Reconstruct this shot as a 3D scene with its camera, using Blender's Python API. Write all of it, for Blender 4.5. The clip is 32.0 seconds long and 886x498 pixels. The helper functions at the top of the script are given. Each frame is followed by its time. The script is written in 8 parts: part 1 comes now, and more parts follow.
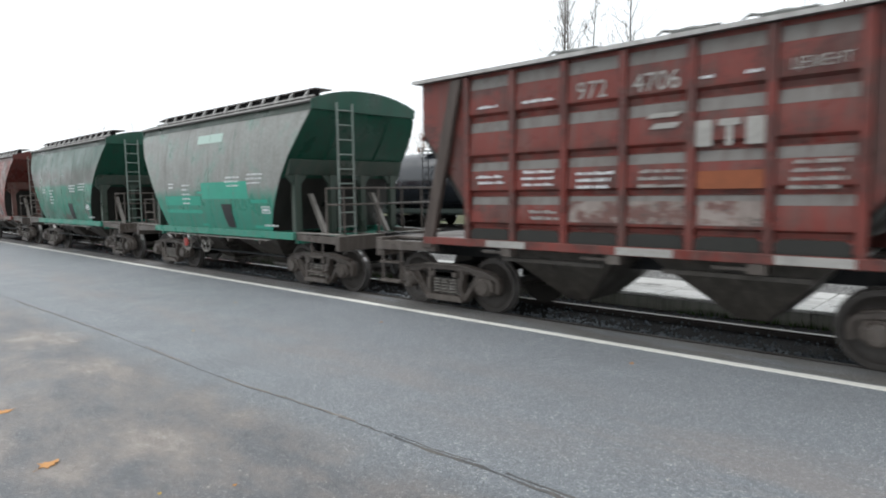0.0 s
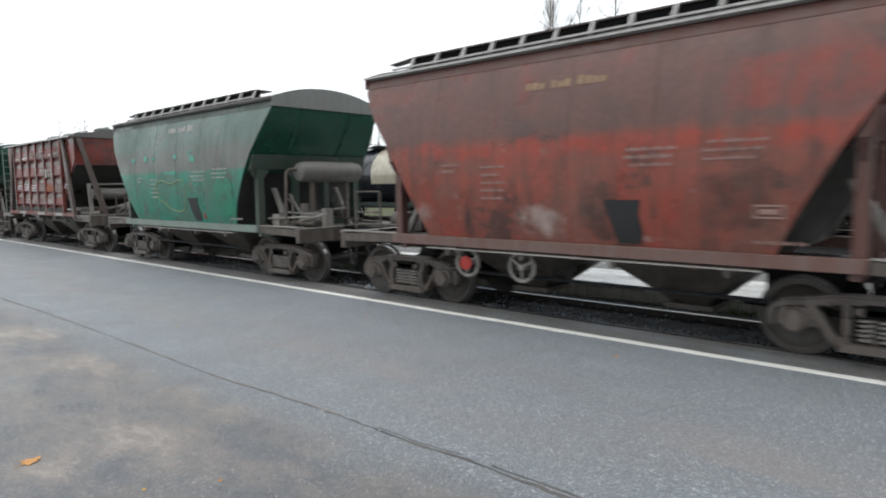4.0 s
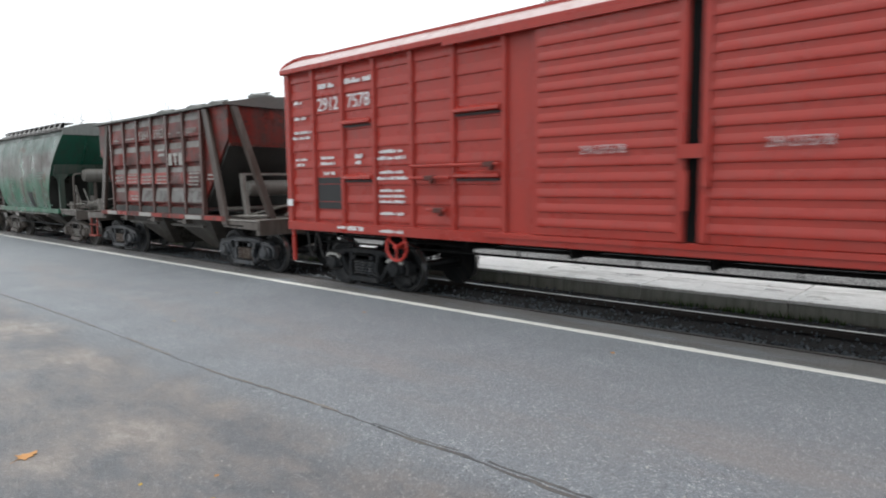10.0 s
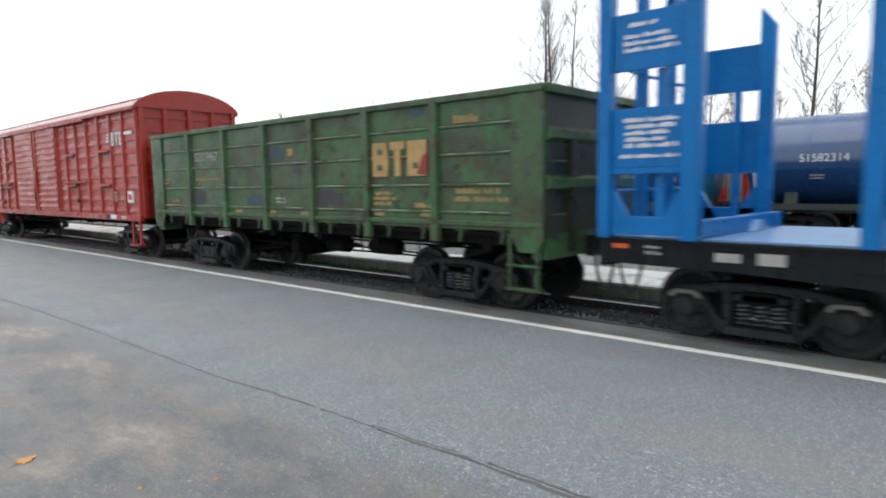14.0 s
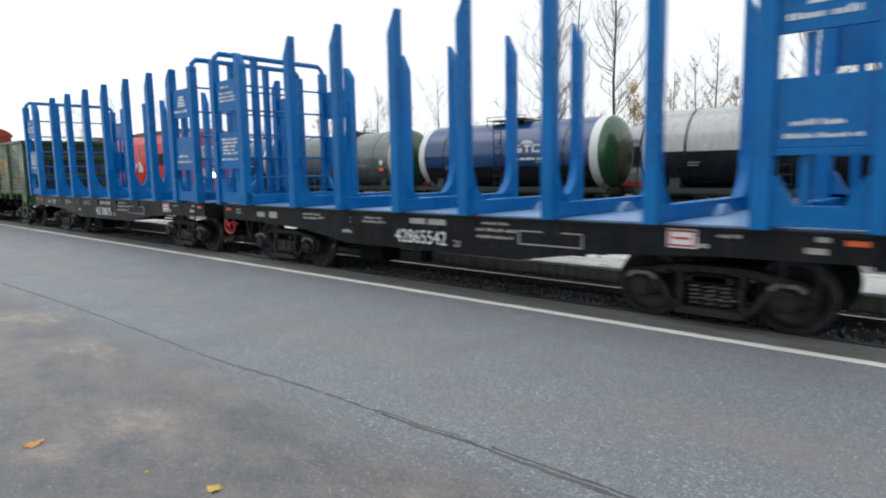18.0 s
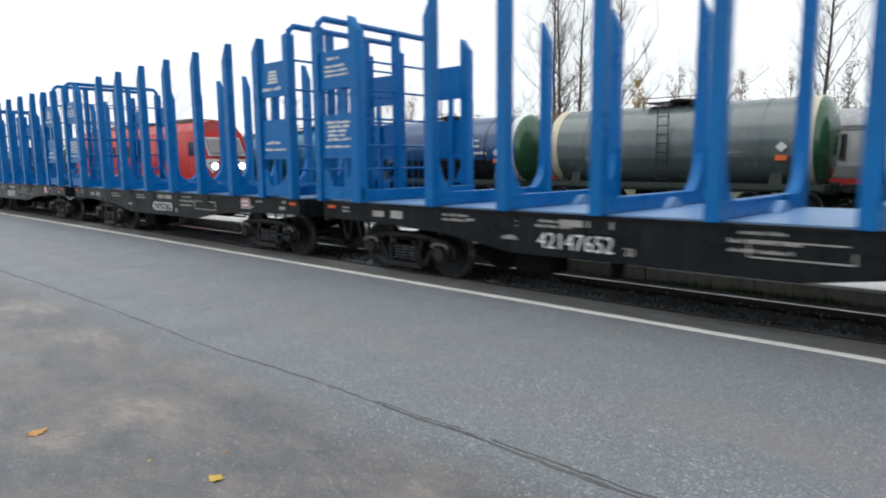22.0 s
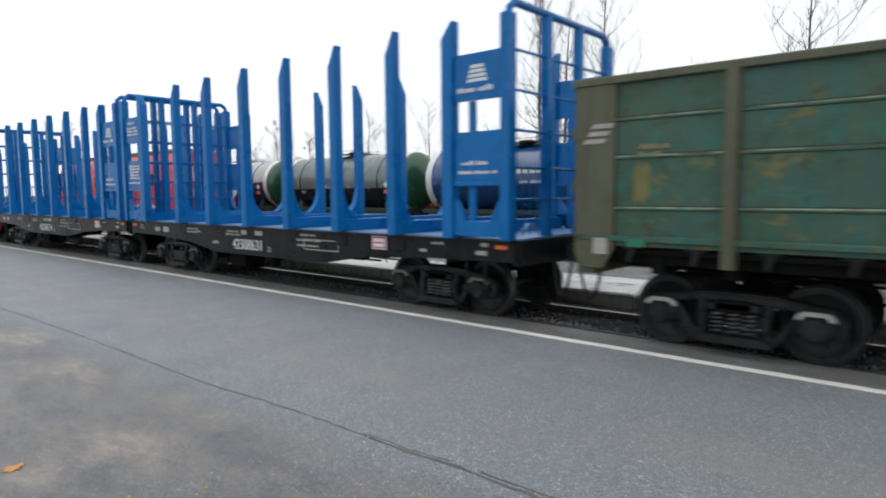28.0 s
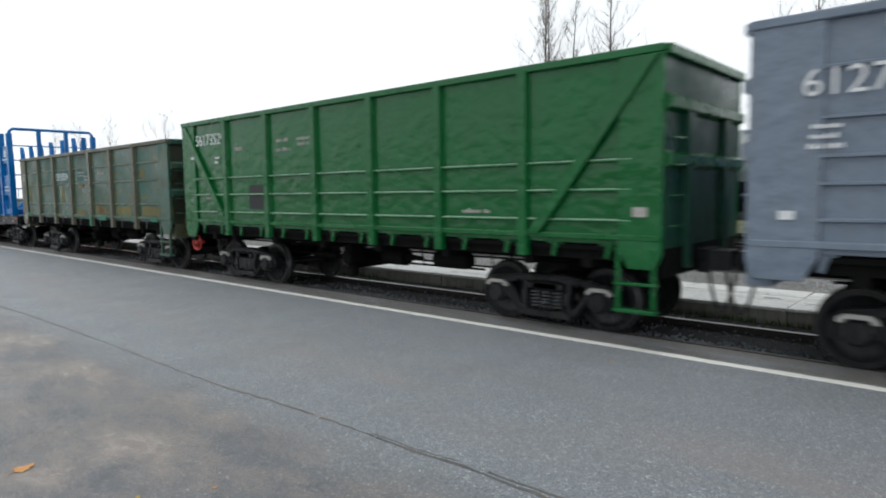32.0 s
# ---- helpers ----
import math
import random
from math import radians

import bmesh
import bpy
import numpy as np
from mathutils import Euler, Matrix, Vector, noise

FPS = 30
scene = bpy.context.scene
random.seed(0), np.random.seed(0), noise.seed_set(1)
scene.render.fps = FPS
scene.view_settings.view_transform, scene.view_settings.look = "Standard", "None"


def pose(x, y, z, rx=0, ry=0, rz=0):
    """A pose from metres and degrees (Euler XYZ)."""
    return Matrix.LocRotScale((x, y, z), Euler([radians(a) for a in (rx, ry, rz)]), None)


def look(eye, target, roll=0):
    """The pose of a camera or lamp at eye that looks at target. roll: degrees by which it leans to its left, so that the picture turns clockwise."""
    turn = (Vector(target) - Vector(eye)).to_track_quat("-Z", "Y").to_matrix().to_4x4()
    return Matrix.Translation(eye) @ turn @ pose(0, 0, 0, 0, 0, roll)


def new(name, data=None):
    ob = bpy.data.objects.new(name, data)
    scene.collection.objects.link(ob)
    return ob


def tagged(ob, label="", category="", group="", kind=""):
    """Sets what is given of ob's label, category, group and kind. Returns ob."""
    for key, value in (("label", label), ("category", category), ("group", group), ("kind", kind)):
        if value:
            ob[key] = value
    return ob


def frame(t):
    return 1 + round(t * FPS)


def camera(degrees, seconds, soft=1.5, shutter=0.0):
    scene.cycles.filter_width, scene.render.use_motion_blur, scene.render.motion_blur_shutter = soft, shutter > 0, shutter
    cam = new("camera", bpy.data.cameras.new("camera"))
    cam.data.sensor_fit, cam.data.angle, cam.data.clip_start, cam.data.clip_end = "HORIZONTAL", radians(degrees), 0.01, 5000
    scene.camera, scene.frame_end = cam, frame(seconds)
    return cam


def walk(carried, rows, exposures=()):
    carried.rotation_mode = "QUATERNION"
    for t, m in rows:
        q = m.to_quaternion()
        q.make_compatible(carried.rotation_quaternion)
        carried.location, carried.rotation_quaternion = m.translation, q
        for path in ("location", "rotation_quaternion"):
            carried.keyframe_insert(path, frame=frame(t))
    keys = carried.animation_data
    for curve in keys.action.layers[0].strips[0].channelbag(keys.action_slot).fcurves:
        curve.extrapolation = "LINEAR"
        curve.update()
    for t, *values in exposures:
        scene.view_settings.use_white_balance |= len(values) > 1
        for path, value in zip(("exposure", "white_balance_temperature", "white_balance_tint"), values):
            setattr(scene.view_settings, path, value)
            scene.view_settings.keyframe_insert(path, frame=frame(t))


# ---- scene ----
cam = camera(70.16, 32.0, soft=1.9, shutter=0.45)
walk(cam, [
    (0.0, pose(0, 0, 2.095, 84.818, 0.876, 42.990)),
    (0.5, pose(0, 0, 2.095, 84.723, 0.935, 42.852)),
    (1.0, pose(0, 0, 2.095, 84.625, 1.027, 42.724)),
    (1.5, pose(0, 0, 2.095, 84.546, 1.009, 42.636)),
    (2.0, pose(0, 0, 2.095, 84.455, 0.766, 42.606)),
    (2.5, pose(0, 0, 2.095, 84.419, 0.680, 42.380)),
    (4.5, pose(0, 0, 2.095, 84.219, 0.834, 41.593)),
    (5.0, pose(0, 0, 2.095, 84.246, 0.658, 41.599)),
    (5.5, pose(0, 0, 2.095, 84.198, 0.587, 41.494)),
    (6.0, pose(0, 0, 2.095, 84.222, 0.569, 41.357)),
    (6.5, pose(0, 0, 2.095, 84.209, 0.677, 41.206)),
    (7.0, pose(0, 0, 2.095, 84.149, 0.794, 41.143)),
    (7.5, pose(0, 0, 2.095, 84.084, 0.522, 41.145)),
    (8.0, pose(0, 0, 2.095, 83.957, 0.613, 41.116)),
    (8.5, pose(0, 0, 2.095, 83.903, 0.762, 41.326)),
    (9.0, pose(0, 0, 2.095, 83.889, 0.531, 41.461)),
    (9.5, pose(0, 0, 2.095, 83.902, 0.471, 41.488)),
    (10.0, pose(0, 0, 2.095, 83.907, 0.587, 41.491)),
    (10.5, pose(0, 0, 2.095, 83.902, 0.685, 41.448)),
    (11.0, pose(0, 0, 2.095, 83.821, 0.810, 41.354)),
    (11.5, pose(0, 0, 2.095, 83.771, 0.750, 41.344)),
    (12.0, pose(0, 0, 2.095, 83.761, 0.696, 41.239)),
    (12.5, pose(0, 0, 2.095, 83.798, 0.814, 41.236)),
    (13.0, pose(0, 0, 2.095, 83.918, 0.823, 41.276)),
    (13.5, pose(0, 0, 2.095, 83.983, 0.908, 41.294)),
    (14.0, pose(0, 0, 2.095, 84.041, 0.887, 41.329)),
    (14.5, pose(0, 0, 2.095, 84.104, 0.928, 41.340)),
    (16.5, pose(0, 0, 2.095, 83.855, 0.741, 41.559)),
    (17.0, pose(0, 0, 2.095, 83.265, 0.821, 41.548)),
    (17.5, pose(0, 0, 2.095, 83.032, 0.940, 41.625)),
    (18.0, pose(0, 0, 2.095, 82.749, 0.984, 41.647)),
    (18.5, pose(0, 0, 2.095, 82.546, 0.886, 41.740)),
    (19.0, pose(0, 0, 2.095, 82.436, 0.767, 41.854)),
    (19.5, pose(0, 0, 2.095, 82.344, 0.807, 41.875)),
    (20.0, pose(0, 0, 2.095, 82.211, 0.901, 41.905)),
    (20.5, pose(0, 0, 2.095, 82.210, 0.678, 42.036)),
    (21.0, pose(0, 0, 2.095, 82.118, 0.808, 42.011)),
    (21.5, pose(0, 0, 2.095, 82.096, 0.695, 42.009)),
    (22.0, pose(0, 0, 2.095, 82.100, 0.554, 41.926)),
    (22.5, pose(0, 0, 2.095, 82.315, -0.015, 41.489)),
    (23.0, pose(0, 0, 2.095, 82.429, -0.122, 41.309)),
    (23.5, pose(0, 0, 2.095, 82.579, 0.237, 41.033)),
    (24.0, pose(0, 0, 2.095, 82.932, 0.302, 40.767)),
    (24.5, pose(0, 0, 2.095, 83.280, 0.566, 40.558)),
    (25.0, pose(0, 0, 2.095, 83.507, 0.401, 40.404)),
    (25.5, pose(0, 0, 2.095, 83.684, 0.350, 40.291)),
    (27.5, pose(0, 0, 2.095, 84.776, 0.396, 40.794)),
    (28.0, pose(0, 0, 2.095, 84.765, 0.503, 40.766)),
    (28.5, pose(0, 0, 2.095, 84.780, 0.657, 40.657)),
    (29.0, pose(0, 0, 2.095, 84.832, 0.667, 40.794)),
    (29.5, pose(0, 0, 2.095, 84.848, 0.776, 40.847)),
    (30.0, pose(0, 0, 2.095, 84.850, 0.845, 40.982)),
    (30.5, pose(0, 0, 2.095, 84.875, 0.772, 41.103)),
    (31.0, pose(0, 0, 2.095, 84.854, 0.813, 41.137)),
    (31.5, pose(0, 0, 2.095, 84.816, 0.869, 41.219)),
    (32.0, pose(0, 0, 2.095, 84.771, 0.801, 41.335)),
], exposures=[(0, 0.0), (14, 0.0), (17, -0.26), (25.5, -0.26), (28, -0.28), (32, -0.26)])
# the freight train's shift along its track, metres by seconds
RUN = [(0, 0.00), (1, -6.10), (2, -12.18), (2.5, -15.19), (4.5, -27.14), (5, -30.11), (6, -36.06), (7, -42.00), (8, -47.97), (9, -54.00), (10, -60.09), (11, -66.18), (12, -72.33), (13, -78.50), (14, -84.71), (14.5, -87.81), (16.5, -100.16), (17, -103.24), (18, -109.37), (19, -115.57), (20, -121.82), (21, -128.09), (22, -134.29), (23, -140.39), (24, -146.44), (25, -152.44), (25.5, -155.43), (27.5, -167.41), (28, -170.47), (29, -176.72), (30, -183.01), (31, -189.31), (32, -195.59)]

TRACK, ASPHALT, PLATFORM, RAIL = 9.515, -0.10, 0.135, -0.05      # axis of the freight track; heights of the road, the platform and the rail heads
TANK_TRACK, LOCO_TRACK, COACH_TRACK = 25.2, 19.3, 30.6

# ---- world and light: an even white overcast ----
world = bpy.data.worlds.new("overcast_sky")
scene.world = world
world.use_nodes = True
wn = world.node_tree
wn.nodes.clear()
sky = wn.nodes.new("ShaderNodeTexSky")
sky.sky_type, sky.sun_disc, sky.sun_elevation, sky.sun_rotation = "NISHITA", False, radians(63), radians(-135)
blend = wn.nodes.new("ShaderNodeMix")
blend.data_type = "RGBA"
blend.inputs[0].default_value = 0.93
blend.inputs[7].default_value = (1.30, 1.36, 1.40, 1)
dim = wn.nodes.new("ShaderNodeVectorMath")
dim.operation = "SCALE"
dim.inputs[3].default_value = 0.12
back = wn.nodes.new("ShaderNodeBackground")
back.inputs[1].default_value = 1.0
wout = wn.nodes.new("ShaderNodeOutputWorld")
wn.links.new(sky.outputs[0], dim.inputs[0])
wn.links.new(dim.outputs[0], blend.inputs[6])
wn.links.new(blend.outputs[2], back.inputs[0])
wn.links.new(back.outputs[0], wout.inputs[0])
sun = new("sun", bpy.data.lights.new("sun", "SUN"))
sun.data.energy, sun.data.angle, sun.data.color = 1.3, radians(60), (1.0, 0.985, 0.96)
sun.matrix_world = look((-12, -1, 45), (0, 10, 0))


# ---- materials ----
def start(name, rough=0.6, metal=0.0):
    m = bpy.data.materials.new(name)
    m.use_nodes = True
    b = m.node_tree.nodes["Principled BSDF"]
    b.inputs["Roughness"].default_value, b.inputs["Metallic"].default_value = rough, metal
    return m, m.node_tree, b


def coords(nt, scale=(1, 1, 1), shuffle=True):
    """Object coordinates in metres, shifted by a random step for each object."""
    tc = nt.nodes.new("ShaderNodeTexCoord")
    v = tc.outputs["Object"]
    if shuffle:
        info = nt.nodes.new("ShaderNodeObjectInfo")
        k = nt.nodes.new("ShaderNodeMath")
        k.operation = "MULTIPLY"
        k.inputs[1].default_value = 61.0
        nt.links.new(info.outputs["Random"], k.inputs[0])
        add = nt.nodes.new("ShaderNodeVectorMath")
        add.operation = "ADD"
        nt.links.new(v, add.inputs[0])
        nt.links.new(k.outputs[0], add.inputs[1])
        v = add.outputs[0]
    mp = nt.nodes.new("ShaderNodeMapping")
    mp.inputs["Scale"].default_value = scale
    nt.links.new(v, mp.inputs[0])
    return mp.outputs[0]


def grain(nt, vec, scale, detail=6.0, rough=0.6):
    n = nt.nodes.new("ShaderNodeTexNoise")
    n.inputs["Scale"].default_value, n.inputs["Detail"].default_value, n.inputs["Roughness"].default_value = scale, detail, rough
    nt.links.new(vec, n.inputs["Vector"])
    return n.outputs[0]


def ramp(nt, fac, lo, hi, top=1.0, low=0.0):
    r = nt.nodes.new("ShaderNodeMapRange")
    r.inputs[1].default_value, r.inputs[2].default_value, r.inputs[3].default_value, r.inputs[4].default_value = lo, hi, low, top
    nt.links.new(fac, r.inputs[0])
    return r.outputs[0]


def mixed(nt, fac, a, b):
    """Mix of two colours, each a tuple or a socket."""
    m = nt.nodes.new("ShaderNodeMix")
    m.data_type = "RGBA"
    for socket, v in ((m.inputs[0], fac), (m.inputs[6], a), (m.inputs[7], b)):
        if isinstance(v, (tuple, float, int)):
            socket.default_value = (*v, 1) if isinstance(v, tuple) else v
        else:
            nt.links.new(v, socket)
    return m.outputs[2]


def times(nt, a, b):
    m = nt.nodes.new("ShaderNodeMath")
    m.operation = "MULTIPLY"
    for socket, v in ((m.inputs[0], a), (m.inputs[1], b)):
        if isinstance(v, (float, int)):
            socket.default_value = v
        else:
            nt.links.new(v, socket)
    return m.outputs[0]


def relief(nt, b, height, strength, distance):
    bump = nt.nodes.new("ShaderNodeBump")
    bump.inputs["Strength"].default_value, bump.inputs["Distance"].default_value = strength, distance
    nt.links.new(height, bump.inputs["Height"])
    nt.links.new(bump.outputs[0], b.inputs["Normal"])


def paint(name, base, dirt=(0.13, 0.115, 0.10), soil=0.5, rust=0.0, rough=0.5, dust=(), faded=None, wear=0.03, mottle=None, blots=(), hard=(0.47, 0.56), gloss=0.35, dent=0.5, bulge=False, zones=()):
    """Old sheet-metal paint: blotches, vertical runs, rust spots and, by dust=((z0, z1, colour, strength, ragged), ...), dusty belts; zones name worn areas (x0, x1, z0, z1, colour, strength) with soft ragged edges."""
    m, nt, b = start(name, rough)
    v = coords(nt)
    broad, fine = grain(nt, v, 0.9, 7), grain(nt, v, 14, 5)
    runs = grain(nt, coords(nt, (3.2, 3.2, 0.32)), 2.2, 6, 0.65)
    c = mixed(nt, ramp(nt, broad, 0.35, 0.7, 0.75), base, faded or tuple(min(1, x * 1.25 + 0.02) for x in base))
    c = mixed(nt, ramp(nt, fine, 0.3, 0.8, 0.3), c, tuple(x * 0.55 for x in base))
    if mottle:
        patch = grain(nt, coords(nt, (0.8, 0.8, 1.25)), 1.05, 10, 0.68)
        c = mixed(nt, ramp(nt, patch, *hard, 0.9), c, mixed(nt, ramp(nt, fine, 0.3, 0.7), mottle, tuple(x * 0.65 for x in mottle)))
    for tone, size, lo, hi in blots:
        # worn patches of other tones, each (colour, patches per metre, range of the noise)
        q = grain(nt, coords(nt, size if isinstance(size, tuple) else (size, size, size * 1.3)), 1.0, 8, 0.7)
        c = mixed(nt, ramp(nt, q, lo, hi, 0.85), c, mixed(nt, fine, tone, tuple(x * 0.6 for x in tone)))
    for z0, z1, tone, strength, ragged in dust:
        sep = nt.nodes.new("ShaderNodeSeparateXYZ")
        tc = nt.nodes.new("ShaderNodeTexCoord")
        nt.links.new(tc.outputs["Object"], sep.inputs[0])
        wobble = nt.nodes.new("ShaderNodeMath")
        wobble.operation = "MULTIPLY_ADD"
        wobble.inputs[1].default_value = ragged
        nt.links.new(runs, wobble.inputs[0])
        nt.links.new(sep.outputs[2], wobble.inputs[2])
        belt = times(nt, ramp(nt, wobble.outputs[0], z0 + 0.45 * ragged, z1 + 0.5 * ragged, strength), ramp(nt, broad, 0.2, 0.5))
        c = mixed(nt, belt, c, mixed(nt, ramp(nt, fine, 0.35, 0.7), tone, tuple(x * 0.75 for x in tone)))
    if zones:
        sep = nt.nodes.new("ShaderNodeSeparateXYZ")
        tc = nt.nodes.new("ShaderNodeTexCoord")
        warp = nt.nodes.new("ShaderNodeTexNoise")
        warp.inputs["Scale"].default_value, warp.inputs["Detail"].default_value, warp.inputs["Roughness"].default_value = 2.6, 7, 0.7
        shift = nt.nodes.new("ShaderNodeVectorMath")
        shift.operation = "MULTIPLY_ADD"
        shift.inputs[1].default_value = (0.7, 0.0, 0.45)
        nt.links.new(tc.outputs["Object"], warp.inputs["Vector"])
        nt.links.new(warp.outputs["Color"], shift.inputs[0])
        nt.links.new(tc.outputs["Object"], shift.inputs[2])
        nt.links.new(shift.outputs[0], sep.inputs[0])
        speck = grain(nt, coords(nt, (2.2, 2.2, 1.5)), 1.6, 9, 0.72)
        for x0, x1, z0, z1, tone, strength in zones:
            x0, x1, z0, z1 = x0 + 0.35, x1 + 0.35, z0 + 0.22, z1 + 0.22
            across = times(nt, ramp(nt, sep.outputs[0], x0 - 0.08, x0 + 0.12), ramp(nt, sep.outputs[0], x1 + 0.08, x1 - 0.12))
            up = times(nt, ramp(nt, sep.outputs[2], z0 - 0.04, z0 + 0.07), ramp(nt, sep.outputs[2], z1 + 0.04, z1 - 0.07))
            c = mixed(nt, times(nt, times(nt, across, up), ramp(nt, speck, 0.36, 0.54, strength)), c, mixed(nt, fine, tone, tuple(x * 0.6 for x in tone)))
    c = mixed(nt, times(nt, ramp(nt, runs, 0.45, 0.72), soil), c, dirt)
    if rust:
        spots = grain(nt, coords(nt, (2.3, 2.3, 1.2)), 1.0, 10, 0.72)
        c = mixed(nt, ramp(nt, spots, 0.72 - 0.3 * rust, 0.78 - 0.25 * rust, 0.9), c, mixed(nt, fine, (0.11, 0.045, 0.025), (0.22, 0.10, 0.06)))
    nt.links.new(c, b.inputs["Base Color"])
    nt.links.new(ramp(nt, broad, 0.2, 0.8, min(1, rough + 0.3)), b.inputs["Roughness"])
    b.inputs["Specular IOR Level"].default_value = gloss
    relief(nt, b, grain(nt, coords(nt, (1.5, 1.5, 1.9)), 2.7, 2.0, 0.45) if bulge else broad, dent, wear)
    return m


def plain(name, base, rough=0.6, metal=0.0, vary=0.35, scale=8.0, bump=0.2):
    m, nt, b = start(name, rough, metal)
    v = coords(nt)
    n1, n2 = grain(nt, v, scale, 6), grain(nt, v, scale * 0.13, 4)
    c = mixed(nt, n1, tuple(x * (1 - vary) for x in base), tuple(min(1, x * (1 + vary)) for x in base))
    c = mixed(nt, ramp(nt, n2, 0.4, 0.7, 0.5), c, tuple(x * (1 - vary) for x in base))
    nt.links.new(c, b.inputs["Base Color"])
    relief(nt, b, n1, bump, 0.01)
    return m


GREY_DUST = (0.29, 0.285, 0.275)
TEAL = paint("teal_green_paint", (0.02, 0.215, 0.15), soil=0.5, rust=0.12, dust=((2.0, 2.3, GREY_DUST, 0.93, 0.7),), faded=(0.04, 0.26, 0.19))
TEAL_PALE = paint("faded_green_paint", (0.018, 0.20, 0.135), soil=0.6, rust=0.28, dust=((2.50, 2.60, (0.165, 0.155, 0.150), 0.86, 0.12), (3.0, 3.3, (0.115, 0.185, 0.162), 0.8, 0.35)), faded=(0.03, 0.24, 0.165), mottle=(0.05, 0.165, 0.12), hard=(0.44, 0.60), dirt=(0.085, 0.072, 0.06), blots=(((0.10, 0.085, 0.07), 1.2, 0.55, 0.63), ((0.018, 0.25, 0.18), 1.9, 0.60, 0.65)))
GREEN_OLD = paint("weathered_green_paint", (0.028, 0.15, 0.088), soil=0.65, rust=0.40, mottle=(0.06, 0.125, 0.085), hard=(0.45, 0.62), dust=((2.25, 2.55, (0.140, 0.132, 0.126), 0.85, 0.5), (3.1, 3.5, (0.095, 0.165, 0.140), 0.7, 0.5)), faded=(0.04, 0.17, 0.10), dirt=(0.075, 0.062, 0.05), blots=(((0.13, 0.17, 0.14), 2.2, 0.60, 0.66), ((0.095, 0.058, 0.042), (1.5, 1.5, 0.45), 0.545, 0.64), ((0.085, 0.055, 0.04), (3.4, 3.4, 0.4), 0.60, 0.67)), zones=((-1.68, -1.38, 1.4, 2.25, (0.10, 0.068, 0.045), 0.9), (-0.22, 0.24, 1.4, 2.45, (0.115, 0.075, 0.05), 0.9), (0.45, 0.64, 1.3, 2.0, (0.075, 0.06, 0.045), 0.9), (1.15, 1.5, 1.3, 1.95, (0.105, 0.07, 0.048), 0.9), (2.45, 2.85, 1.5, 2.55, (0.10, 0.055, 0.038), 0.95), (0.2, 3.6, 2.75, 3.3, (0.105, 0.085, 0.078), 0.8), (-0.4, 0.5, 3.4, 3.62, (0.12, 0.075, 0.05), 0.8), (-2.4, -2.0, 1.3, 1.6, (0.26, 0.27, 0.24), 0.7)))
RUST_RED = paint("weathered_red_paint", (0.17, 0.035, 0.024), soil=0.7, rust=0.2, dirt=(0.085, 0.062, 0.052), faded=(0.26, 0.045, 0.028), mottle=(0.10, 0.068, 0.055))
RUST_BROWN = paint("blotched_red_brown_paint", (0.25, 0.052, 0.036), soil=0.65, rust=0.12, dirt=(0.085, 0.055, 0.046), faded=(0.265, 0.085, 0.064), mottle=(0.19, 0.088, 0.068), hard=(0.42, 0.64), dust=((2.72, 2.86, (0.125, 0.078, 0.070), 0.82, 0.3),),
                   blots=(((0.062, 0.042, 0.036), 0.8, 0.52, 0.60), ((0.048, 0.034, 0.030), (3.2, 3.2, 0.35), 0.57, 0.66), ((0.30, 0.20, 0.175), 2.1, 0.61, 0.66)),
                   zones=((-3.2, 3.4, 2.48, 2.74, (0.38, 0.056, 0.036), 0.75), (2.2, 4.2, 2.9, 3.55, (0.29, 0.058, 0.042), 0.7), (-0.75, -0.05, 1.36, 1.76, (0.42, 0.34, 0.31), 0.85), (-3.1, -2.6, 1.5, 1.75, (0.36, 0.28, 0.25), 0.7), (0.3, 0.8, 1.3, 2.2, (0.055, 0.036, 0.030), 0.8), (1.9, 2.7, 1.5, 2.2, (0.06, 0.038, 0.032), 0.7)))
OXIDE = paint("red_oxide_paint", (0.155, 0.028, 0.021), soil=0.7, rust=0.1, mottle=(0.095, 0.035, 0.03), dirt=(0.10, 0.075, 0.065), faded=(0.22, 0.055, 0.045))
OXIDE_DARK = paint("dark_red_oxide_paint", (0.135, 0.015, 0.011), soil=0.7, rust=0.1, mottle=(0.07, 0.028, 0.024), dirt=(0.06, 0.042, 0.038), faded=(0.185, 0.022, 0.016), blots=(((0.25, 0.03, 0.02), 1.6, 0.58, 0.64), ((0.05, 0.026, 0.022), 2.1, 0.56, 0.62)), gloss=0.22)
BOX_RED = paint("bright_red_paint", (0.315, 0.026, 0.018), soil=0.45, rust=0.0, rough=0.38, faded=(0.375, 0.042, 0.030), dirt=(0.20, 0.045, 0.036), wear=0.025, gloss=0.40)
ROOF_PINK = paint("pale_pink_roof", (0.50, 0.36, 0.345), soil=0.55, rough=0.4, faded=(0.62, 0.55, 0.54), dirt=(0.32, 0.12, 0.10))
OLIVE = paint("worn_green_paint", (0.040, 0.100, 0.036), soil=0.75, rust=0.2, faded=(0.06, 0.115, 0.05), dirt=(0.045, 0.045, 0.034), blots=(((0.045, 0.05, 0.030), 1.2, 0.48, 0.58), ((0.035, 0.15, 0.05), 1.6, 0.53, 0.60), ((0.09, 0.06, 0.032), 2.2, 0.57, 0.64), ((0.02, 0.022, 0.016), 2.8, 0.57, 0.62), ((0.11, 0.06, 0.04), (0.6, 0.6, 2.4), 0.58, 0.66)))
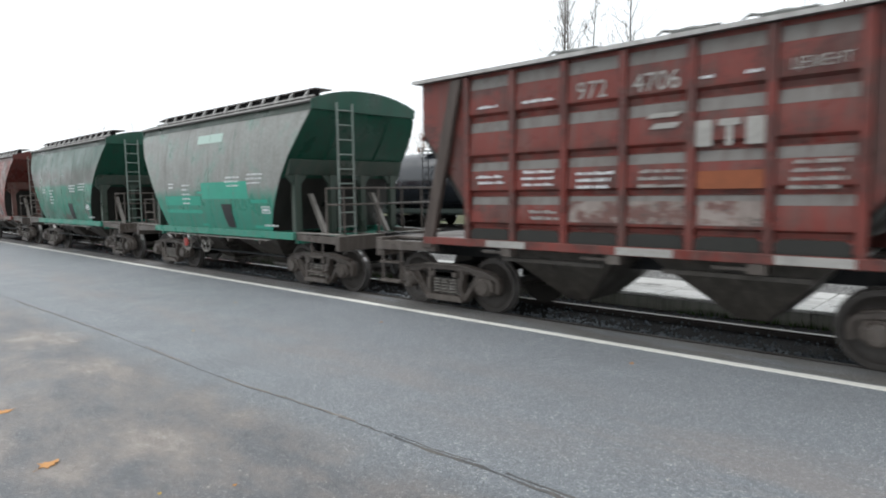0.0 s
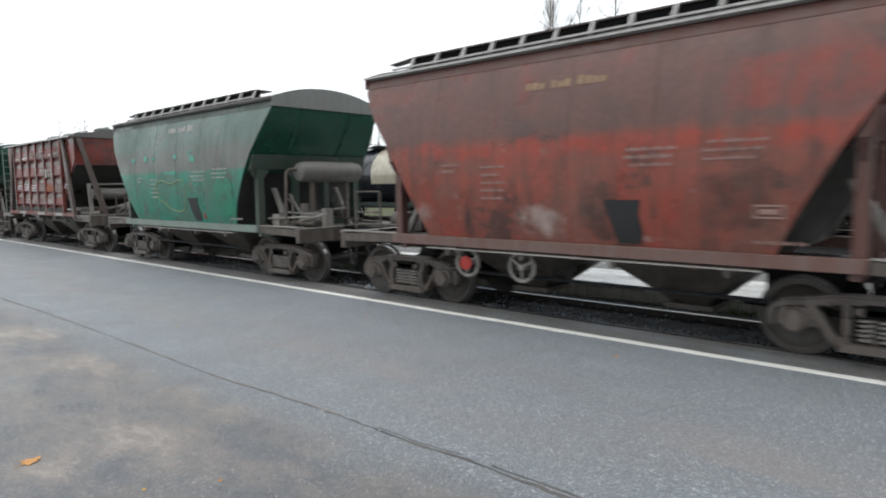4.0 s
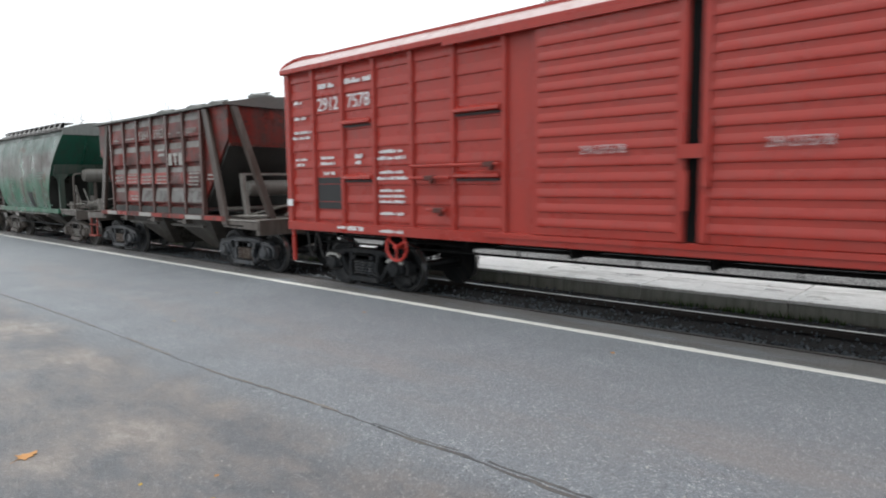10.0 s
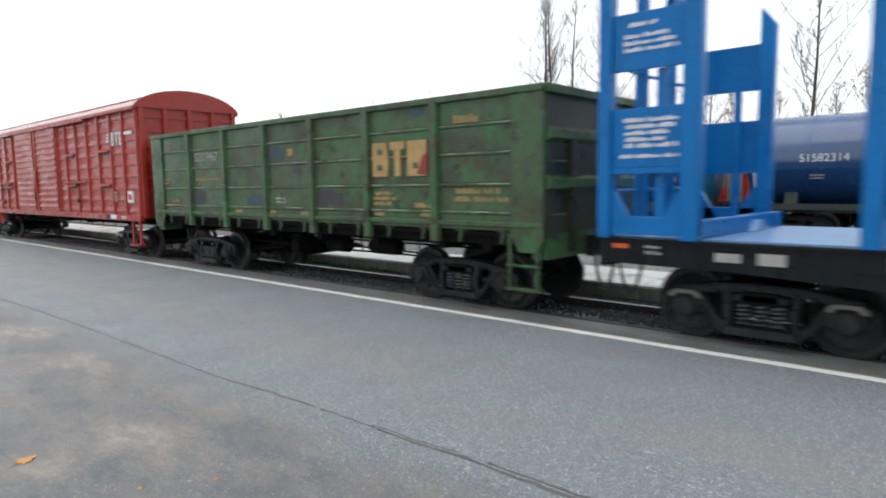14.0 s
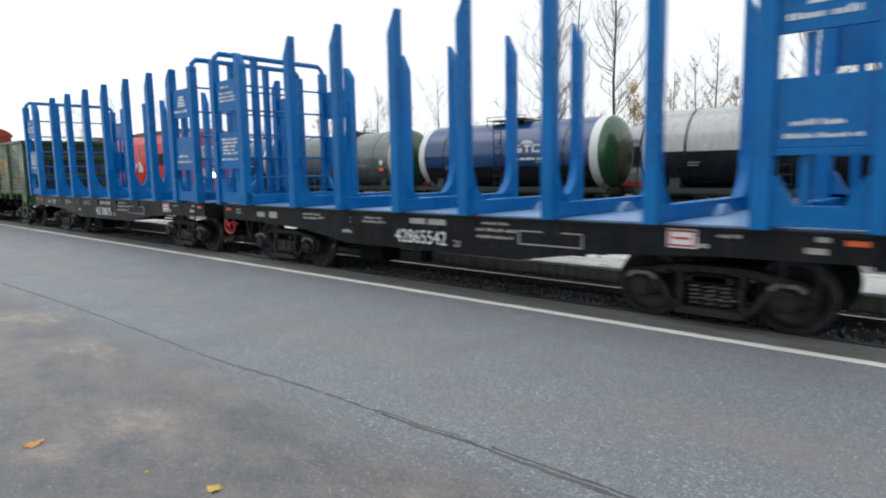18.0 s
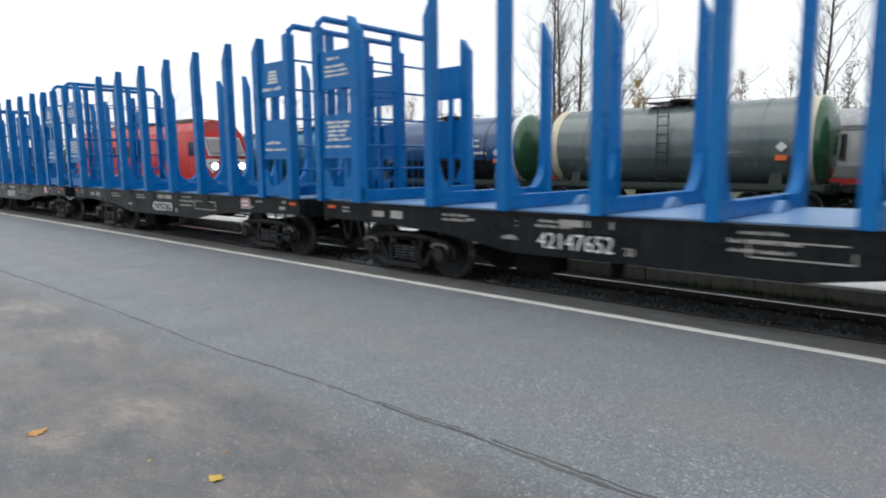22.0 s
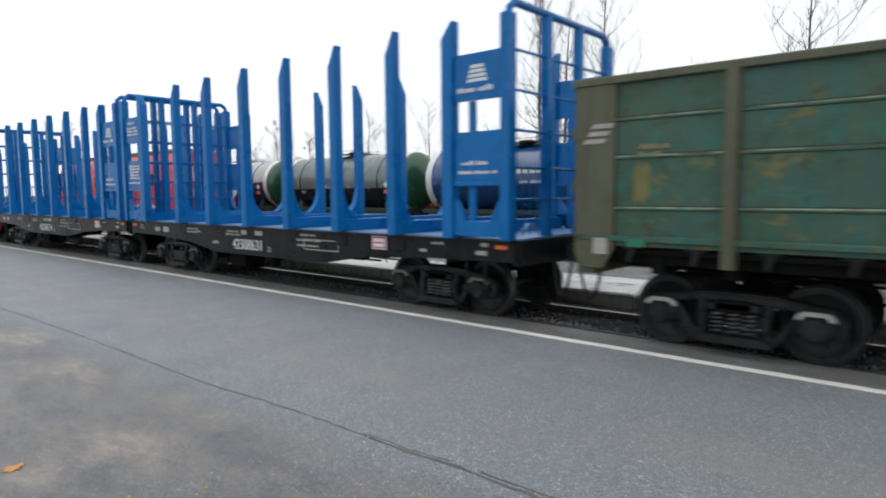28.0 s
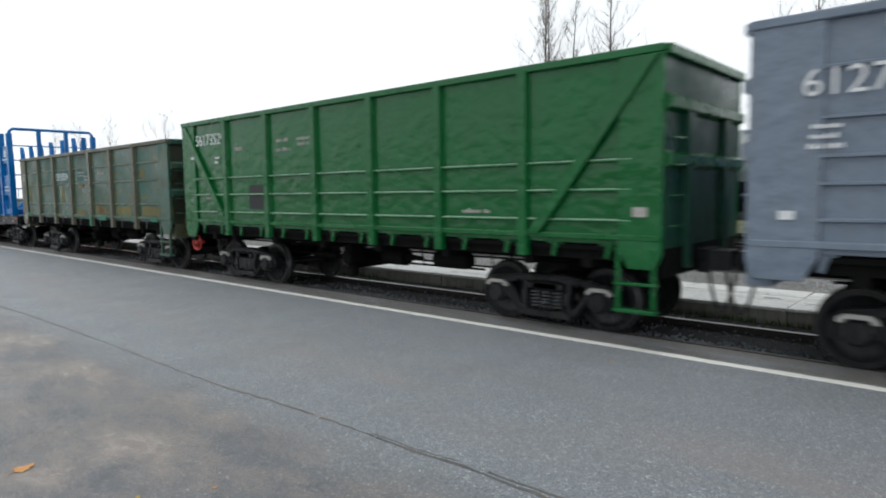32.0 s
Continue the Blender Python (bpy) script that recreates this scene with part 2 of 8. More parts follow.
MOSSY = paint("dark_blue_green_paint", (0.027, 0.085, 0.066), soil=0.5, rust=0.12, faded=(0.045, 0.115, 0.092), dirt=(0.085, 0.09, 0.045), blots=(((0.032, 0.085, 0.052), 1.1, 0.48, 0.58), ((0.165, 0.145, 0.045), 1.7, 0.56, 0.62), ((0.030, 0.140, 0.115), 1.4, 0.54, 0.60), ((0.05, 0.04, 0.03), 2.3, 0.58, 0.64)))
MOSSY_POST = paint("brown_green_paint", (0.075, 0.078, 0.045), soil=0.6, rust=0.3, dirt=(0.045, 0.036, 0.024), blots=(((0.03, 0.07, 0.045), 2.0, 0.58, 0.68),))
GREEN_NEW = paint("fresh_green_paint", (0.001, 0.092, 0.020), soil=0.25, rough=0.15, faded=(0.001, 0.118, 0.028), dirt=(0.004, 0.060, 0.016), wear=0.06, gloss=0.38, dent=0.38, bulge=True)
GREY_NEW = paint("blue_grey_paint", (0.15, 0.19, 0.245), soil=0.3, rough=0.45, faded=(0.18, 0.22, 0.275), dirt=(0.12, 0.135, 0.15), wear=0.05, dent=0.5, bulge=True)
BLUE = paint("bright_blue_paint", (0.001, 0.118, 0.36), soil=0.25, rough=0.36, faded=(0.002, 0.165, 0.47), dirt=(0.006, 0.07, 0.19), wear=0.012, gloss=0.22)
BLACK_FRAME = paint("black_frame_paint", (0.007, 0.009, 0.011), soil=0.45, rough=0.4, dirt=(0.026, 0.025, 0.024), faded=(0.011, 0.014, 0.017), gloss=0.15)
BRACE_GRIME = paint("brown_brace_grime", (0.050, 0.036, 0.030), soil=0.75, rust=0.2, rough=0.6, dirt=(0.125, 0.098, 0.085), faded=(0.080, 0.062, 0.054))
DUSTY_SILL = paint("dusty_green_sill", (0.16, 0.215, 0.185), soil=0.6, rust=0.15, rough=0.8, dirt=(0.17, 0.155, 0.14), faded=(0.19, 0.21, 0.19))
GRIME = paint("brown_grime", (0.074, 0.061, 0.053), soil=0.75, rust=0.25, rough=0.6, dirt=(0.150, 0.132, 0.118), faded=(0.098, 0.083, 0.073))
BUNKER = paint("dark_funnel_paint", (0.045, 0.040, 0.035), soil=0.7, rough=0.7, dirt=(0.11, 0.098, 0.085), faded=(0.065, 0.057, 0.049))
GRIME_COOL = paint("oily_black_grime", (0.022, 0.025, 0.030), soil=0.6, rust=0.1, rough=0.4, dirt=(0.095, 0.088, 0.082), faded=(0.040, 0.044, 0.050), gloss=0.6)
GRIME_DARK = paint("dark_grime", (0.009, 0.010, 0.0115), soil=0.6, rust=0.05, rough=0.5, dirt=(0.045, 0.042, 0.039), faded=(0.018, 0.020, 0.023), gloss=0.2)
CONCRETE_DUST = paint("pale_cement_dust", (0.26, 0.245, 0.225), soil=0.6, rough=0.9, dirt=(0.15, 0.13, 0.115))
ROOF_GREY = paint("pale_sheet_roof", (0.42, 0.41, 0.40), soil=0.5, rough=0.5)
# Dull roof grey, darkened to hold the shade behind the hopper walkways.
ROOF_DULL = paint("dull_grey_roof", (0.10, 0.095, 0.09), soil=0.6, rough=0.7, rust=0.1)
RIB_DUST = paint("dusty_rib_paint", (0.13, 0.06, 0.05), soil=0.7, rough=0.8, dirt=(0.15, 0.125, 0.11), faded=(0.15, 0.11, 0.095))
# Near-black tone that paints the shade under the hopper ends and in openings.
SHADED_LOW = paint("shaded_sheet_paint", (0.014, 0.014, 0.012), soil=0.6, rough=0.7, dirt=(0.03, 0.026, 0.022))
TANK_DUST = paint("dusty_air_tank_paint", (0.13, 0.125, 0.112), soil=0.7, rust=0.15, rough=0.85, dirt=(0.09, 0.08, 0.07), faded=(0.18, 0.17, 0.155))
LEDGE = paint("settled_grey_dust", (0.17, 0.16, 0.15), soil=0.7, rough=0.95, dirt=(0.09, 0.06, 0.052))
POST_GREEN = paint("dusty_green_post_paint", (0.035, 0.058, 0.045), soil=0.7, rust=0.2, dirt=(0.075, 0.068, 0.058), faded=(0.05, 0.07, 0.058))
POST_RUST = paint("grimy_red_post_paint", (0.075, 0.032, 0.027), soil=0.7, rust=0.2, dirt=(0.085, 0.068, 0.06), faded=(0.105, 0.055, 0.047))
RUSTY_SPRING = paint("rusty_spring_steel", (0.14, 0.105, 0.085), soil=0.6, rust=0.3, rough=0.6, dirt=(0.07, 0.06, 0.055), faded=(0.20, 0.165, 0.14))
RED_POST = paint("dusty_red_post_paint", (0.10, 0.042, 0.034), soil=0.7, rust=0.2, dirt=(0.10, 0.082, 0.072), faded=(0.135, 0.07, 0.06))
ROOF_END_GREY = paint("dusty_roof_end_paint", (0.145, 0.155, 0.145), soil=0.6, rust=0.1, rough=0.8, dirt=(0.10, 0.098, 0.09), faded=(0.20, 0.205, 0.195))
DUSTY_STRUT = paint("pale_dusty_iron", (0.20, 0.185, 0.168), soil=0.7, rust=0.15, rough=0.85, dirt=(0.12, 0.105, 0.092), faded=(0.28, 0.265, 0.245))
LADDER_GREY = paint("dusty_green_ladder_paint", (0.17, 0.22, 0.195), soil=0.6, rough=0.8, dirt=(0.16, 0.15, 0.135), faded=(0.26, 0.29, 0.27))
DULL_RED = plain("dull_red_paint", (0.26, 0.045, 0.032), 0.6, vary=0.4, scale=5)
# End colours are darkened with the shade found between coupled wagons.
GREEN_END = paint("green_with_end_shade", (0.008, 0.060, 0.038), soil=0.55, rust=0.08, faded=(0.011, 0.078, 0.05), dirt=(0.03, 0.03, 0.026))
RED_END = paint("dark_red_with_end_shade", (0.085, 0.018, 0.014), soil=0.65, rust=0.1, faded=(0.11, 0.03, 0.022), dirt=(0.04, 0.03, 0.026))
# Near-black so that undersides and gaps keep their shade in the colour.
DARK = plain("shade_black", (0.006, 0.006, 0.006), 0.9)
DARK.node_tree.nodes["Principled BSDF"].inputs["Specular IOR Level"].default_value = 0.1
STEEL = plain("worn_wheel_steel", (0.05, 0.044, 0.04), 0.55, 0.3, 0.4)
TREAD = plain("bright_tread_steel", (0.42, 0.41, 0.40), 0.3, 0.9, 0.15)
RAIL_SIDE = plain("rusty_rail", (0.020, 0.015, 0.013), 0.8)
WHITE_MARK = plain("white_stencil_paint", (0.64, 0.66, 0.67), 0.6, vary=0.2, scale=20)
PALE_MARK = plain("faded_stencil_paint", (0.34, 0.33, 0.31), 0.7, vary=0.4, scale=14)
PALE_GREEN_MARK = plain("faded_green_stencil", (0.17, 0.25, 0.21), 0.7, vary=0.3, scale=14)
YELLOW_MARK = plain("faded_orange_stencil", (0.29, 0.20, 0.080), 0.7, vary=0.5, scale=9)
BLOCK_MARK = plain("worn_orange_block_paint", (0.40, 0.255, 0.105), 0.7, vary=0.5, scale=5)
RED_MARK = plain("red_enamel", (0.42, 0.03, 0.02), 0.45, vary=0.2)
ORANGE_MARK = plain("orange_plate", (0.70, 0.12, 0.02), 0.5, vary=0.1)
LABEL_RED = paint("worn_label_red", (0.26, 0.024, 0.018), soil=0.6, rough=0.6, dirt=(0.09, 0.05, 0.042), faded=(0.33, 0.04, 0.03), blots=(((0.11, 0.05, 0.042), 2.4, 0.54, 0.62),))
DARK_PATCH = plain("dark_patch_paint", (0.013, 0.014, 0.015), 0.6)
RUBBER = plain("black_rubber", (0.02, 0.02, 0.02), 0.7)
GLASS = plain("dark_window_glass", (0.02, 0.025, 0.03), 0.08, vary=0.1)


# ---- mesh helpers ----
def box(bm, x0, x1, y0, y1, z0, z1):
    v = [bm.verts.new((x, y, z)) for x in (x0, x1) for y in (y0, y1) for z in (z0, z1)]
    for f in ((0, 1, 3, 2), (4, 6, 7, 5), (0, 4, 5, 1), (2, 3, 7, 6), (0, 2, 6, 4), (1, 5, 7, 3)):
        bm.faces.new([v[i] for i in f])


def prism(bm, poly, axis, a, b):
    """A polygon pushed along an axis from a to b; poly holds the two other coordinates in x, y, z order."""
    def at(p, s):
        return {"x": (s, *p), "y": (p[0], s, p[1]), "z": (*p, s)}[axis]
    lo, hi = [bm.verts.new(at(p, a)) for p in poly], [bm.verts.new(at(p, b)) for p in poly]
    bm.faces.new(lo)
    bm.faces.new(hi[::-1])
    for i in range(len(poly)):
        j = (i + 1) % len(poly)
        bm.faces.new((lo[i], lo[j], hi[j], hi[i]))


def loft(bm, rings, caps=True):
    rows = [[bm.verts.new(p) for p in r] for r in rings]
    n = len(rows[0])
    for a, b in zip(rows, rows[1:]):
        for i in range(n):
            bm.faces.new((a[i], a[(i + 1) % n], b[(i + 1) % n], b[i]))
    if caps:
        bm.faces.new(rows[0][::-1])
        bm.faces.new(rows[-1])


def tube(bm, pts, r, n=6, r2=None):
    """A round bar along a line of points, tapering to r2."""
    pts = [Vector(p) for p in pts]
    rings = []
    for i, p in enumerate(pts):
        d = (pts[min(i + 1, len(pts) - 1)] - pts[max(i - 1, 0)]).normalized()
        u = d.orthogonal().normalized() if i == 0 else (u - d * u.dot(d)).normalized()
        w = d.cross(u)
        k = r + ((r2 if r2 is not None else r) - r) * i / (len(pts) - 1)
        rings.append([p + (u * math.cos(2 * math.pi * j / n) + w * math.sin(2 * math.pi * j / n)) * k for j in range(n)])
    loft(bm, rings)


def lathe(bm, prof, axis="y", n=20, at=(0, 0, 0)):
    """A profile of (radius, along) turned about an axis through a point."""
    def ring(r, s):
        out = []
        for j in range(n):
            a, c = r * math.cos(2 * math.pi * j / n), r * math.sin(2 * math.pi * j / n)
            p = {"x": (s, a, c), "y": (a, s, c), "z": (a, c, s)}[axis]
            out.append((p[0] + at[0], p[1] + at[1], p[2] + at[2]))
        return out
    loft(bm, [ring(max(r, 0.002), s) for r, s in prof])


MESHES = {}


def shape(key, make, mat, bevel=0.0, sharp=38):
    """The mesh that make(bm) fills, kept under its key and material."""
    k = (key, mat.name)
    if key is None or k not in MESHES:
        bm = bmesh.new()
        make(bm)
        if bevel:
            bmesh.ops.bevel(bm, geom=bm.edges[:], offset=bevel, segments=1, affect="EDGES", clamp_overlap=True)
        bmesh.ops.recalc_face_normals(bm, faces=bm.faces[:])
        me = bpy.data.meshes.new(mat.name + "_mesh")
        bm.to_mesh(me)
        bm.free()
        me.materials.append(mat)
        me.polygons.foreach_set("use_smooth", [True] * len(me.polygons))
        me.set_sharp_from_angle(angle=radians(sharp))
        if key is None:
            return me
        MESHES[k] = me
    return MESHES[k]


def part(name, make, mat, parent, label="", key=None, m=None, bevel=0.0, kind=""):
    ob = new(name, shape(key, make, mat, bevel))
    ob.parent = parent
    if m is not None:
        ob.matrix_basis = m
    return tagged(ob, label, kind=kind)


def thing(name, at, label, category, group=""):
    ob = new(name)
    ob.location = at
    ob.empty_display_size = 0.3
    return tagged(ob, label, category, group)


def structure(name, make, mat, label="", bevel=0.0):
    ob = new(name, shape(None, make, mat, bevel))
    return tagged(ob, label, kind="structure")


LETTERS = {}


def writing(name, words, size, mat, parent, x, y, z, stretch=1.0, face="near"):
    """Built-in lettering as a thin mesh whose middle stands at x, z on a side wall that faces the near side."""
    k = (words, mat.name)
    if k not in LETTERS:
        cu = bpy.data.curves.new("letters", "FONT")
        cu.body, cu.align_x, cu.align_y, cu.extrude, cu.size = words, "CENTER", "CENTER", 0.004, 1.0
        ob = bpy.data.objects.new("letters", cu)
        scene.collection.objects.link(ob)
        bpy.context.view_layer.update()
        me = bpy.data.meshes.new_from_object(ob.evaluated_get(bpy.context.evaluated_depsgraph_get()))
        bpy.data.objects.remove(ob)
        me.materials.clear()
        me.materials.append(mat)
        LETTERS[k] = me
    ob = new(name, LETTERS[k])
    ob.parent = parent
    ob.matrix_basis = pose(x, y, z, 90, 0, 0) @ Matrix.Diagonal((size * stretch, size, 1, 1))
    return ob


def parts(name, make, mat, parent, label="", key=None, bevel=0.0):
    """Like part(), but each loose piece that make(bm) adds becomes an object of its own."""
    k = ("pieces", key, mat.name)
    if key is None or k not in MESHES:
        whole = bmesh.new()
        make(whole)
        todo, made = set(whole.verts), []
        while todo:
            seed = todo.pop()
            piece, edge = {seed}, [seed]
            while edge:
                for e in edge.pop().link_edges:
                    for v in e.verts:
                        if v in todo:
                            todo.discard(v)
                            piece.add(v)
                            edge.append(v)
            faces = {f for v in piece for f in v.link_faces}

            def copy(bm):
                twin = {v: bm.verts.new(v.co) for v in sorted(piece, key=lambda v: tuple(v.co))}
                for f in faces:
                    bm.faces.new([twin[v] for v in f.verts])
            made.append(((min(tuple(v.co) for v in piece)), shape(None, copy, mat, bevel)))
        whole.free()
        MESHES[k] = [m for _, m in sorted(made, key=lambda q: q[0])]
    for me in MESHES[k]:
        ob = new(name, me)
        ob.parent = parent
        tagged(ob, label)


def bars(name, spec, mat, parent, y, label=""):
    """Unreadable writing as thin bars; spec: (x, z, width, height) of each bar's lower left corner."""
    def make(bm):
        for x, z, w, h in spec:
            box(bm, x, x + w, y - 0.006, y + 0.002, z, z + h)
    return part(name, make, mat, parent, label, kind="stuff" if len(spec) > 1 else "")


def lines(x, z, w, n, h=0.06, step=0.11, seed=1):
    """The bars of n ragged lines of small writing, the first at the top, broken into words."""
    rnd, out = random.Random(seed + int(x * 10)), []
    for i in range(n):
        a, stop = x + rnd.uniform(0, 0.15) * w, x + w * rnd.uniform(0.75, 1.0)
        left = rnd.randint(3, 8)
        while a < stop:
            b = h * rnd.uniform(0.45, 0.7)
            tall = h * rnd.choice((0.62, 0.8, 0.95))
            out.append((a, z - i * step, b, tall))
            a += b + h * 0.22
            left -= 1
            if left == 0:
                a, left = a + h * 0.6, rnd.randint(3, 8)
    return out


# ---- the ground, the road and the tracks ----
def asphalt_material():
    m, nt, b = start("old_asphalt", 0.75)
    v = coords(nt, shuffle=False)
    stone, speck, crumb, blot, wide = grain(nt, v, 95, 3, 0.7), grain(nt, v, 44, 4, 0.8), grain(nt, v, 27, 2, 0.6), grain(nt, v, 1.1, 6), grain(nt, v, 0.33, 4)
    c = mixed(nt, ramp(nt, stone, 0.38, 0.62), (0.036, 0.044, 0.055), (0.225, 0.252, 0.278))
    c = mixed(nt, ramp(nt, speck, 0.585, 0.63, 0.95), c, (0.66, 0.67, 0.66))
    c = mixed(nt, ramp(nt, speck, 0.43, 0.34, 0.8), c, (0.030, 0.034, 0.040))
    c = mixed(nt, ramp(nt, crumb, 0.66, 0.72, 0.6), c, (0.42, 0.44, 0.45))
    c = mixed(nt, ramp(nt, blot, 0.35, 0.75, 0.35), c, (0.10, 0.108, 0.118))
    sep = nt.nodes.new("ShaderNodeSeparateXYZ")
    nt.links.new(v, sep.inputs[0])
    # the newer paving beyond the seam is paler, partly grazing sheen put into its colour, with a brownish wheel lane
    c = mixed(nt, ramp(nt, sep.outputs[1], 3.45, 3.85, 0.05), c, (0.50, 0.54, 0.58))
    lane = times(nt, ramp(nt, sep.outputs[1], 4.0, 4.8), ramp(nt, sep.outputs[1], 6.4, 5.4))
    c = mixed(nt, times(nt, lane, ramp(nt, grain(nt, coords(nt, (0.35, 1.3, 1), False), 1.0, 9, 0.68), 0.44, 0.62, 0.42)), c, (0.225, 0.185, 0.165))
    # sandy stains where the road is worn towards the near edge
    edge = nt.nodes.new("ShaderNodeMath")
    edge.operation = "MULTIPLY_ADD"
    edge.inputs[1].default_value = 1.5
    nt.links.new(blot, edge.inputs[0])
    nt.links.new(sep.outputs[1], edge.inputs[2])
    near = ramp(nt, edge.outputs[0], 4.25, 3.75)
    stain = grain(nt, coords(nt, (0.75, 1.5, 1), False), 1.0, 14, 0.66)
    fleck = grain(nt, coords(nt, (3.2, 6.0, 1), False), 1.0, 8, 0.7)
    worn = mixed(nt, ramp(nt, stain, 0.40, 0.60), (0.088, 0.094, 0.106), (0.225, 0.185, 0.158))
    worn = mixed(nt, times(nt, ramp(nt, stain, 0.52, 0.66), ramp(nt, fleck, 0.44, 0.62)), worn, (0.40, 0.355, 0.315))
    worn = mixed(nt, times(nt, ramp(nt, stain, 0.50, 0.38), ramp(nt, fleck, 0.50, 0.62, 0.7)), worn, (0.045, 0.047, 0.052))
    worn = mixed(nt, ramp(nt, stone, 0.36, 0.66, 0.75), worn, mixed(nt, 0.6, worn, (0.03, 0.03, 0.032)))
    worn = mixed(nt, ramp(nt, speck, 0.60, 0.65, 0.8), worn, (0.52, 0.50, 0.47))
    c = mixed(nt, times(nt, near, ramp(nt, wide, 0.22, 0.42, 0.92)), c, worn)
    # dirt trodden and blown along the rail
    strip = times(nt, ramp(nt, sep.outputs[1], 8.14, 8.26, 0.85), ramp(nt, grain(nt, coords(nt, (0.6, 3.0, 1), False), 1.0, 8), 0.28, 0.5))
    c = mixed(nt, strip, c, mixed(nt, ramp(nt, speck, 0.4, 0.6), (0.070, 0.058, 0.050), (0.135, 0.118, 0.102)))
    nt.links.new(c, b.inputs["Base Color"])
    nt.links.new(ramp(nt, blot, 0.2, 0.8, 0.66, 0.44), b.inputs["Roughness"])
    b.inputs["Specular IOR Level"].default_value = 0.75
    b.inputs["Sheen Weight"].default_value, b.inputs["Sheen Roughness"].default_value = 0.20, 0.35
    relief(nt, b, speck, 1.0, 0.014)
    return m


def gravel_material(name, lo, hi):
    m, nt, b = start(name, 0.95)
    v = coords(nt, shuffle=False)
    vor = nt.nodes.new("ShaderNodeTexVoronoi")
    vor.inputs["Scale"].default_value = 22
    nt.links.new(v, vor.inputs["Vector"])
    c = mixed(nt, ramp(nt, vor.outputs["Distance"], 0.1, 0.6), hi, lo)
    c = mixed(nt, ramp(nt, grain(nt, v, 0.8), 0.4, 0.7, 0.6), c, tuple(x * 0.6 for x in lo))
    nt.links.new(c, b.inputs["Base Color"])
    relief(nt, b, vor.outputs["Distance"], 0.8, 0.03)
    return m


def grass_ground():
    m, nt, b = start("rough_grass", 0.95)
    v = coords(nt, shuffle=False)
    c = mixed(nt, ramp(nt, grain(nt, v, 0.5), 0.35, 0.65), (0.05, 0.075, 0.022), (0.11, 0.095, 0.05))
    c = mixed(nt, ramp(nt, grain(nt, v, 9), 0.3, 0.7, 0.5), c, (0.035, 0.05, 0.018))
    nt.links.new(c, b.inputs["Base Color"])
    relief(nt, b, grain(nt, v, 30), 0.6, 0.04)
    return m


ASPHALT_MAT, GRASS_MAT = asphalt_material(), grass_ground()
# Ballast is almost black: the shade under the train is in its colour.
BALLAST_MAT = gravel_material("train_shaded_ballast", (0.003, 0.003, 0.004), (0.010, 0.011, 0.013))
CONCRETE = paint("platform_concrete", (0.19, 0.19, 0.165), dirt=(0.085, 0.09, 0.065), soil=0.8, rough=0.9, faded=(0.27, 0.26, 0.235), blots=(((0.11, 0.14, 0.07), 1.5, 0.56, 0.66),))
PAVING = paint("pale_platform_paving", (0.62, 0.62, 0.60), dirt=(0.36, 0.35, 0.33), soil=0.5, rough=0.5, faded=(0.74, 0.74, 0.73), blots=(((0.42, 0.42, 0.40), (0.5, 2.4, 1.0), 0.52, 0.62),), wear=0.01)
LINE_MAT = plain("worn_white_line", (0.80, 0.79, 0.74), 0.7, vary=0.18, scale=16)
TAR = paint("dark_tar", (0.075, 0.079, 0.084), soil=0.5, rough=0.8, faded=(0.115, 0.117, 0.122), dirt=(0.15, 0.135, 0.12), mottle=(0.16, 0.15, 0.14), hard=(0.48, 0.58), gloss=0.2)

structure("ground", lambda bm: box(bm, -1500, 1500, -1500, 1800, -0.9, -0.34), GRASS_MAT, "rough grass and soil to the horizon")
structure("road", lambda bm: box(bm, -420, 220, -60, TRACK - 0.86, -0.33, ASPHALT), ASPHALT_MAT, "worn grey asphalt beside the track")
structure("road_edge", lambda bm: prism(bm, [(8.20, -0.104), (8.26, -0.097), (8.45, -0.08), (8.70, -0.062), (8.70, -0.3), (8.21, -0.3)], "x", -420, 220), ASPHALT_MAT, "dirty asphalt ramped up to the rail")
structure("track_bed", lambda bm: box(bm, -420, 220, TRACK - 0.80, TRACK + 1.73, -0.335, -0.165), BALLAST_MAT, "crushed-stone ballast of the freight track, train shade in its dark colour")
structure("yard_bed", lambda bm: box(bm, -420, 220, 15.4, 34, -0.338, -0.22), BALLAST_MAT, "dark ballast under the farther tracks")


def white_line(bm):
    rnd = random.Random(4)
    x = -400.0
    while x < 60:
        step = 3.2 if x < -45 else rnd.uniform(0.16, 0.4)
        a, c = 8.015 + rnd.uniform(-0.008, 0.008), 8.165 + rnd.uniform(-0.010, 0.010)
        if x < -45 or rnd.random() > 0.02:
            prism(bm, [(x, a), (x + step, a + rnd.uniform(-0.004, 0.004)), (x + step, c), (x, c + rnd.uniform(-0.005, 0.005))], "z", ASPHALT, ASPHALT + 0.004)
        x += step


structure("trim_white_line", white_line, LINE_MAT, "worn white safety line painted along the track edge")


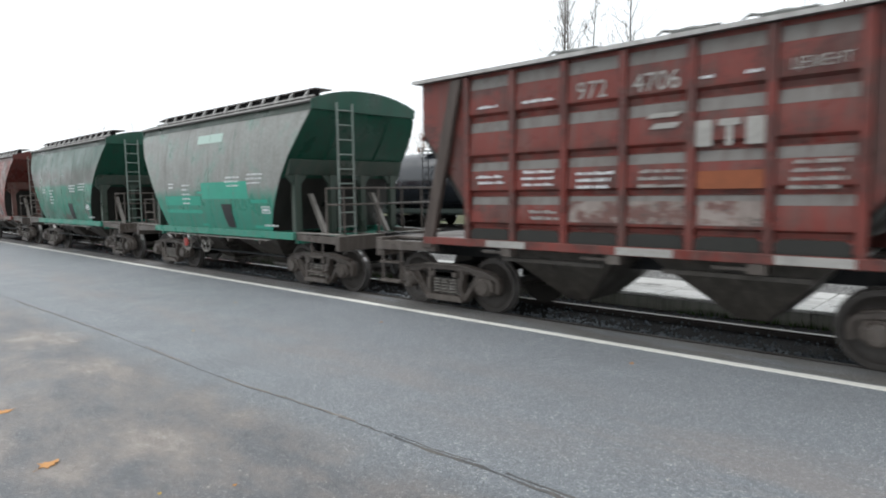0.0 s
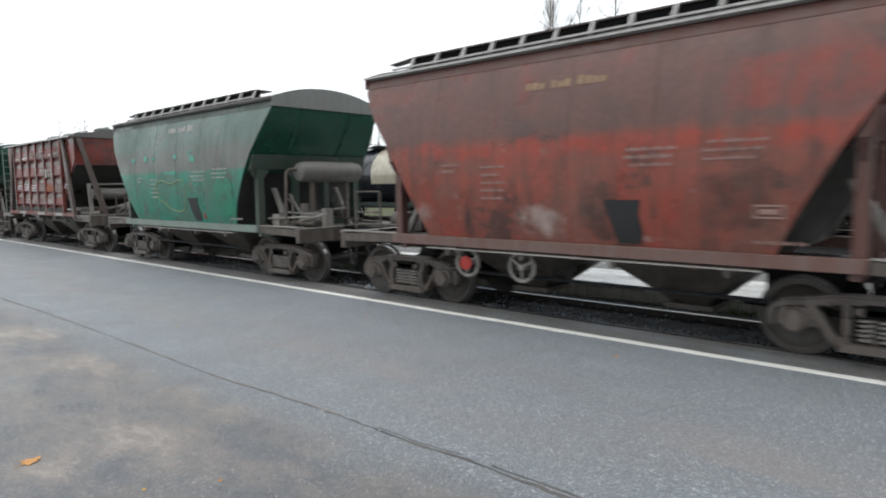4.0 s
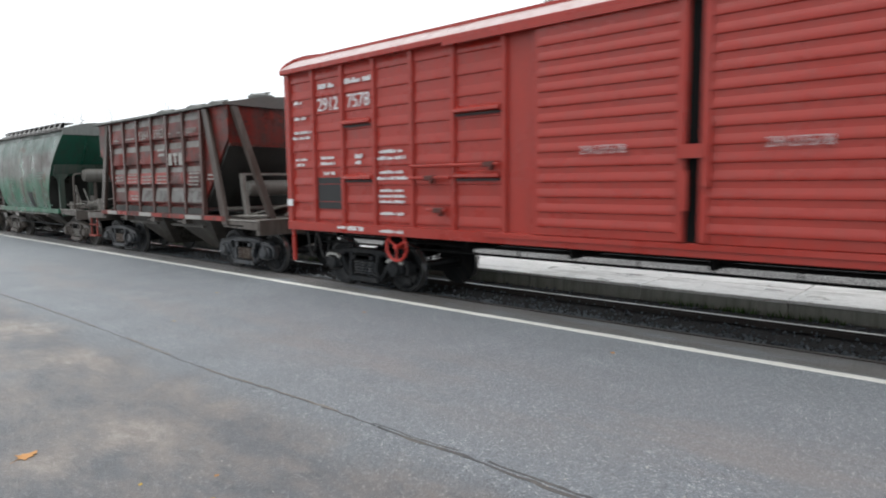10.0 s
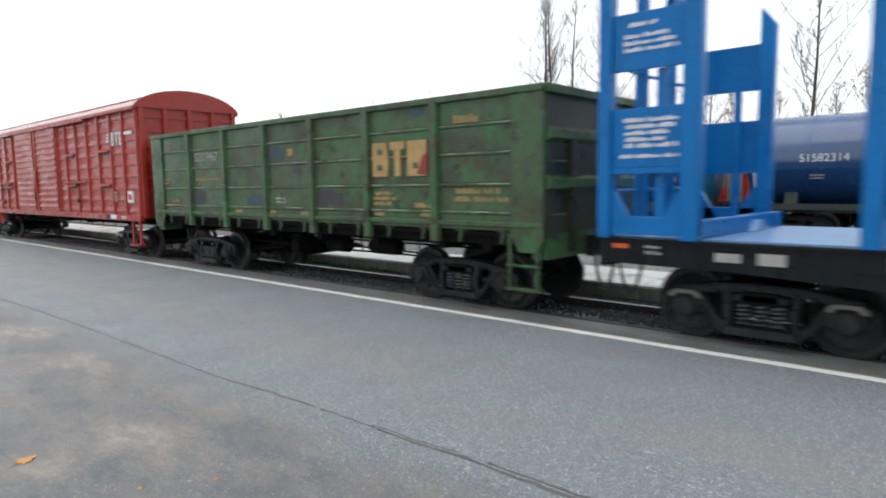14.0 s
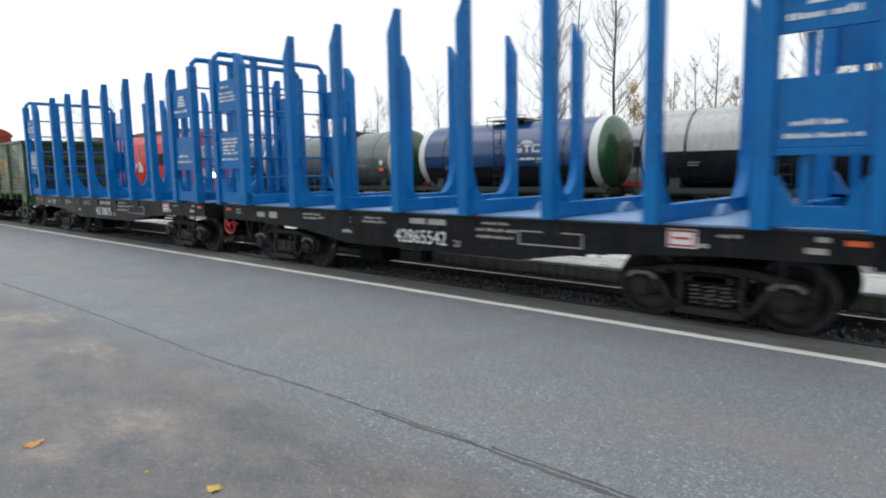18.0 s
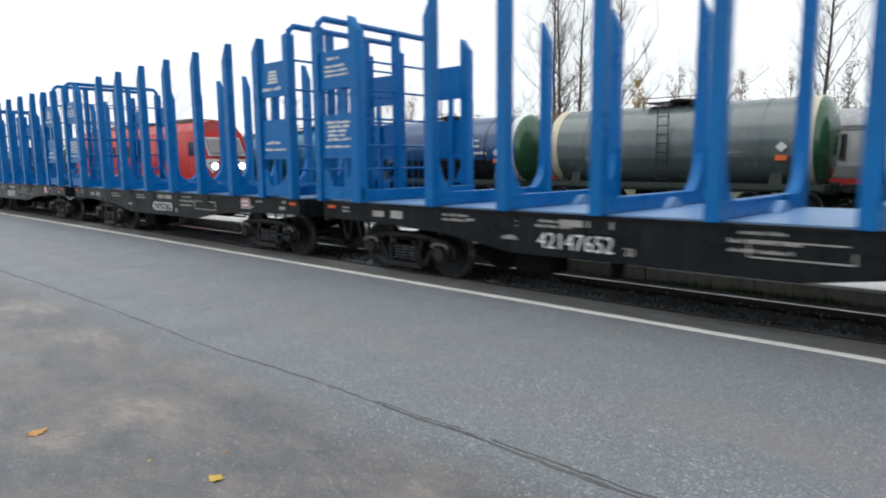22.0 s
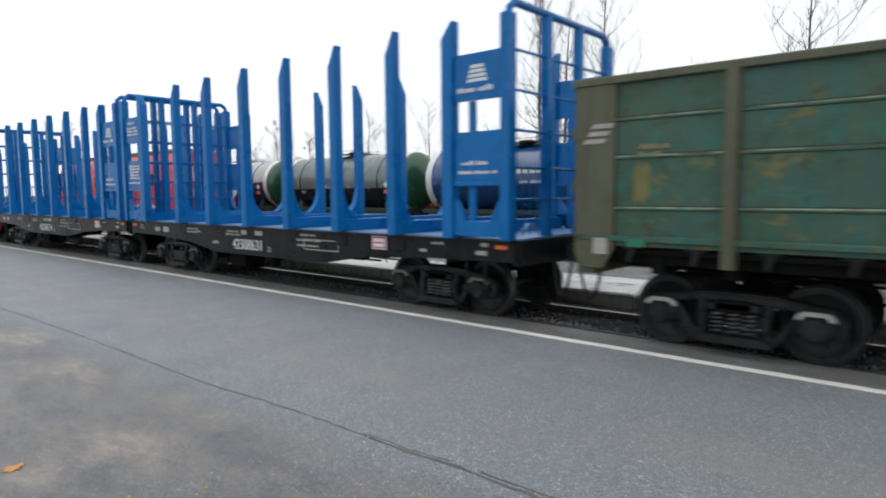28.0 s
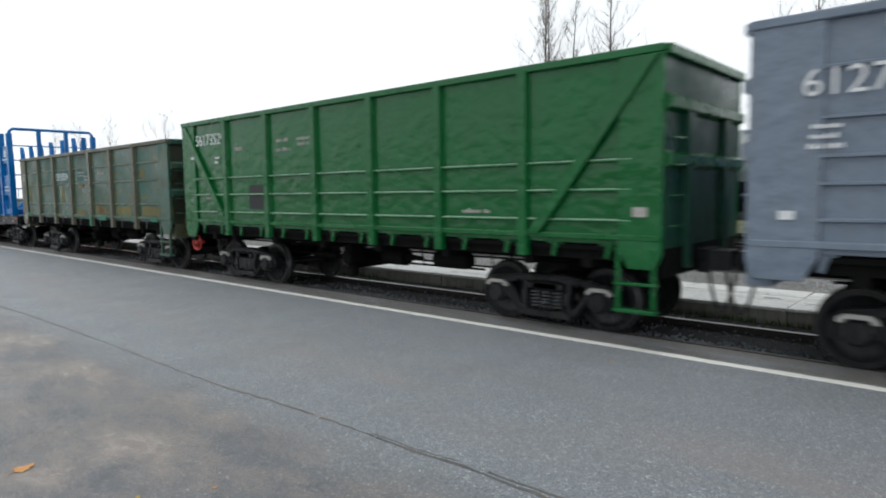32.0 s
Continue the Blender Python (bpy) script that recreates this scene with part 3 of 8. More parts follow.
def seam(bm, runs):
    rnd = random.Random(9)
    for start_x, stop_x, shift, wide in runs:
        x, row = start_x, []
        while x < stop_x:
            y = float(np.interp(x, [-15, -13.2, -10, -8.1, -6.5, -5.8, -4.8, -3.6, -3.05, -2.2, 3], [3.52, 3.58, 3.62, 3.6, 3.60, 3.67, 3.71, 3.70, 3.74, 3.72, 3.75])) + shift + rnd.uniform(-0.012, 0.012)
            w = wide * rnd.uniform(0.5, 1.5)
            row.append((x, y - w, y + w))
            x += 0.11
        for (xa, a, b), (xc, c, d) in zip(row, row[1:]):
            prism(bm, [(xa, a), (xc, c), (xc, d), (xa, b)], "z", ASPHALT, ASPHALT + 0.004)


structure("trim_tar_seam", lambda bm: seam(bm, ((-40, -7.2, 0.0, 0.004), (-7.2, -4.9, 0.0, 0.007), (-4.9, -4.1, 0.0, 0.010), (-4.1, 3, 0.0, 0.017), (-4.2, -3.2, 0.05, 0.005), (-2.9, 3, 0.055, 0.010))), TAR, "dark tar-filled seam along the asphalt")
structure("trim_seam_edge", lambda bm: seam(bm, ((-16, -10.5, 0.03, 0.006), (-9.4, -7.9, 0.03, 0.008), (-7.0, -4.6, 0.016, 0.010))), plain("sandy_seam_edge", (0.24, 0.215, 0.19), 0.9, vary=0.4), "pale sandy edge of the seam")


def grit(bm):
    rnd = random.Random(21)
    for i in range(260):
        x, y, r = rnd.uniform(-16, 1), rnd.uniform(0.6, 7.6), rnd.uniform(0.004, 0.013)
        p = [bm.verts.new((x + r * math.cos(k * 1.257) * rnd.uniform(0.7, 1.3), y + r * math.sin(k * 1.257) * rnd.uniform(0.7, 1.3), ASPHALT + 0.001)) for k in range(5)]
        t = bm.verts.new((x, y, ASPHALT + r * 0.7))
        for k in range(5):
            bm.faces.new((p[k], p[(k + 1) % 5], t))
        bm.faces.new(p[::-1])


tagged(new("loose_grit", shape(None, grit, plain("pale_grit", (0.50, 0.48, 0.44), 0.8, vary=0.5, scale=3))), "scattered pale grit and crumbs on the asphalt", "grit", kind="stuff")


def rail_profile(bm, y):
    prism(bm, [(y + a, z + RAIL) for a, z in ((-0.075, -0.18), (0.075, -0.18), (0.075, -0.165), (0.012, -0.14), (0.012, -0.045), (0.036, -0.035),
                                              (0.036, -0.003), (-0.036, -0.003), (-0.036, -0.035), (-0.012, -0.045), (-0.012, -0.14), (-0.075, -0.165))], "x", -420, 220)


for y0 in (TRACK, LOCO_TRACK, TANK_TRACK, COACH_TRACK):
    track = tagged(new("railway_track"), "straight railway track with rusty sides and bright heads", "railway track", kind="structure")
    for side in (-0.76, 0.76):
        rail = part("rail", lambda bm: rail_profile(bm, y0 + side), RAIL_SIDE, track)
        part("rail_head", lambda bm: box(bm, -420, 220, y0 + side - 0.034, y0 + side + 0.034, RAIL - 0.003, RAIL), STEEL if y0 + side < 9 else TREAD, rail, "worn running surface")


def stones(bm):
    rnd = random.Random(2)
    for i in range(9000):
        x = 5 - 42 * rnd.random() ** 1.7
        y = TRACK - 0.70 + (0.55 * rnd.random() ** 1.3 if i % 3 else rnd.uniform(0.0, 2.38))
        r = rnd.uniform(0.018, 0.042)
        z = -0.155 + rnd.uniform(0, 0.03)
        v = [bm.verts.new((x + r * a * rnd.uniform(0.6, 1.2), y + r * b * rnd.uniform(0.6, 1.2), z + r * c * rnd.uniform(0.5, 1.0)))
             for a, b, c in ((1, 0, 0), (-0.5, 0.9, 0), (-0.5, -0.9, 0), (0.1, 0.1, 1), (0, 0, -1))]
        for f in ((0, 1, 3), (1, 2, 3), (2, 0, 3), (1, 0, 4), (2, 1, 4), (0, 2, 4)):
            bm.faces.new([v[k] for k in f])


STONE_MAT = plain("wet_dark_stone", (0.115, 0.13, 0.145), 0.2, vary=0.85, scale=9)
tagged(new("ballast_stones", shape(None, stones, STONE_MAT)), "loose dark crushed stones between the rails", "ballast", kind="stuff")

# the low platform between the tracks: a core, edge blocks and paving slabs
platform = structure("platform", lambda bm: box(bm, -420, 220, TRACK + 1.86, 15.3, -0.33, PLATFORM - 0.03), CONCRETE, "low concrete platform between the tracks")
BLOCK = shape("block", lambda bm: box(bm, 0.006, 2.494, 0, 0.14, -0.3, PLATFORM - 0.06), CONCRETE, 0.012)
SLAB = shape("slab", lambda bm: box(bm, 0.006, 2.494, -0.04, 1.2, PLATFORM - 0.058, PLATFORM), PAVING, 0.01)
SLAB_BACK = shape("slab_back", lambda bm: box(bm, 0.006, 2.494, 1.212, 1.95, PLATFORM - 0.03, PLATFORM), PAVING, 0.01)
structure("platform_gravel", lambda bm: box(bm, -420, 220, TRACK + 3.70, 15.2, PLATFORM - 0.06, PLATFORM - 0.004), gravel_material("pale_gravel", (0.10, 0.10, 0.098), (0.42, 0.42, 0.41)), "pale gravel behind the paved strip")
rnd = random.Random(12)
for i in range(46):
    for name, mesh in (("edge_block", BLOCK), ("edge_slab", SLAB), ("paving_slab", SLAB_BACK)):
        o = new(name, mesh)
        o.parent, o.location = platform, (7.5 - i * 2.5, TRACK + 1.745, rnd.uniform(-0.008, 0.004))


def moss(bm):
    rnd = random.Random(8)
    for i in range(2600):
        x = 5 - 40 * rnd.random() ** 1.4
        if math.sin(x * 1.3) + math.sin(x * 0.47 + 2) < 0.1:
            continue
        y, z, h = TRACK + 1.735 - 0.16 * rnd.random() ** 2, -0.17, rnd.uniform(0.04, 0.15)
        a, w = rnd.uniform(0, 6.28), rnd.uniform(0.006, 0.02)
        lean = (rnd.uniform(-0.05, 0.05), rnd.uniform(-0.06, 0.0))
        p = [bm.verts.new((x + math.cos(a) * w, y + math.sin(a) * w, z)), bm.verts.new((x - math.cos(a) * w, y - math.sin(a) * w, z)),
             bm.verts.new((x + lean[0], y + lean[1], z + h))]
        bm.faces.new(p)


tagged(new("grass_tufts", shape(None, moss, plain("green_weeds", (0.06, 0.11, 0.03), 0.8, vary=0.5))), "low green weeds along the platform foot", "grass", kind="stuff")

# fallen leaves on the asphalt
LEAF_MATS = [plain("dry_leaf_orange", (0.50, 0.24, 0.07), 0.6, vary=0.3, scale=30), plain("dry_leaf_yellow", (0.55, 0.36, 0.06), 0.6, vary=0.3, scale=30)]


def leaf_blade(bm, size, seed):
    rnd = random.Random(seed)
    outline = [(0, -0.55), (0.16, -0.36), (0.46, -0.40), (0.33, -0.12), (0.55, 0.08), (0.28, 0.15), (0.24, 0.42), (0, 0.62), (-0.22, 0.40), (-0.30, 0.16), (-0.52, 0.10), (-0.34, -0.14), (-0.44, -0.38), (-0.15, -0.36)]
    top = [bm.verts.new((x * size * rnd.uniform(0.9, 1.1), y * size * rnd.uniform(0.9, 1.1), 0.002 + size * 0.22 * rnd.uniform(0, 1) * abs(x + y))) for x, y in outline]
    mid = bm.verts.new((0, 0, 0.006))
    for i in range(len(top)):
        bm.faces.new((mid, top[i], top[(i + 1) % len(top)]))
    low = bmesh.ops.extrude_face_region(bm, geom=bm.faces[:])
    bmesh.ops.translate(bm, vec=(0, 0, 0.0025), verts=[g for g in low["geom"] if isinstance(g, bmesh.types.BMVert)])


for i, (x, y, size, turn) in enumerate(((-5.83, 1.43, 0.14, 20), (-3.99, 2.02, 0.11, 100), (-7.65, 1.52, 0.13, 200), (-4.62, 1.83, 0.03, 40), (-4.32, 2.27, 0.03, 10),
                                       (-9.9, 4.6, 0.05, 70), (-3.6, 7.3, 0.06, 15), (-11.8, 6.4, 0.05, 120), (-8.0, 7.0, 0.05, 300))):
    lf = tagged(new("fallen_leaf"), "dry curled autumn leaf lying on the asphalt", "leaf", "fallen leaves")
    lf.matrix_basis = pose(x, y, ASPHALT, 0, 0, turn)
    blade = part("blade", lambda bm: leaf_blade(bm, size, i), LEAF_MATS[i % 2], lf)
    part("stalk", lambda bm: tube(bm, [(0, -0.5 * size, 0.004), (0.05 * size, -0.8 * size, 0.006), (0.12 * size, -1.0 * size, 0.004)], 0.0016, 4), LEAF_MATS[0], lf)


# ---- wagon running gear, shared by all ----
WHEELS = []          # (wheelset, x and y in its bogie, train)
WAGONS = []          # (wagon, place in its train, train)


def sweep(bm, path, thick, y0, y1):
    """A flat bar of rectangular section along a line of (x, z) points, between two depths."""
    rings = []
    for i, (x, z) in enumerate(path):
        a, b = path[max(i - 1, 0)], path[min(i + 1, len(path) - 1)]
        d = math.hypot(b[0] - a[0], b[1] - a[1])
        nx, nz, h = -(b[1] - a[1]) / d, (b[0] - a[0]) / d, (thick[i] if isinstance(thick, (list, tuple)) else thick) / 2
        rings.append([(x + nx * h, y0, z + nz * h), (x + nx * h, y1, z + nz * h), (x - nx * h, y1, z - nz * h), (x - nx * h, y0, z - nz * h)])
    loft(bm, rings)


def wheelset_mesh(bm):
    for s in (-1, 1):
        lathe(bm, [(0.09, s * 0.69), (0.17, s * 0.70), (0.18, s * 0.735), (0.36, s * 0.745), (0.40, s * 0.72), (0.505, s * 0.72), (0.507, s * 0.745), (0.478, s * 0.757),
                   (0.475, s * 0.85), (0.40, s * 0.852), (0.375, s * 0.825), (0.30, s * 0.795), (0.20, s * 0.79), (0.17, s * 0.82), (0.09, s * 0.82)], "y", 36)
        for k in range(3):
            a = k * 2.094
            box(bm, 0.27 * math.cos(a) - 0.03, 0.27 * math.cos(a) + 0.03, s * 0.80 - 0.012, s * 0.80 + 0.012, 0.27 * math.sin(a) - 0.03, 0.27 * math.sin(a) + 0.03)
    lathe(bm, [(0.085, -1.12), (0.085, 1.12)], "y", 12)


def wheelset(mat):
    """The wheelset's mesh, with polished steel on the treads."""
    fresh = ("wheelset", mat.name) not in MESHES
    me = shape("wheelset", wheelset_mesh, mat)
    if fresh:
        me.materials.append(TREAD)
        for f in me.polygons:
            r = math.hypot(f.center.x, f.center.z)
            if r > 0.465 and 0.757 < abs(f.center.y) < 0.849:
                f.material_index = 1
    return me


def side_frame(bm, s):
    """A cast side frame: a flanged top chord over a bowed lower chord, two columns and the jaws round the axle boxes."""
    y0, y1 = s * 0.95, s * 1.09
    half = [(0.0, 0.765), (0.36, 0.763), (0.56, 0.745), (0.76, 0.705), (0.95, 0.685), (1.10, 0.655), (1.19, 0.60)]
    chord = [(-x, z) for x, z in half[:0:-1]] + half
    sweep(bm, chord, [0.06, 0.08, 0.10, 0.11, 0.115, 0.12, 0.12, 0.12, 0.115, 0.11, 0.10, 0.08, 0.06], y0, y1)
    sweep(bm, [(x, z + 0.052) for x, z in chord[1:-1]], 0.026, s * 0.93, s * 1.135)
    bow = [(0.0, 0.205), (0.30, 0.205), (0.44, 0.235), (0.54, 0.315), (0.63, 0.45), (0.72, 0.58), (0.80, 0.67)]
    low = [(-x, z) for x, z in bow[:0:-1]] + bow
    sweep(bm, low, [0.10, 0.10, 0.09, 0.09, 0.10, 0.10, 0.10, 0.10, 0.10, 0.09, 0.09, 0.10, 0.10], y0, y1)
    sweep(bm, [(x * 1.03, z - 0.045) for x, z in low[1:-1]], 0.024, s * 0.94, s * 1.13)
    for k in (-1, 1):
        sweep(bm, [(k * 0.40, 0.23), (k * 0.385, 0.45), (k * 0.40, 0.74)], 0.085, y0, s * 1.11)
        sweep(bm, [(k * 1.17, 0.63), (k * 1.205, 0.53), (k * 1.19, 0.37)], [0.07, 0.075, 0.055], y0, y1)
        sweep(bm, [(k * 0.74, 0.66), (k * 0.695, 0.52), (k * 0.70, 0.40)], [0.07, 0.07, 0.055], y0, y1)
        box(bm, k * 0.385 - 0.045, k * 0.385 + 0.045, s * 1.09, s * 1.145, 0.36, 0.56)
        lathe(bm, [(0.03, s * 1.08), (0.03, s * 1.16)], "y", 8, (k * 0.56, 0, 0.70))
    prism(bm, [(-0.46, 0.16), (0.46, 0.16), (0.40, 0.265), (-0.40, 0.265)], "y", s * 0.90, s * 1.17)
    box(bm, -0.31, 0.31, s * 0.96, s * 1.15, 0.60, 0.69)


def coil(bm, s):
    """One bolster spring: a wire wound in six turns."""
    n, turns, r = 9, 5.5, 0.074
    steps = int(n * turns)
    tube(bm, [(r * math.cos(2 * math.pi * i / n), s * 1.065 + r * math.sin(2 * math.pi * i / n), 0.285 + 0.30 * i / steps) for i in range(steps + 1)], 0.019, 5)


def axle_box(bm):
    lathe(bm, [(0.15, 0.97), (0.162, 1.0), (0.165, 1.12), (0.14, 1.14), (0.135, 1.19), (0.12, 1.205), (0.04, 1.21)], "y", 18)
    for k in range(4):
        a = k * 1.571 + 0.785
        lathe(bm, [(0.018, 1.14), (0.018, 1.225)], "y", 6, (0.095 * math.cos(a), 0, 0.095 * math.sin(a)))
    prism(bm, [(-0.20, 0.06), (-0.15, 0.15), (0.15, 0.15), (0.20, 0.06), (0.15, 0.0), (-0.15, 0.0)], "y", 0.98, 1.12)
    box(bm, -0.20, 0.20, 1.0, 1.11, -0.07, 0.05)


def bolster(bm):
    prism(bm, [(-1.15, 0.58), (-0.5, 0.50), (0.5, 0.50), (1.15, 0.58), (1.15, 0.72), (0.5, 0.80), (-0.5, 0.80), (-1.15, 0.72)], "x", -0.22, 0.22)
    lathe(bm, [(0.22, 0.78), (0.22, 1.0)], "z", 14)
    for k in (-1, 1):
        tube(bm, [(k * 0.36, -1.0, 0.36), (k * 0.36, 1.0, 0.36)], 0.05, 8)
        for s in (-1, 1):
            prism(bm, [(k * 0.43, 0.30), (k * 0.50, 0.34), (k * 0.50, 0.62), (k * 0.43, 0.62)], "y", s * 0.72, s * 0.86)


SPRING_TONE = {GRIME.name: DUSTY_STRUT, GRIME_COOL.name: RUSTY_SPRING, GRIME_DARK.name: GRIME_COOL, DARK.name: GRIME_COOL}


def bogie(parent, x, mat, train, white=False):
    b = part("bogie", bolster, DARK, parent, key="bolster", m=pose(x, 0, RAIL))
    for s in (-1, 1):
        part("side_frame", lambda bm: side_frame(bm, s), mat, b, key=("side_frame", s), bevel=0.010)
        for k in (-0.925, 0.925):
            part("axle_box", axle_box if s > 0 else lambda bm: (axle_box(bm), bmesh.ops.scale(bm, vec=(1, -1, 1), verts=bm.verts[:])), mat, b,
                 key=("axle_box", s), m=pose(k, 0, 0.475))
            if white and s < 0:
                part("adapter_mark", lambda bm: prism(bm, [(-0.21, 0.585), (-0.20, 0.635), (-0.13, 0.685), (0.13, 0.685), (0.20, 0.635), (0.21, 0.585), (0.155, 0.585), (0.11, 0.635), (-0.11, 0.635), (-0.155, 0.585)], "y", -1.165, -1.112),
                     PALE_MARK if white is True else white, b, "pale adapter edge", key="adapter_mark", m=pose(k, 0, 0))
        for k in (-0.20, 0.0, 0.20):
            part("spring", lambda bm: coil(bm, s), SPRING_TONE.get(mat.name, mat), b, key=("coil", s), m=pose(k, 0, 0))
    for k in (-0.925, 0.925):
        w = new("wheelset", wheelset(STEEL if mat is GRIME else GRIME_DARK))
        w.parent, w.matrix_basis = b, pose(k, 0, 0.475)
        tagged(w, "steel wheels with polished treads")
        WHEELS.append((w, k, 0.475, train))


def coupler(parent, x, d, hang=True):
    """An automatic coupler with its hose at the end x; d points outwards."""
    def make(bm):
        box(bm, min(x, x + d * 0.62), max(x, x + d * 0.62), -0.09, 0.09, 0.98, 1.14)
        e = x + d * 0.55
        prism(bm, [(e, -0.2), (e + d * 0.30, -0.24), (e + d * 0.34, -0.06), (e + d * 0.16, 0.02), (e + d * 0.34, 0.14), (e + d * 0.28, 0.22), (e, 0.18)], "z", 0.92, 1.20)
        box(bm, min(x, x + d * 0.14), max(x, x + d * 0.14), -0.28, 0.28, 0.88, 1.22)
    part("coupler", make, GRIME_DARK, parent, "rusty automatic coupler")
    if hang:
        pts = [(x + d * (0.18 + 0.38 * q), -0.32 - 0.05 * q, 0.92 - 0.62 * math.sin(math.pi * min(1, q * 1.02)) ** 0.8 * (0.92 if q < 0.97 else 1)) for q in [i / 9 for i in range(10)]]
        part("air_hose", lambda bm: tube(bm, pts, 0.026, 6), RUBBER, parent, "hanging black brake hose")


def gear(w, base, half, mat, train, white=False):
    for s in (-1, 1):
        bogie(w, s * base / 2, mat, train, white)
        coupler(w, s * half, s)


def hand_wheel(parent, x, y, z, mat, r=0.24):
    def make(bm):
        pts = [(x + r * math.cos(a * 0.3927), y, z + r * math.sin(a * 0.3927)) for a in range(17)]
        tube(bm, pts, 0.026, 6)
        for k in range(3):
            a = k * 2.094 + 0.5
            tube(bm, [(x, y, z), (x + r * math.cos(a), y, z + r * math.sin(a))], 0.02, 6)
        lathe(bm, [(0.05, y - 0.04), (0.05, y + 0.2)], "y", 10, (x, 0, z))
    part("hand_wheel", make, mat, parent, "spoked brake hand wheel")


def ladder(name, parent, x0, y0, z0, z1, mat, lean=0.0, wide=0.42, along="y", steps=8):
    def make(bm):
        for k in (0, 1):
            a = (x0, y0 + k * wide, z0) if along == "y" else (x0 + k * wide, y0, z0)
            tube(bm, [a, (a[0] + lean, a[1], z1)], 0.024, 5)
        for i in range(steps):
            q = (i + 0.5) / steps
            z = z0 + (z1 - z0) * q
            a = (x0 + lean * q, y0, z)
            tube(bm, [a, (a[0], y0 + wide, z) if along == "y" else (a[0] + wide, y0, z)], 0.018, 5)
    part(name, make, mat, parent)


def underside(w, x0, x1, mat, train_pipes=True):
    """Centre sill, brake cylinder, reservoir and rods."""
    part("centre_sill", lambda bm: box(bm, x0, x1, -0.24, 0.24, 0.92, 1.2), mat, w, key=("centre_sill", x0, x1))
    if train_pipes:
        part("brake_cylinder", lambda bm: lathe(bm, [(0.05, -0.36), (0.15, -0.34), (0.17, -0.1), (0.17, 0.26), (0.08, 0.28), (0.03, 0.7)], "x", 14, (0.55, -0.62, 0.80)), mat, w, key="brake_cylinder")
        part("air_reservoir", lambda bm: lathe(bm, [(0.05, -0.46), (0.14, -0.40), (0.165, -0.3), (0.165, 0.3), (0.14, 0.40), (0.05, 0.46)], "x", 14, (2.1, -0.72, 0.84)), mat, w, key="air_reservoir")
        part("distributor", lambda bm: (lathe(bm, [(0.04, -0.24), (0.15, -0.2), (0.17, 0.0), (0.15, 0.2), (0.04, 0.24)], "y", 14, (-0.55, -0.85, 0.74)), box(bm, -0.68, -0.42, -1.0, -0.6, 0.84, 1.02), lathe(bm, [(0.03, 0.34), (0.10, 0.36), (0.11, 0.58), (0.03, 0.62)], "z", 10, (-0.55, -0.85, 0.0))), mat, w, "brake distributor valve", key="distributor")
        part("slack_adjuster", lambda bm: lathe(bm, [(0.02, -1.5), (0.02, -0.4), (0.06, -0.36), (0.06, 0.36), (0.02, 0.4), (0.02, 1.2)], "x", 10, (-1.9, -0.5, 0.70)), mat, w, key="slack_adjuster")
        parts("rod_hanger", lambda bm: [tube(bm, [(x, -0.65, 1.1), (x, -0.55, z)], 0.016, 5) for x, z in ((-2.9, 0.70), (-1.3, 0.70), (1.2, 0.66), (2.9, 0.66), (3.3, 0.9))], mat, w, key="rod_hanger")
        parts("brake_rod", lambda bm: (tube(bm, [(-2.6, -0.3, 0.62), (2.6, -0.42, 0.66)], 0.025, 6), tube(bm, [(-2.6, 0.35, 0.66), (2.6, 0.3, 0.60)], 0.025, 6),
                                      tube(bm, [(-5.6, -0.62, 0.92), (5.6, -0.62, 0.92)], 0.022, 6), box(bm, -0.62, -0.55, -0.85, 0.5, 0.5, 0.9)), mat, w, key="brake_rod")


# ---- round-sided covered hopper ----
HOPPER = [(1.22, 2.72, 1.56), (1.45, 2.82, 1.625), (1.75, 2.97, 1.685), (2.1, 3.17, 1.72), (2.5, 3.40, 1.735), (2.9, 3.66, 1.72), (3.25, 3.93, 1.68), (3.55, 4.12, 1.615), (3.78, 4.26, 1.55), (3.92, 4.29, 1.50), (4.04, 4.29, 1.46)]


def side_y(z):
    """Half width of the round-sided hopper at a height."""
    return float(np.interp(z, [q[0] for q in HOPPER], [q[2] for q in HOPPER]))


def end_x(z):
    """Half length of the round-sided hopper at a height."""
    return float(np.interp(z, [q[0] for q in HOPPER], [q[1] for q in HOPPER]))


def hopper_rings():
    rings = []
    for z, l, y in HOPPER:
        n = 12
        xs = [-l + 2 * l * i / n for i in range(n + 1)]
        rings.append([(x, -y, z) for x in xs] + [(l, -y / 3, z), (l, y / 3, z)] + [(x, y, z) for x in xs[::-1]] + [(-l, y / 3, z), (-l, -y / 3, z)])
    return rings


def end_sheet(bm, d, low):
    """The sloping end wall above or below its cross beam, a thin sheet over the body's end."""
    levels = [1.24, 1.45, 1.75, 2.1, 2.45] if low else [2.45, 2.9, 3.25, 3.55, 3.78, 3.9]
    loft(bm, [[(d * end_x(z), -side_y(z) + 0.012, z), (d * (end_x(z) + 0.014), -side_y(z) + 0.012, z), (d * (end_x(z) + 0.014), side_y(z) - 0.012, z), (d * end_x(z), side_y(z) - 0.012, z)] for z in levels])


def end_rib(bm, d, y):
    """A stiffening angle on the sloping end sheet."""
    loft(bm, [[(d * end_x(z), y - 0.04, z), (d * (end_x(z) + 0.07), y - 0.012, z), (d * (end_x(z) + 0.07), y + 0.012, z), (d * end_x(z), y + 0.04, z)] for z in (2.86, 3.25, 3.55, 3.84)])


def arch(y):
    """Height of the roof sheet at a distance from the middle."""
    return 4.075 + 0.285 * (1 - (abs(y) / 1.53) ** 2.2)


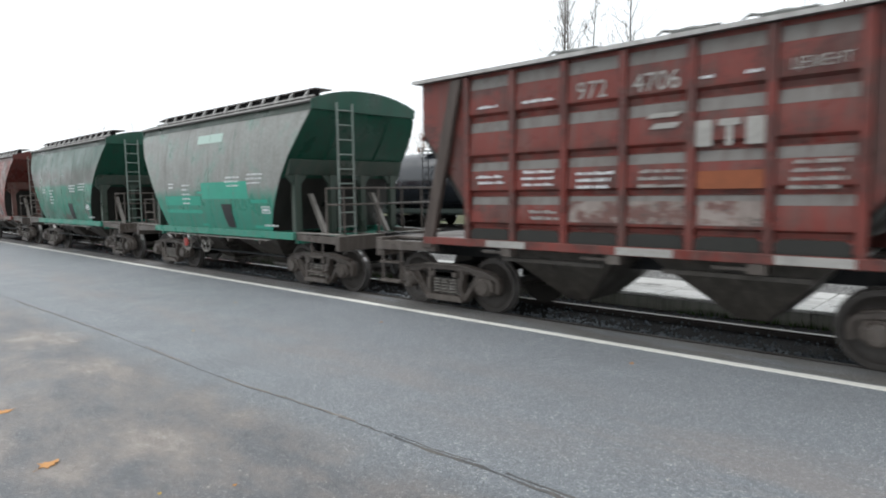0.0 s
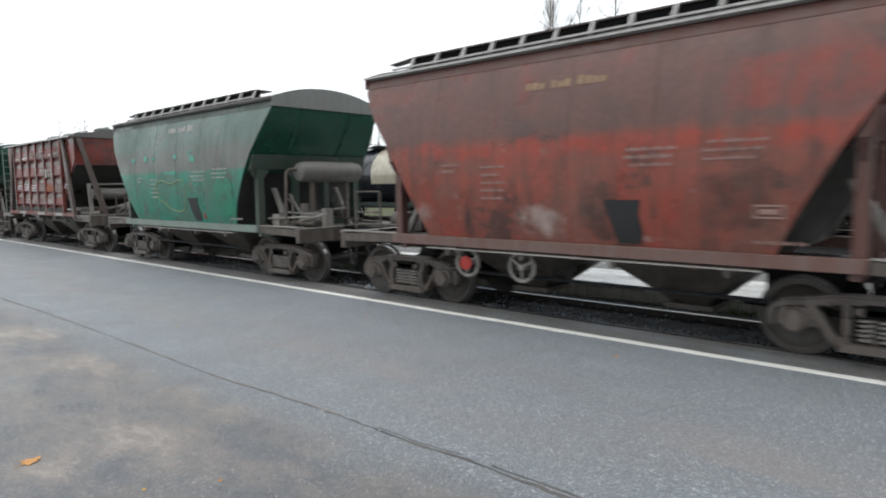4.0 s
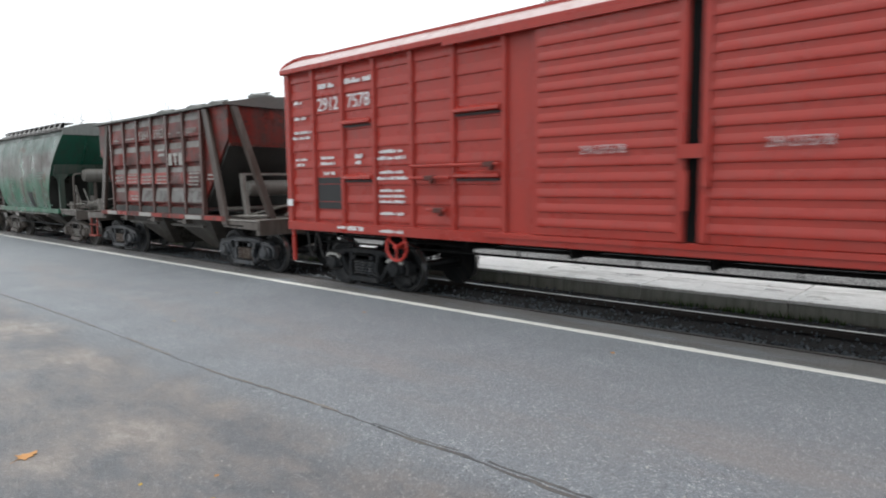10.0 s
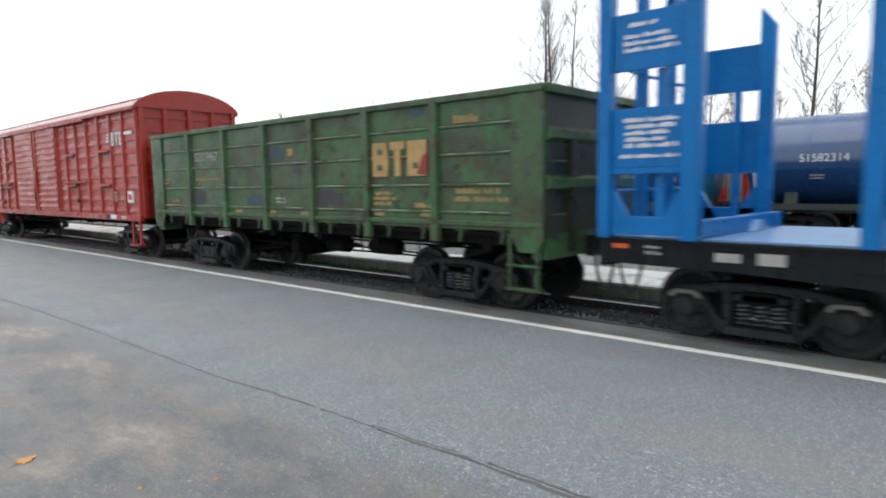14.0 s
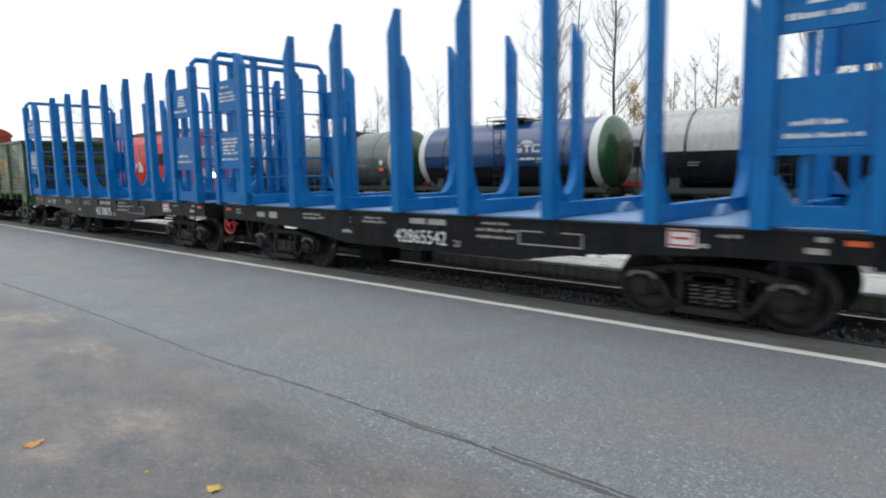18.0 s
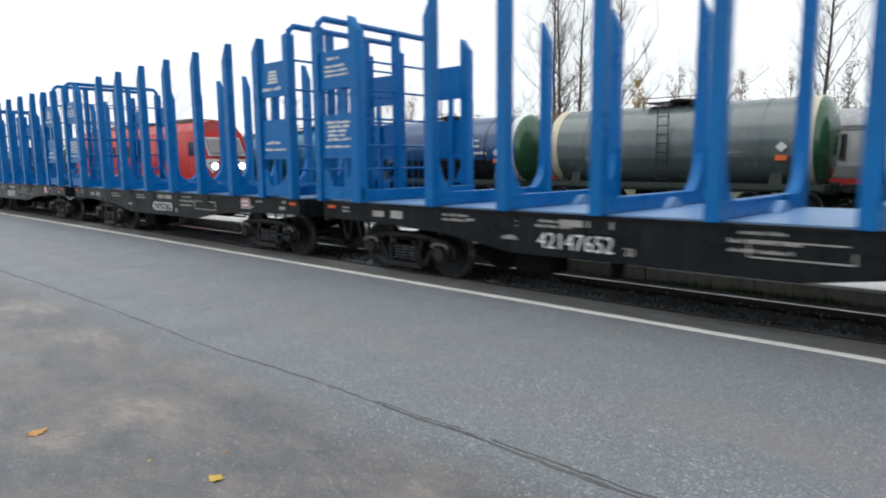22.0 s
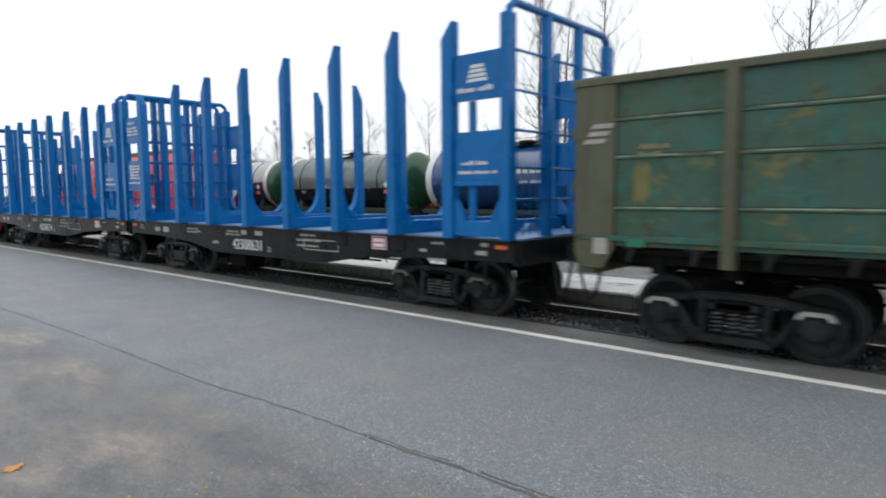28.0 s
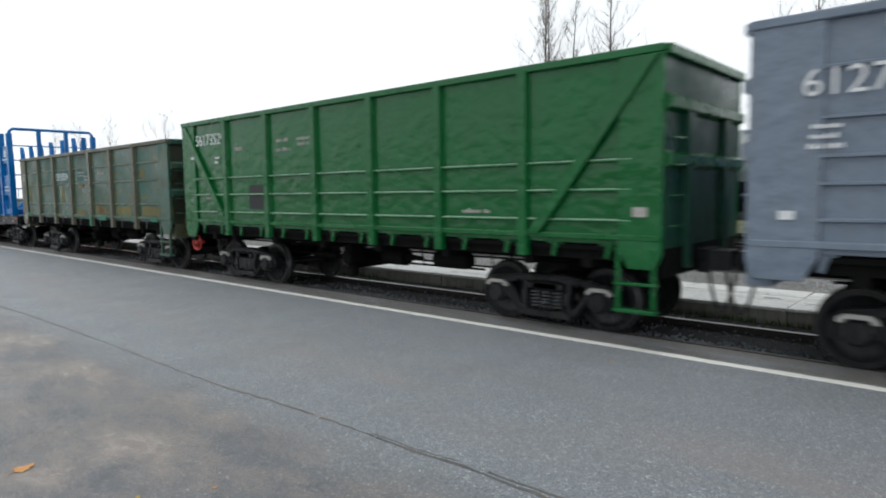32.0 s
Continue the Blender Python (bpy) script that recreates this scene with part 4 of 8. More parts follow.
def hopper_roof(bm):
    ys = [-1.53 + 3.06 * i / 14 for i in range(15)]
    loft(bm, [[(x, -1.53, 4.03)] + [(x, y, arch(y)) for y in ys] + [(x, 1.53, 4.03)] for x in (-4.31, 4.31)])


def hopper_seams(bm):
    for x in (-2.45, -1.2, 0.05, 1.3, 2.5):
        for s in (-1, 1):
            loft(bm, [[(x - 0.022, s * (y - 0.01), z), (x - 0.010, s * (y + 0.006), z), (x + 0.010, s * (y + 0.006), z), (x + 0.022, s * (y - 0.01), z)] for z, l, y in HOPPER[:-1]])


def covered_hopper(c, body, frame_mat, label, ladder_end=False, brake_discs=False):
    w = thing("hopper_wagon", (c, TRACK, 0), label, "freight wagon", "wagons of the passing train")
    WAGONS.append((w, c, "freight"))
    red = body in (RUST_RED, RUST_BROWN)
    end_mat = RED_END if red else GREEN_END
    post_mat = RED_POST if red else POST_GREEN
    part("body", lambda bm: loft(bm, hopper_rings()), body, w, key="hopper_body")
    parts("weld_seam", hopper_seams, body, w, key="hopper_seams")
    part("roof", hopper_roof, ROOF_DULL, w, "arched dusty sheet roof, walkway shade in its grey", key="hopper_roof")
    parts("eave_strip", lambda bm: [box(bm, -4.33, 4.33, s * 1.535 - 0.03, s * 1.535 + 0.03, 4.055, 4.085) for s in (-1, 1)], ROOF_GREY if ladder_end else ROOF_DULL, w, "thin eave strip", key="hopper_eave")
    part("eave_band", lambda bm: loft(bm, [[(-4.27 - 0.02 * k, -y, z), (4.27 + 0.02 * k, -y, z), (4.27 + 0.02 * k, -y + 0.012, z), (-4.27 - 0.02 * k, -y + 0.012, z)] for k, (z, y) in enumerate(((3.87, 1.526), (4.05, 1.468)))]), post_mat, w, "darker band under the eave", key="eave_band")
    reach = 4.0 if ladder_end else 3.15
    part("roof_walkway", lambda bm: (box(bm, -3.45, reach, -1.16, -0.72, 4.375, 4.40), prism(bm, [(-4.05, 4.33), (-3.45, 4.375), (-3.45, 4.40), (-4.05, 4.345)], "y", -1.16, -0.95)), BRACE_GRIME, w, "long plank walkway on the roof", key=("walkway", reach))
    part("walkway_stringer", lambda bm: box(bm, -3.85, reach + 0.1, -1.30, -1.26, 4.195, 4.225), ROOF_GREY, w, "pale lower bar of the walkway", key=("walkway_stringer", reach))
    part("walkway_skirt", lambda bm: box(bm, -3.5, reach + 0.05, -1.13, -1.08, 4.14, 4.375), DARK, w, "dark skirt under the walkway", key=("walkway_skirt", reach))
    for i in range(13 if ladder_end else 12):
        part("walkway_bracket", lambda bm: prism(bm, [(-1.28, 4.20), (-1.16, 4.395), (-1.12, 4.395), (-1.24, 4.15)], "x", -0.022, 0.022), ROOF_GREY, w, key="walkway_bracket", m=pose(-3.42 + i * 0.595, 0, 0))
    parts("hatch", lambda bm: [box(bm, x - 0.75, x + 0.75, -0.28, 0.28, 4.32, 4.42) for x in (-2.4, 0.0, 2.4)], ROOF_DULL, w, key="hatch")

    def sill(bm):
        for s in (-1, 1):
            box(bm, -3.62, 3.62, s * 1.55 - 0.06, s * 1.55 + 0.06, 1.08, 1.245)
        for x in (-3.5, -1.75, 0.0, 1.75, 3.5):
            box(bm, x - 0.06, x + 0.06, -1.44, 1.44, 0.98, 1.14)
    parts("side_sill", sill, frame_mat, w, key="hopper_sill", bevel=0.008)
    part("sill_lip", lambda bm: box(bm, -2.75, 2.60, -1.63, -1.50, 1.03, 1.048), CONCRETE_DUST, w, "dusty lower flange", key="sill_lip")
    for x in (-2.3, -0.8, 0.7, 2.2):
        part("sill_bracket", lambda bm: prism(bm, [(-0.05, 1.03), (0.05, 1.03), (0.02, 0.93), (-0.02, 0.93)], "y", -1.60, -1.45), GRIME, w, key="sill_bracket", m=pose(x, 0, 0))

    def end_frame(bm):
        for d in (-1, 1):
            for s in (-1, 1):
                prism(bm, [(d * 3.62, 1.07), (d * 5.12, 1.03), (d * 5.12, 1.19), (d * 3.62, 1.23)], "y", s * 1.40, s * 1.53)
            box(bm, min(d * 5.04, d * 5.17), max(d * 5.04, d * 5.17), -1.54, 1.54, 0.90, 1.20)
            for y in (-0.9, -0.3, 0.3, 0.9):
                box(bm, min(d * 3.6, d * 5.05), max(d * 3.6, d * 5.05), y - 0.09, y + 0.09, 1.08, 1.14)
    parts("end_platform", end_frame, GRIME, w, "dusty end platform beam", key="hopper_end_frame", bevel=0.01)
    for d in (-1, 1):
        for s in (-1, 1):
            part("platform_ledge", lambda bm: box(bm, min(d * 3.64, d * 5.15), max(d * 3.64, d * 5.15), s * 1.47 - 0.075, s * 1.47 + 0.075, 1.232, 1.25) if s < 0 else box(bm, min(d * 5.02, d * 5.18), max(d * 5.02, d * 5.18), -1.54, 1.54, 1.202, 1.215), CONCRETE_DUST, w, "pale dust on the platform edge", key=("platform_ledge", d, s))
    for d in (-1, 1):
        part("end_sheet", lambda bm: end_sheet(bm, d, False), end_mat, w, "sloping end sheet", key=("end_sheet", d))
        part("end_sheet", lambda bm: end_sheet(bm, d, True), SHADED_LOW, w, "lower end sheet, its shade painted dark", key=("end_sheet_low", d))
        for y in (-0.72, 0.72):
            part("end_rib", lambda bm: end_rib(bm, d, y), end_mat, w, key=("end_sheet_rib", d, y))
        part("roof_end", lambda bm: prism(bm, [(-1.52, 3.89)] + [(y, arch(y) + 0.012) for y in [-1.52 + 3.04 * i / 14 for i in range(15)]] + [(1.52, 3.89)], "x", d * 4.295, d * 4.345), end_mat if ladder_end else ROOF_END_GREY, w, "arched roof end plate", key=("roof_end", d))
        part("portal_beam", lambda bm: prism(bm, [(d * 3.46, 2.52), (d * 3.60, 2.52), (d * 3.70, 2.86), (d * 3.62, 2.86)], "y", -1.66, 1.66), post_mat, w, "dusty cross beam of the end portal", key=("portal_beam", d), bevel=0.01)
        for y, wide in ((-1.42, 0.085), (-0.45, 0.075), (0.45, 0.075), (1.42, 0.085)):
            part("end_post", lambda bm: (box(bm, d * 3.53 - 0.07, d * 3.53 + 0.07, y - wide, y + wide, 1.15, 2.54),
                                         prism(bm, [(y - wide - 0.20, 2.53), (y - wide, 2.53), (y - wide, 2.28)], "x", d * 3.50, d * 3.56), prism(bm, [(y + wide + 0.20, 2.53), (y + wide, 2.53), (y + wide, 2.28)], "x", d * 3.50, d * 3.56)), post_mat, w, key=("end_post", d, y))
        for y in (-0.92, 0.92):
            part("end_strut", lambda bm: prism(bm, [(d * 3.84, 1.15), (d * 3.98, 1.15), (d * 3.40, 2.10), (d * 3.28, 2.10)], "y", y - 0.05, y + 0.05), DUSTY_STRUT, w, "pale dusty slanting strut", key=("end_strut", d, y), bevel=0.01)

    def bunkers(bm):
        for x in (-1.35, 1.35):
            loft(bm, [[(x - 0.22, -0.42, 0.34), (x + 0.22, -0.42, 0.34), (x + 0.22, 0.42, 0.34), (x - 0.22, 0.42, 0.34)],
                      [(x - 1.05, -1.3, 1.08), (x + 1.05, -1.3, 1.08), (x + 1.05, 1.3, 1.08), (x - 1.05, 1.3, 1.08)]])
            box(bm, x - 0.34, x + 0.34, -0.52, 0.52, 0.27, 0.34)
    parts("discharge_bunker", bunkers, BUNKER, w, "dark discharge funnel", key="hopper_bunkers")
    # Plain black box and rod added to darken the space beyond each funnel.
    for d in (-1, 1):
        part("brake_gear", lambda bm: (box(bm, min(d * 2.42, d * 3.25), max(d * 2.42, d * 3.25), -0.7, 0.7, 0.42, 1.0), tube(bm, [(d * 2.2, -0.9, 0.55), (d * 3.3, -0.9, 0.5)], 0.04, 6)), DARK, w, key=("hopper_filler", d))
    part("discharge_bar", lambda bm: tube(bm, [(-2.6, -1.15, 0.62), (2.6, -1.15, 0.62)], 0.03, 6), GRIME_DARK, w, key="discharge_bar")
    part("centre_sill", lambda bm: box(bm, -5.1, 5.1, -0.24, 0.24, 0.84, 1.10), GRIME_DARK, w, key="hopper_centre")
    if ladder_end:
        ladder("ladder", w, 4.46, -0.95, 1.2, 4.05, LADDER_GREY if not red else DUSTY_STRUT, 0.0, steps=9)

        def rail(bm):
            for z in (2.20, 1.86):
                tube(bm, [(4.62, -1.42, z), (5.0, -1.42, z), (5.06, -1.36, z), (5.06, 1.36, z), (5.0, 1.42, z), (4.62, 1.42, z)], 0.022, 6)
            for x, y in ((4.62, -1.42), (5.06, -1.30), (5.06, -0.35), (5.06, 0.35), (5.06, 1.30), (4.62, 1.42)):
                tube(bm, [(x, y, 1.2), (x, y, 2.2)], 0.022, 6)
        parts("handrail", rail, GRIME, w, "bent tube handrail", key="hopper_handrail")
        part("footboard", lambda bm: (tube(bm, [(4.1, -1.46, 1.1), (4.1, -1.46, 0.42)], 0.022, 5), tube(bm, [(4.5, -1.46, 1.1), (4.5, -1.46, 0.42)], 0.022, 5), box(bm, 4.05, 4.55, -1.54, -1.36, 0.40, 0.44), box(bm, 4.05, 4.55, -1.52, -1.40, 0.72, 0.75)), GRIME, w, key="footboard")
    else:
        part("air_tank", lambda bm: lathe(bm, [(0.05, -0.92), (0.2, -0.86), (0.24, -0.72), (0.24, 0.72), (0.2, 0.86), (0.05, 0.92)], "y", 16, (4.42, -0.1, 2.45)), TANK_DUST, w, "dusty cylindrical air tank", key="air_tank")
        for s in (-0.5, 0.5):
            part("tank_stand", lambda bm: prism(bm, [(4.36, 1.14), (4.50, 1.14), (4.46, 2.30), (4.38, 2.30)], "y", s - 0.14, s - 0.06), GRIME, w, key=("tank_stand", s))
        parts("air_pipe", lambda bm: (tube(bm, [(4.42, -1.0, 2.50), (4.42, -1.22, 2.50), (4.42, -1.30, 2.42), (4.40, -1.30, 1.9), (4.34, -1.28, 1.2)], 0.035, 7), tube(bm, [(4.2, -1.2, 1.2), (4.2, -1.2, 1.75), (4.35, -1.2, 1.85), (4.5, -1.2, 1.75), (4.5, -1.2, 1.2)], 0.025, 6),
                                     tube(bm, [(3.7, -1.25, 1.32), (5.1, -1.1, 1.30)], 0.035, 6), tube(bm, [(3.7, 0.2, 1.36), (5.1, 0.3, 1.34)], 0.03, 6)), GRIME, w, "bent air pipes", key="air_pipe")
        part("valve_drum", lambda bm: lathe(bm, [(0.06, -0.35), (0.17, -0.3), (0.19, 0.2), (0.06, 0.34)], "x", 12, (4.55, -0.7, 1.36)), TANK_DUST, w, key="valve_drum")
        parts("brake_lever", lambda bm: (tube(bm, [(3.75, -0.75, 1.95), (4.30, -0.75, 1.35)], 0.03, 5), tube(bm, [(3.7, -1.32, 1.40), (5.15, -1.22, 1.46)], 0.024, 5), tube(bm, [(3.8, -1.1, 1.55), (4.9, -0.9, 1.50)], 0.022, 5),
                                         tube(bm, [(4.5, -1.15, 1.32), (5.4, -0.95, 1.52)], 0.026, 5), tube(bm, [(3.9, -0.4, 1.50), (5.1, -0.2, 1.62)], 0.022, 5), box(bm, 4.95, 5.10, -0.75, -0.55, 1.2, 1.62), box(bm, 3.80, 4.05, -1.28, -1.06, 1.24, 1.50), box(bm, 3.95, 4.10, -0.62, -0.48, 1.2, 1.72)), DUSTY_STRUT, w, "dusty brake lever or rod", key="brake_lever")
    parts("end_fitting", lambda bm: (tube(bm, [(-5.0, -1.2, 1.35), (-3.7, -1.1, 1.35)], 0.03, 6), tube(bm, [(-4.2, -1.35, 1.15), (-4.2, -1.35, 2.0), (-4.9, -1.35, 2.0), (-4.9, -1.35, 1.15)], 0.024, 6), tube(bm, [(-4.2, -1.35, 1.6), (-4.9, -1.35, 1.6)], 0.02, 5),
                                    lathe(bm, [(0.05, -4.7), (0.16, -4.66), (0.16, -4.2), (0.05, -4.16)], "x", 12, (0, -0.5, 1.42)), box(bm, -4.9, -4.5, 0.1, 0.6, 1.15, 1.5)), GRIME, w, "fitting on the end platform", key="end_clutter")
    if brake_discs:
        hand_wheel(w, -2.05, -1.36, 0.80, CONCRETE_DUST, 0.23)
        hand_wheel(w, -0.95, -1.36, 0.80, CONCRETE_DUST, 0.23)
        part("brake_mark", lambda bm: lathe(bm, [(0.03, -1.42), (0.12, -1.42), (0.12, -1.39), (0.03, -1.39)], "y", 14, (-2.05, 0, 0.80)), RED_MARK, w, "red hub plate")
    part("inspection_door", lambda bm: loft(bm, [[(a, -side_y(z) - 0.012, z), (b, -side_y(z) - 0.012, z), (b, -side_y(z) + 0.02, z), (a, -side_y(z) + 0.02, z)] for z, a, b in ((1.29, 0.80, 1.12), (1.45, 0.74, 1.15), (1.65, 0.68, 1.10), (1.87, 0.62, 1.14))]), DARK_PATCH, w, "dark patch by the small door", key="inspect_door")
    gear(w, 7.55, 5.15, GRIME, "freight")
    return w


def curved_bars(name, spec, mat, parent, label=""):
    """Bars of writing that hug the round side."""
    def make(bm):
        for x, z, w, h in spec:
            a, b = side_y(z) + 0.007, side_y(z + h) + 0.007
            prism(bm, [(-a, z), (-b, z + h), (-b + 0.012, z + h), (-a + 0.012, z)], "x", x, x + w)
    return part(name, make, mat, parent, label, kind="stuff") if name == "stencil_lettering" else parts(name, make, mat, parent, label)


def curved_patches(spec, mat, parent, label):
    """Ragged patches of other paint that hug the round side; spec: (x, z, width, height) of each."""
    for x, z, w, h in spec:
        rnd = random.Random(int(x * 100) + int(z * 1000))
        n, m = max(12, int(w / 0.05)), max(3, int(h / 0.10))
        rows, top, low = [], rnd.uniform(0.7, 0.95), rnd.uniform(0.05, 0.3)
        for i in range(n + 1):
            top = min(1.0, max(0.58, top + rnd.uniform(-0.09, 0.09)))
            low = max(0.0, min(0.42, low + rnd.uniform(-0.09, 0.09)))
            edge = min(1.0, 0.45 + 5.0 * min(i, n - i) / n)
            a = x + w * i / n
            top_z, low_z = z + h * (0.5 + (top - 0.5) * edge), z + h * (0.5 + (low - 0.5) * edge)
            rows.append([(a + 0.02 * math.sin(9 * k + z), low_z + (top_z - low_z) * k / m) for k in range(m + 1)])

        def make(bm):
            grid = [[[bm.verts.new((a, -side_y(q) - up, q)) for a, q in row] for row in rows] for up in (0.012, -0.01)]
            for i in range(n):
                for k in range(m):
                    bm.faces.new((grid[0][i][k], grid[0][i + 1][k], grid[0][i + 1][k + 1], grid[0][i][k + 1]))
                for k in (0, m):
                    bm.faces.new((grid[0][i][k], grid[1][i][k], grid[1][i + 1][k], grid[0][i + 1][k]))
        part("paint_patch", make, mat, parent, label)


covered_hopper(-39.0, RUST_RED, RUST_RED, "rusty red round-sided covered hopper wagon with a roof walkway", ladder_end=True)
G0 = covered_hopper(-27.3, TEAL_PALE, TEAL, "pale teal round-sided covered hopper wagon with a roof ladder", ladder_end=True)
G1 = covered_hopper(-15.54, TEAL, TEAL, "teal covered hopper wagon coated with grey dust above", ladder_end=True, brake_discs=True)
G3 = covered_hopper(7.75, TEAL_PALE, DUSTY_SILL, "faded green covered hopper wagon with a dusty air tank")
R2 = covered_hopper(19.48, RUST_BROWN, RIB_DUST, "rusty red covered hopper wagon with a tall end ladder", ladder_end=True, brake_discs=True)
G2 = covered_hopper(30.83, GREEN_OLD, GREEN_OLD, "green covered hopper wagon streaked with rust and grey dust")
CHIP_TEAL = paint("bright_green_chip", (0.018, 0.27, 0.195), soil=0.4, rough=0.5, faded=(0.04, 0.30, 0.22), blots=(((0.10, 0.12, 0.11), 4.0, 0.52, 0.60),))
CHIP_GREEN = paint("fresher_green_paint", (0.012, 0.185, 0.105), soil=0.45, rough=0.5, faded=(0.02, 0.215, 0.13), dirt=(0.07, 0.085, 0.065), blots=(((0.05, 0.08, 0.06), 2.0, 0.56, 0.66),))
DUSTY_MARK = plain("dusty_pink_stencil", (0.27, 0.17, 0.15), 0.8, vary=0.4, scale=14)
for w, mark in ((G0, WHITE_MARK), (G1, WHITE_MARK), (G3, PALE_MARK), (R2, DUSTY_MARK), (G2, PALE_GREEN_MARK)):
    for spec in (lines(0.9, 2.5, 0.75, 3, 0.05, 0.1, 3), lines(1.9, 2.55, 0.75, 3, 0.045, 0.1, 5), lines(-2.3, 2.4, 0.4, 2, 0.05, 0.1, 7), lines(-1.5, 2.35, 0.5, 5, 0.045, 0.12, 2),
                 [(2.5, 1.66, 0.34, 0.022), (2.5, 1.80, 0.34, 0.022), (2.5, 1.68, 0.022, 0.13), (2.818, 1.68, 0.022, 0.13), (2.56, 1.71, 0.22, 0.06)], lines(2.45, 1.36, 0.6, 1, 0.05)):
        curved_bars("stencil_lettering", spec, mark, w, "small unreadable stencilled lines")
curved_bars("faded_logo", lines(-0.47, 3.58, 1.36, 1, 0.17, 0.1, 3), PALE_MARK, G3, "faded stencilled name")
curved_bars("fresh_paint_patch", [(-2.55, 1.62, 2.1, 0.46), (-0.35, 2.0, 2.3, 0.42), (2.05, 1.3, 0.75, 0.68), (-0.6, 1.3, 0.35, 0.9)], plain("fresh_teal", (0.015, 0.30, 0.21), 0.45, vary=0.15), G1, "fresher teal patches")
curved_bars("faded_logo", [(-0.6, 3.42, 1.3, 0.22)], plain("pale_teal", (0.42, 0.55, 0.50), 0.6, vary=0.2), G1, "pale teal name panel")
def spray_outline(bm):
    pts = [(-1.05 + 1.55 * u, 2.28 + 0.05 * math.sin(9 * u)) for u in (0, 0.2, 0.4, 0.6, 0.8, 0.95)] + [(0.56, 2.05), (0.50, 1.75), (0.38, 1.58), (0.05, 1.50), (-0.3, 1.54), (-0.6, 1.62), (-0.7, 1.75), (-1.0, 1.78), (-1.12, 2.0), (-1.05, 2.28)]
    tube(bm, [(x, -side_y(z) + 0.012, z) for x, z in pts], 0.032, 5)


part("graffiti", spray_outline, plain("faded_yellow_spray", (0.13, 0.20, 0.11), 0.7), G3, "faded yellow spray outline")
curved_bars("faded_logo", lines(-0.7, 3.45, 1.3, 1, 0.14, 0.1, 8), plain("faded_gold", (0.26, 0.17, 0.10), 0.7), R2, "faded stencilled name")
curved_patches([(-2.62, 2.84, 0.26, 0.2), (-1.80, 2.82, 0.22, 0.22), (-1.28, 2.88, 0.16, 0.14), (-0.05, 2.86, 0.22, 0.16), (0.72, 2.94, 0.20, 0.18), (0.84, 2.74, 0.28, 0.26), (-0.6, 2.46, 0.7, 0.16)], CHIP_TEAL, G3, "bright green chip in the dust")
curved_patches([(2.02, 1.36, 0.85, 1.16)], CHIP_GREEN, G3, "fresher green panel")
curved_patches([(1.26, 1.34, 0.13, 0.16)], DULL_RED, G3, "small red spot by the door")


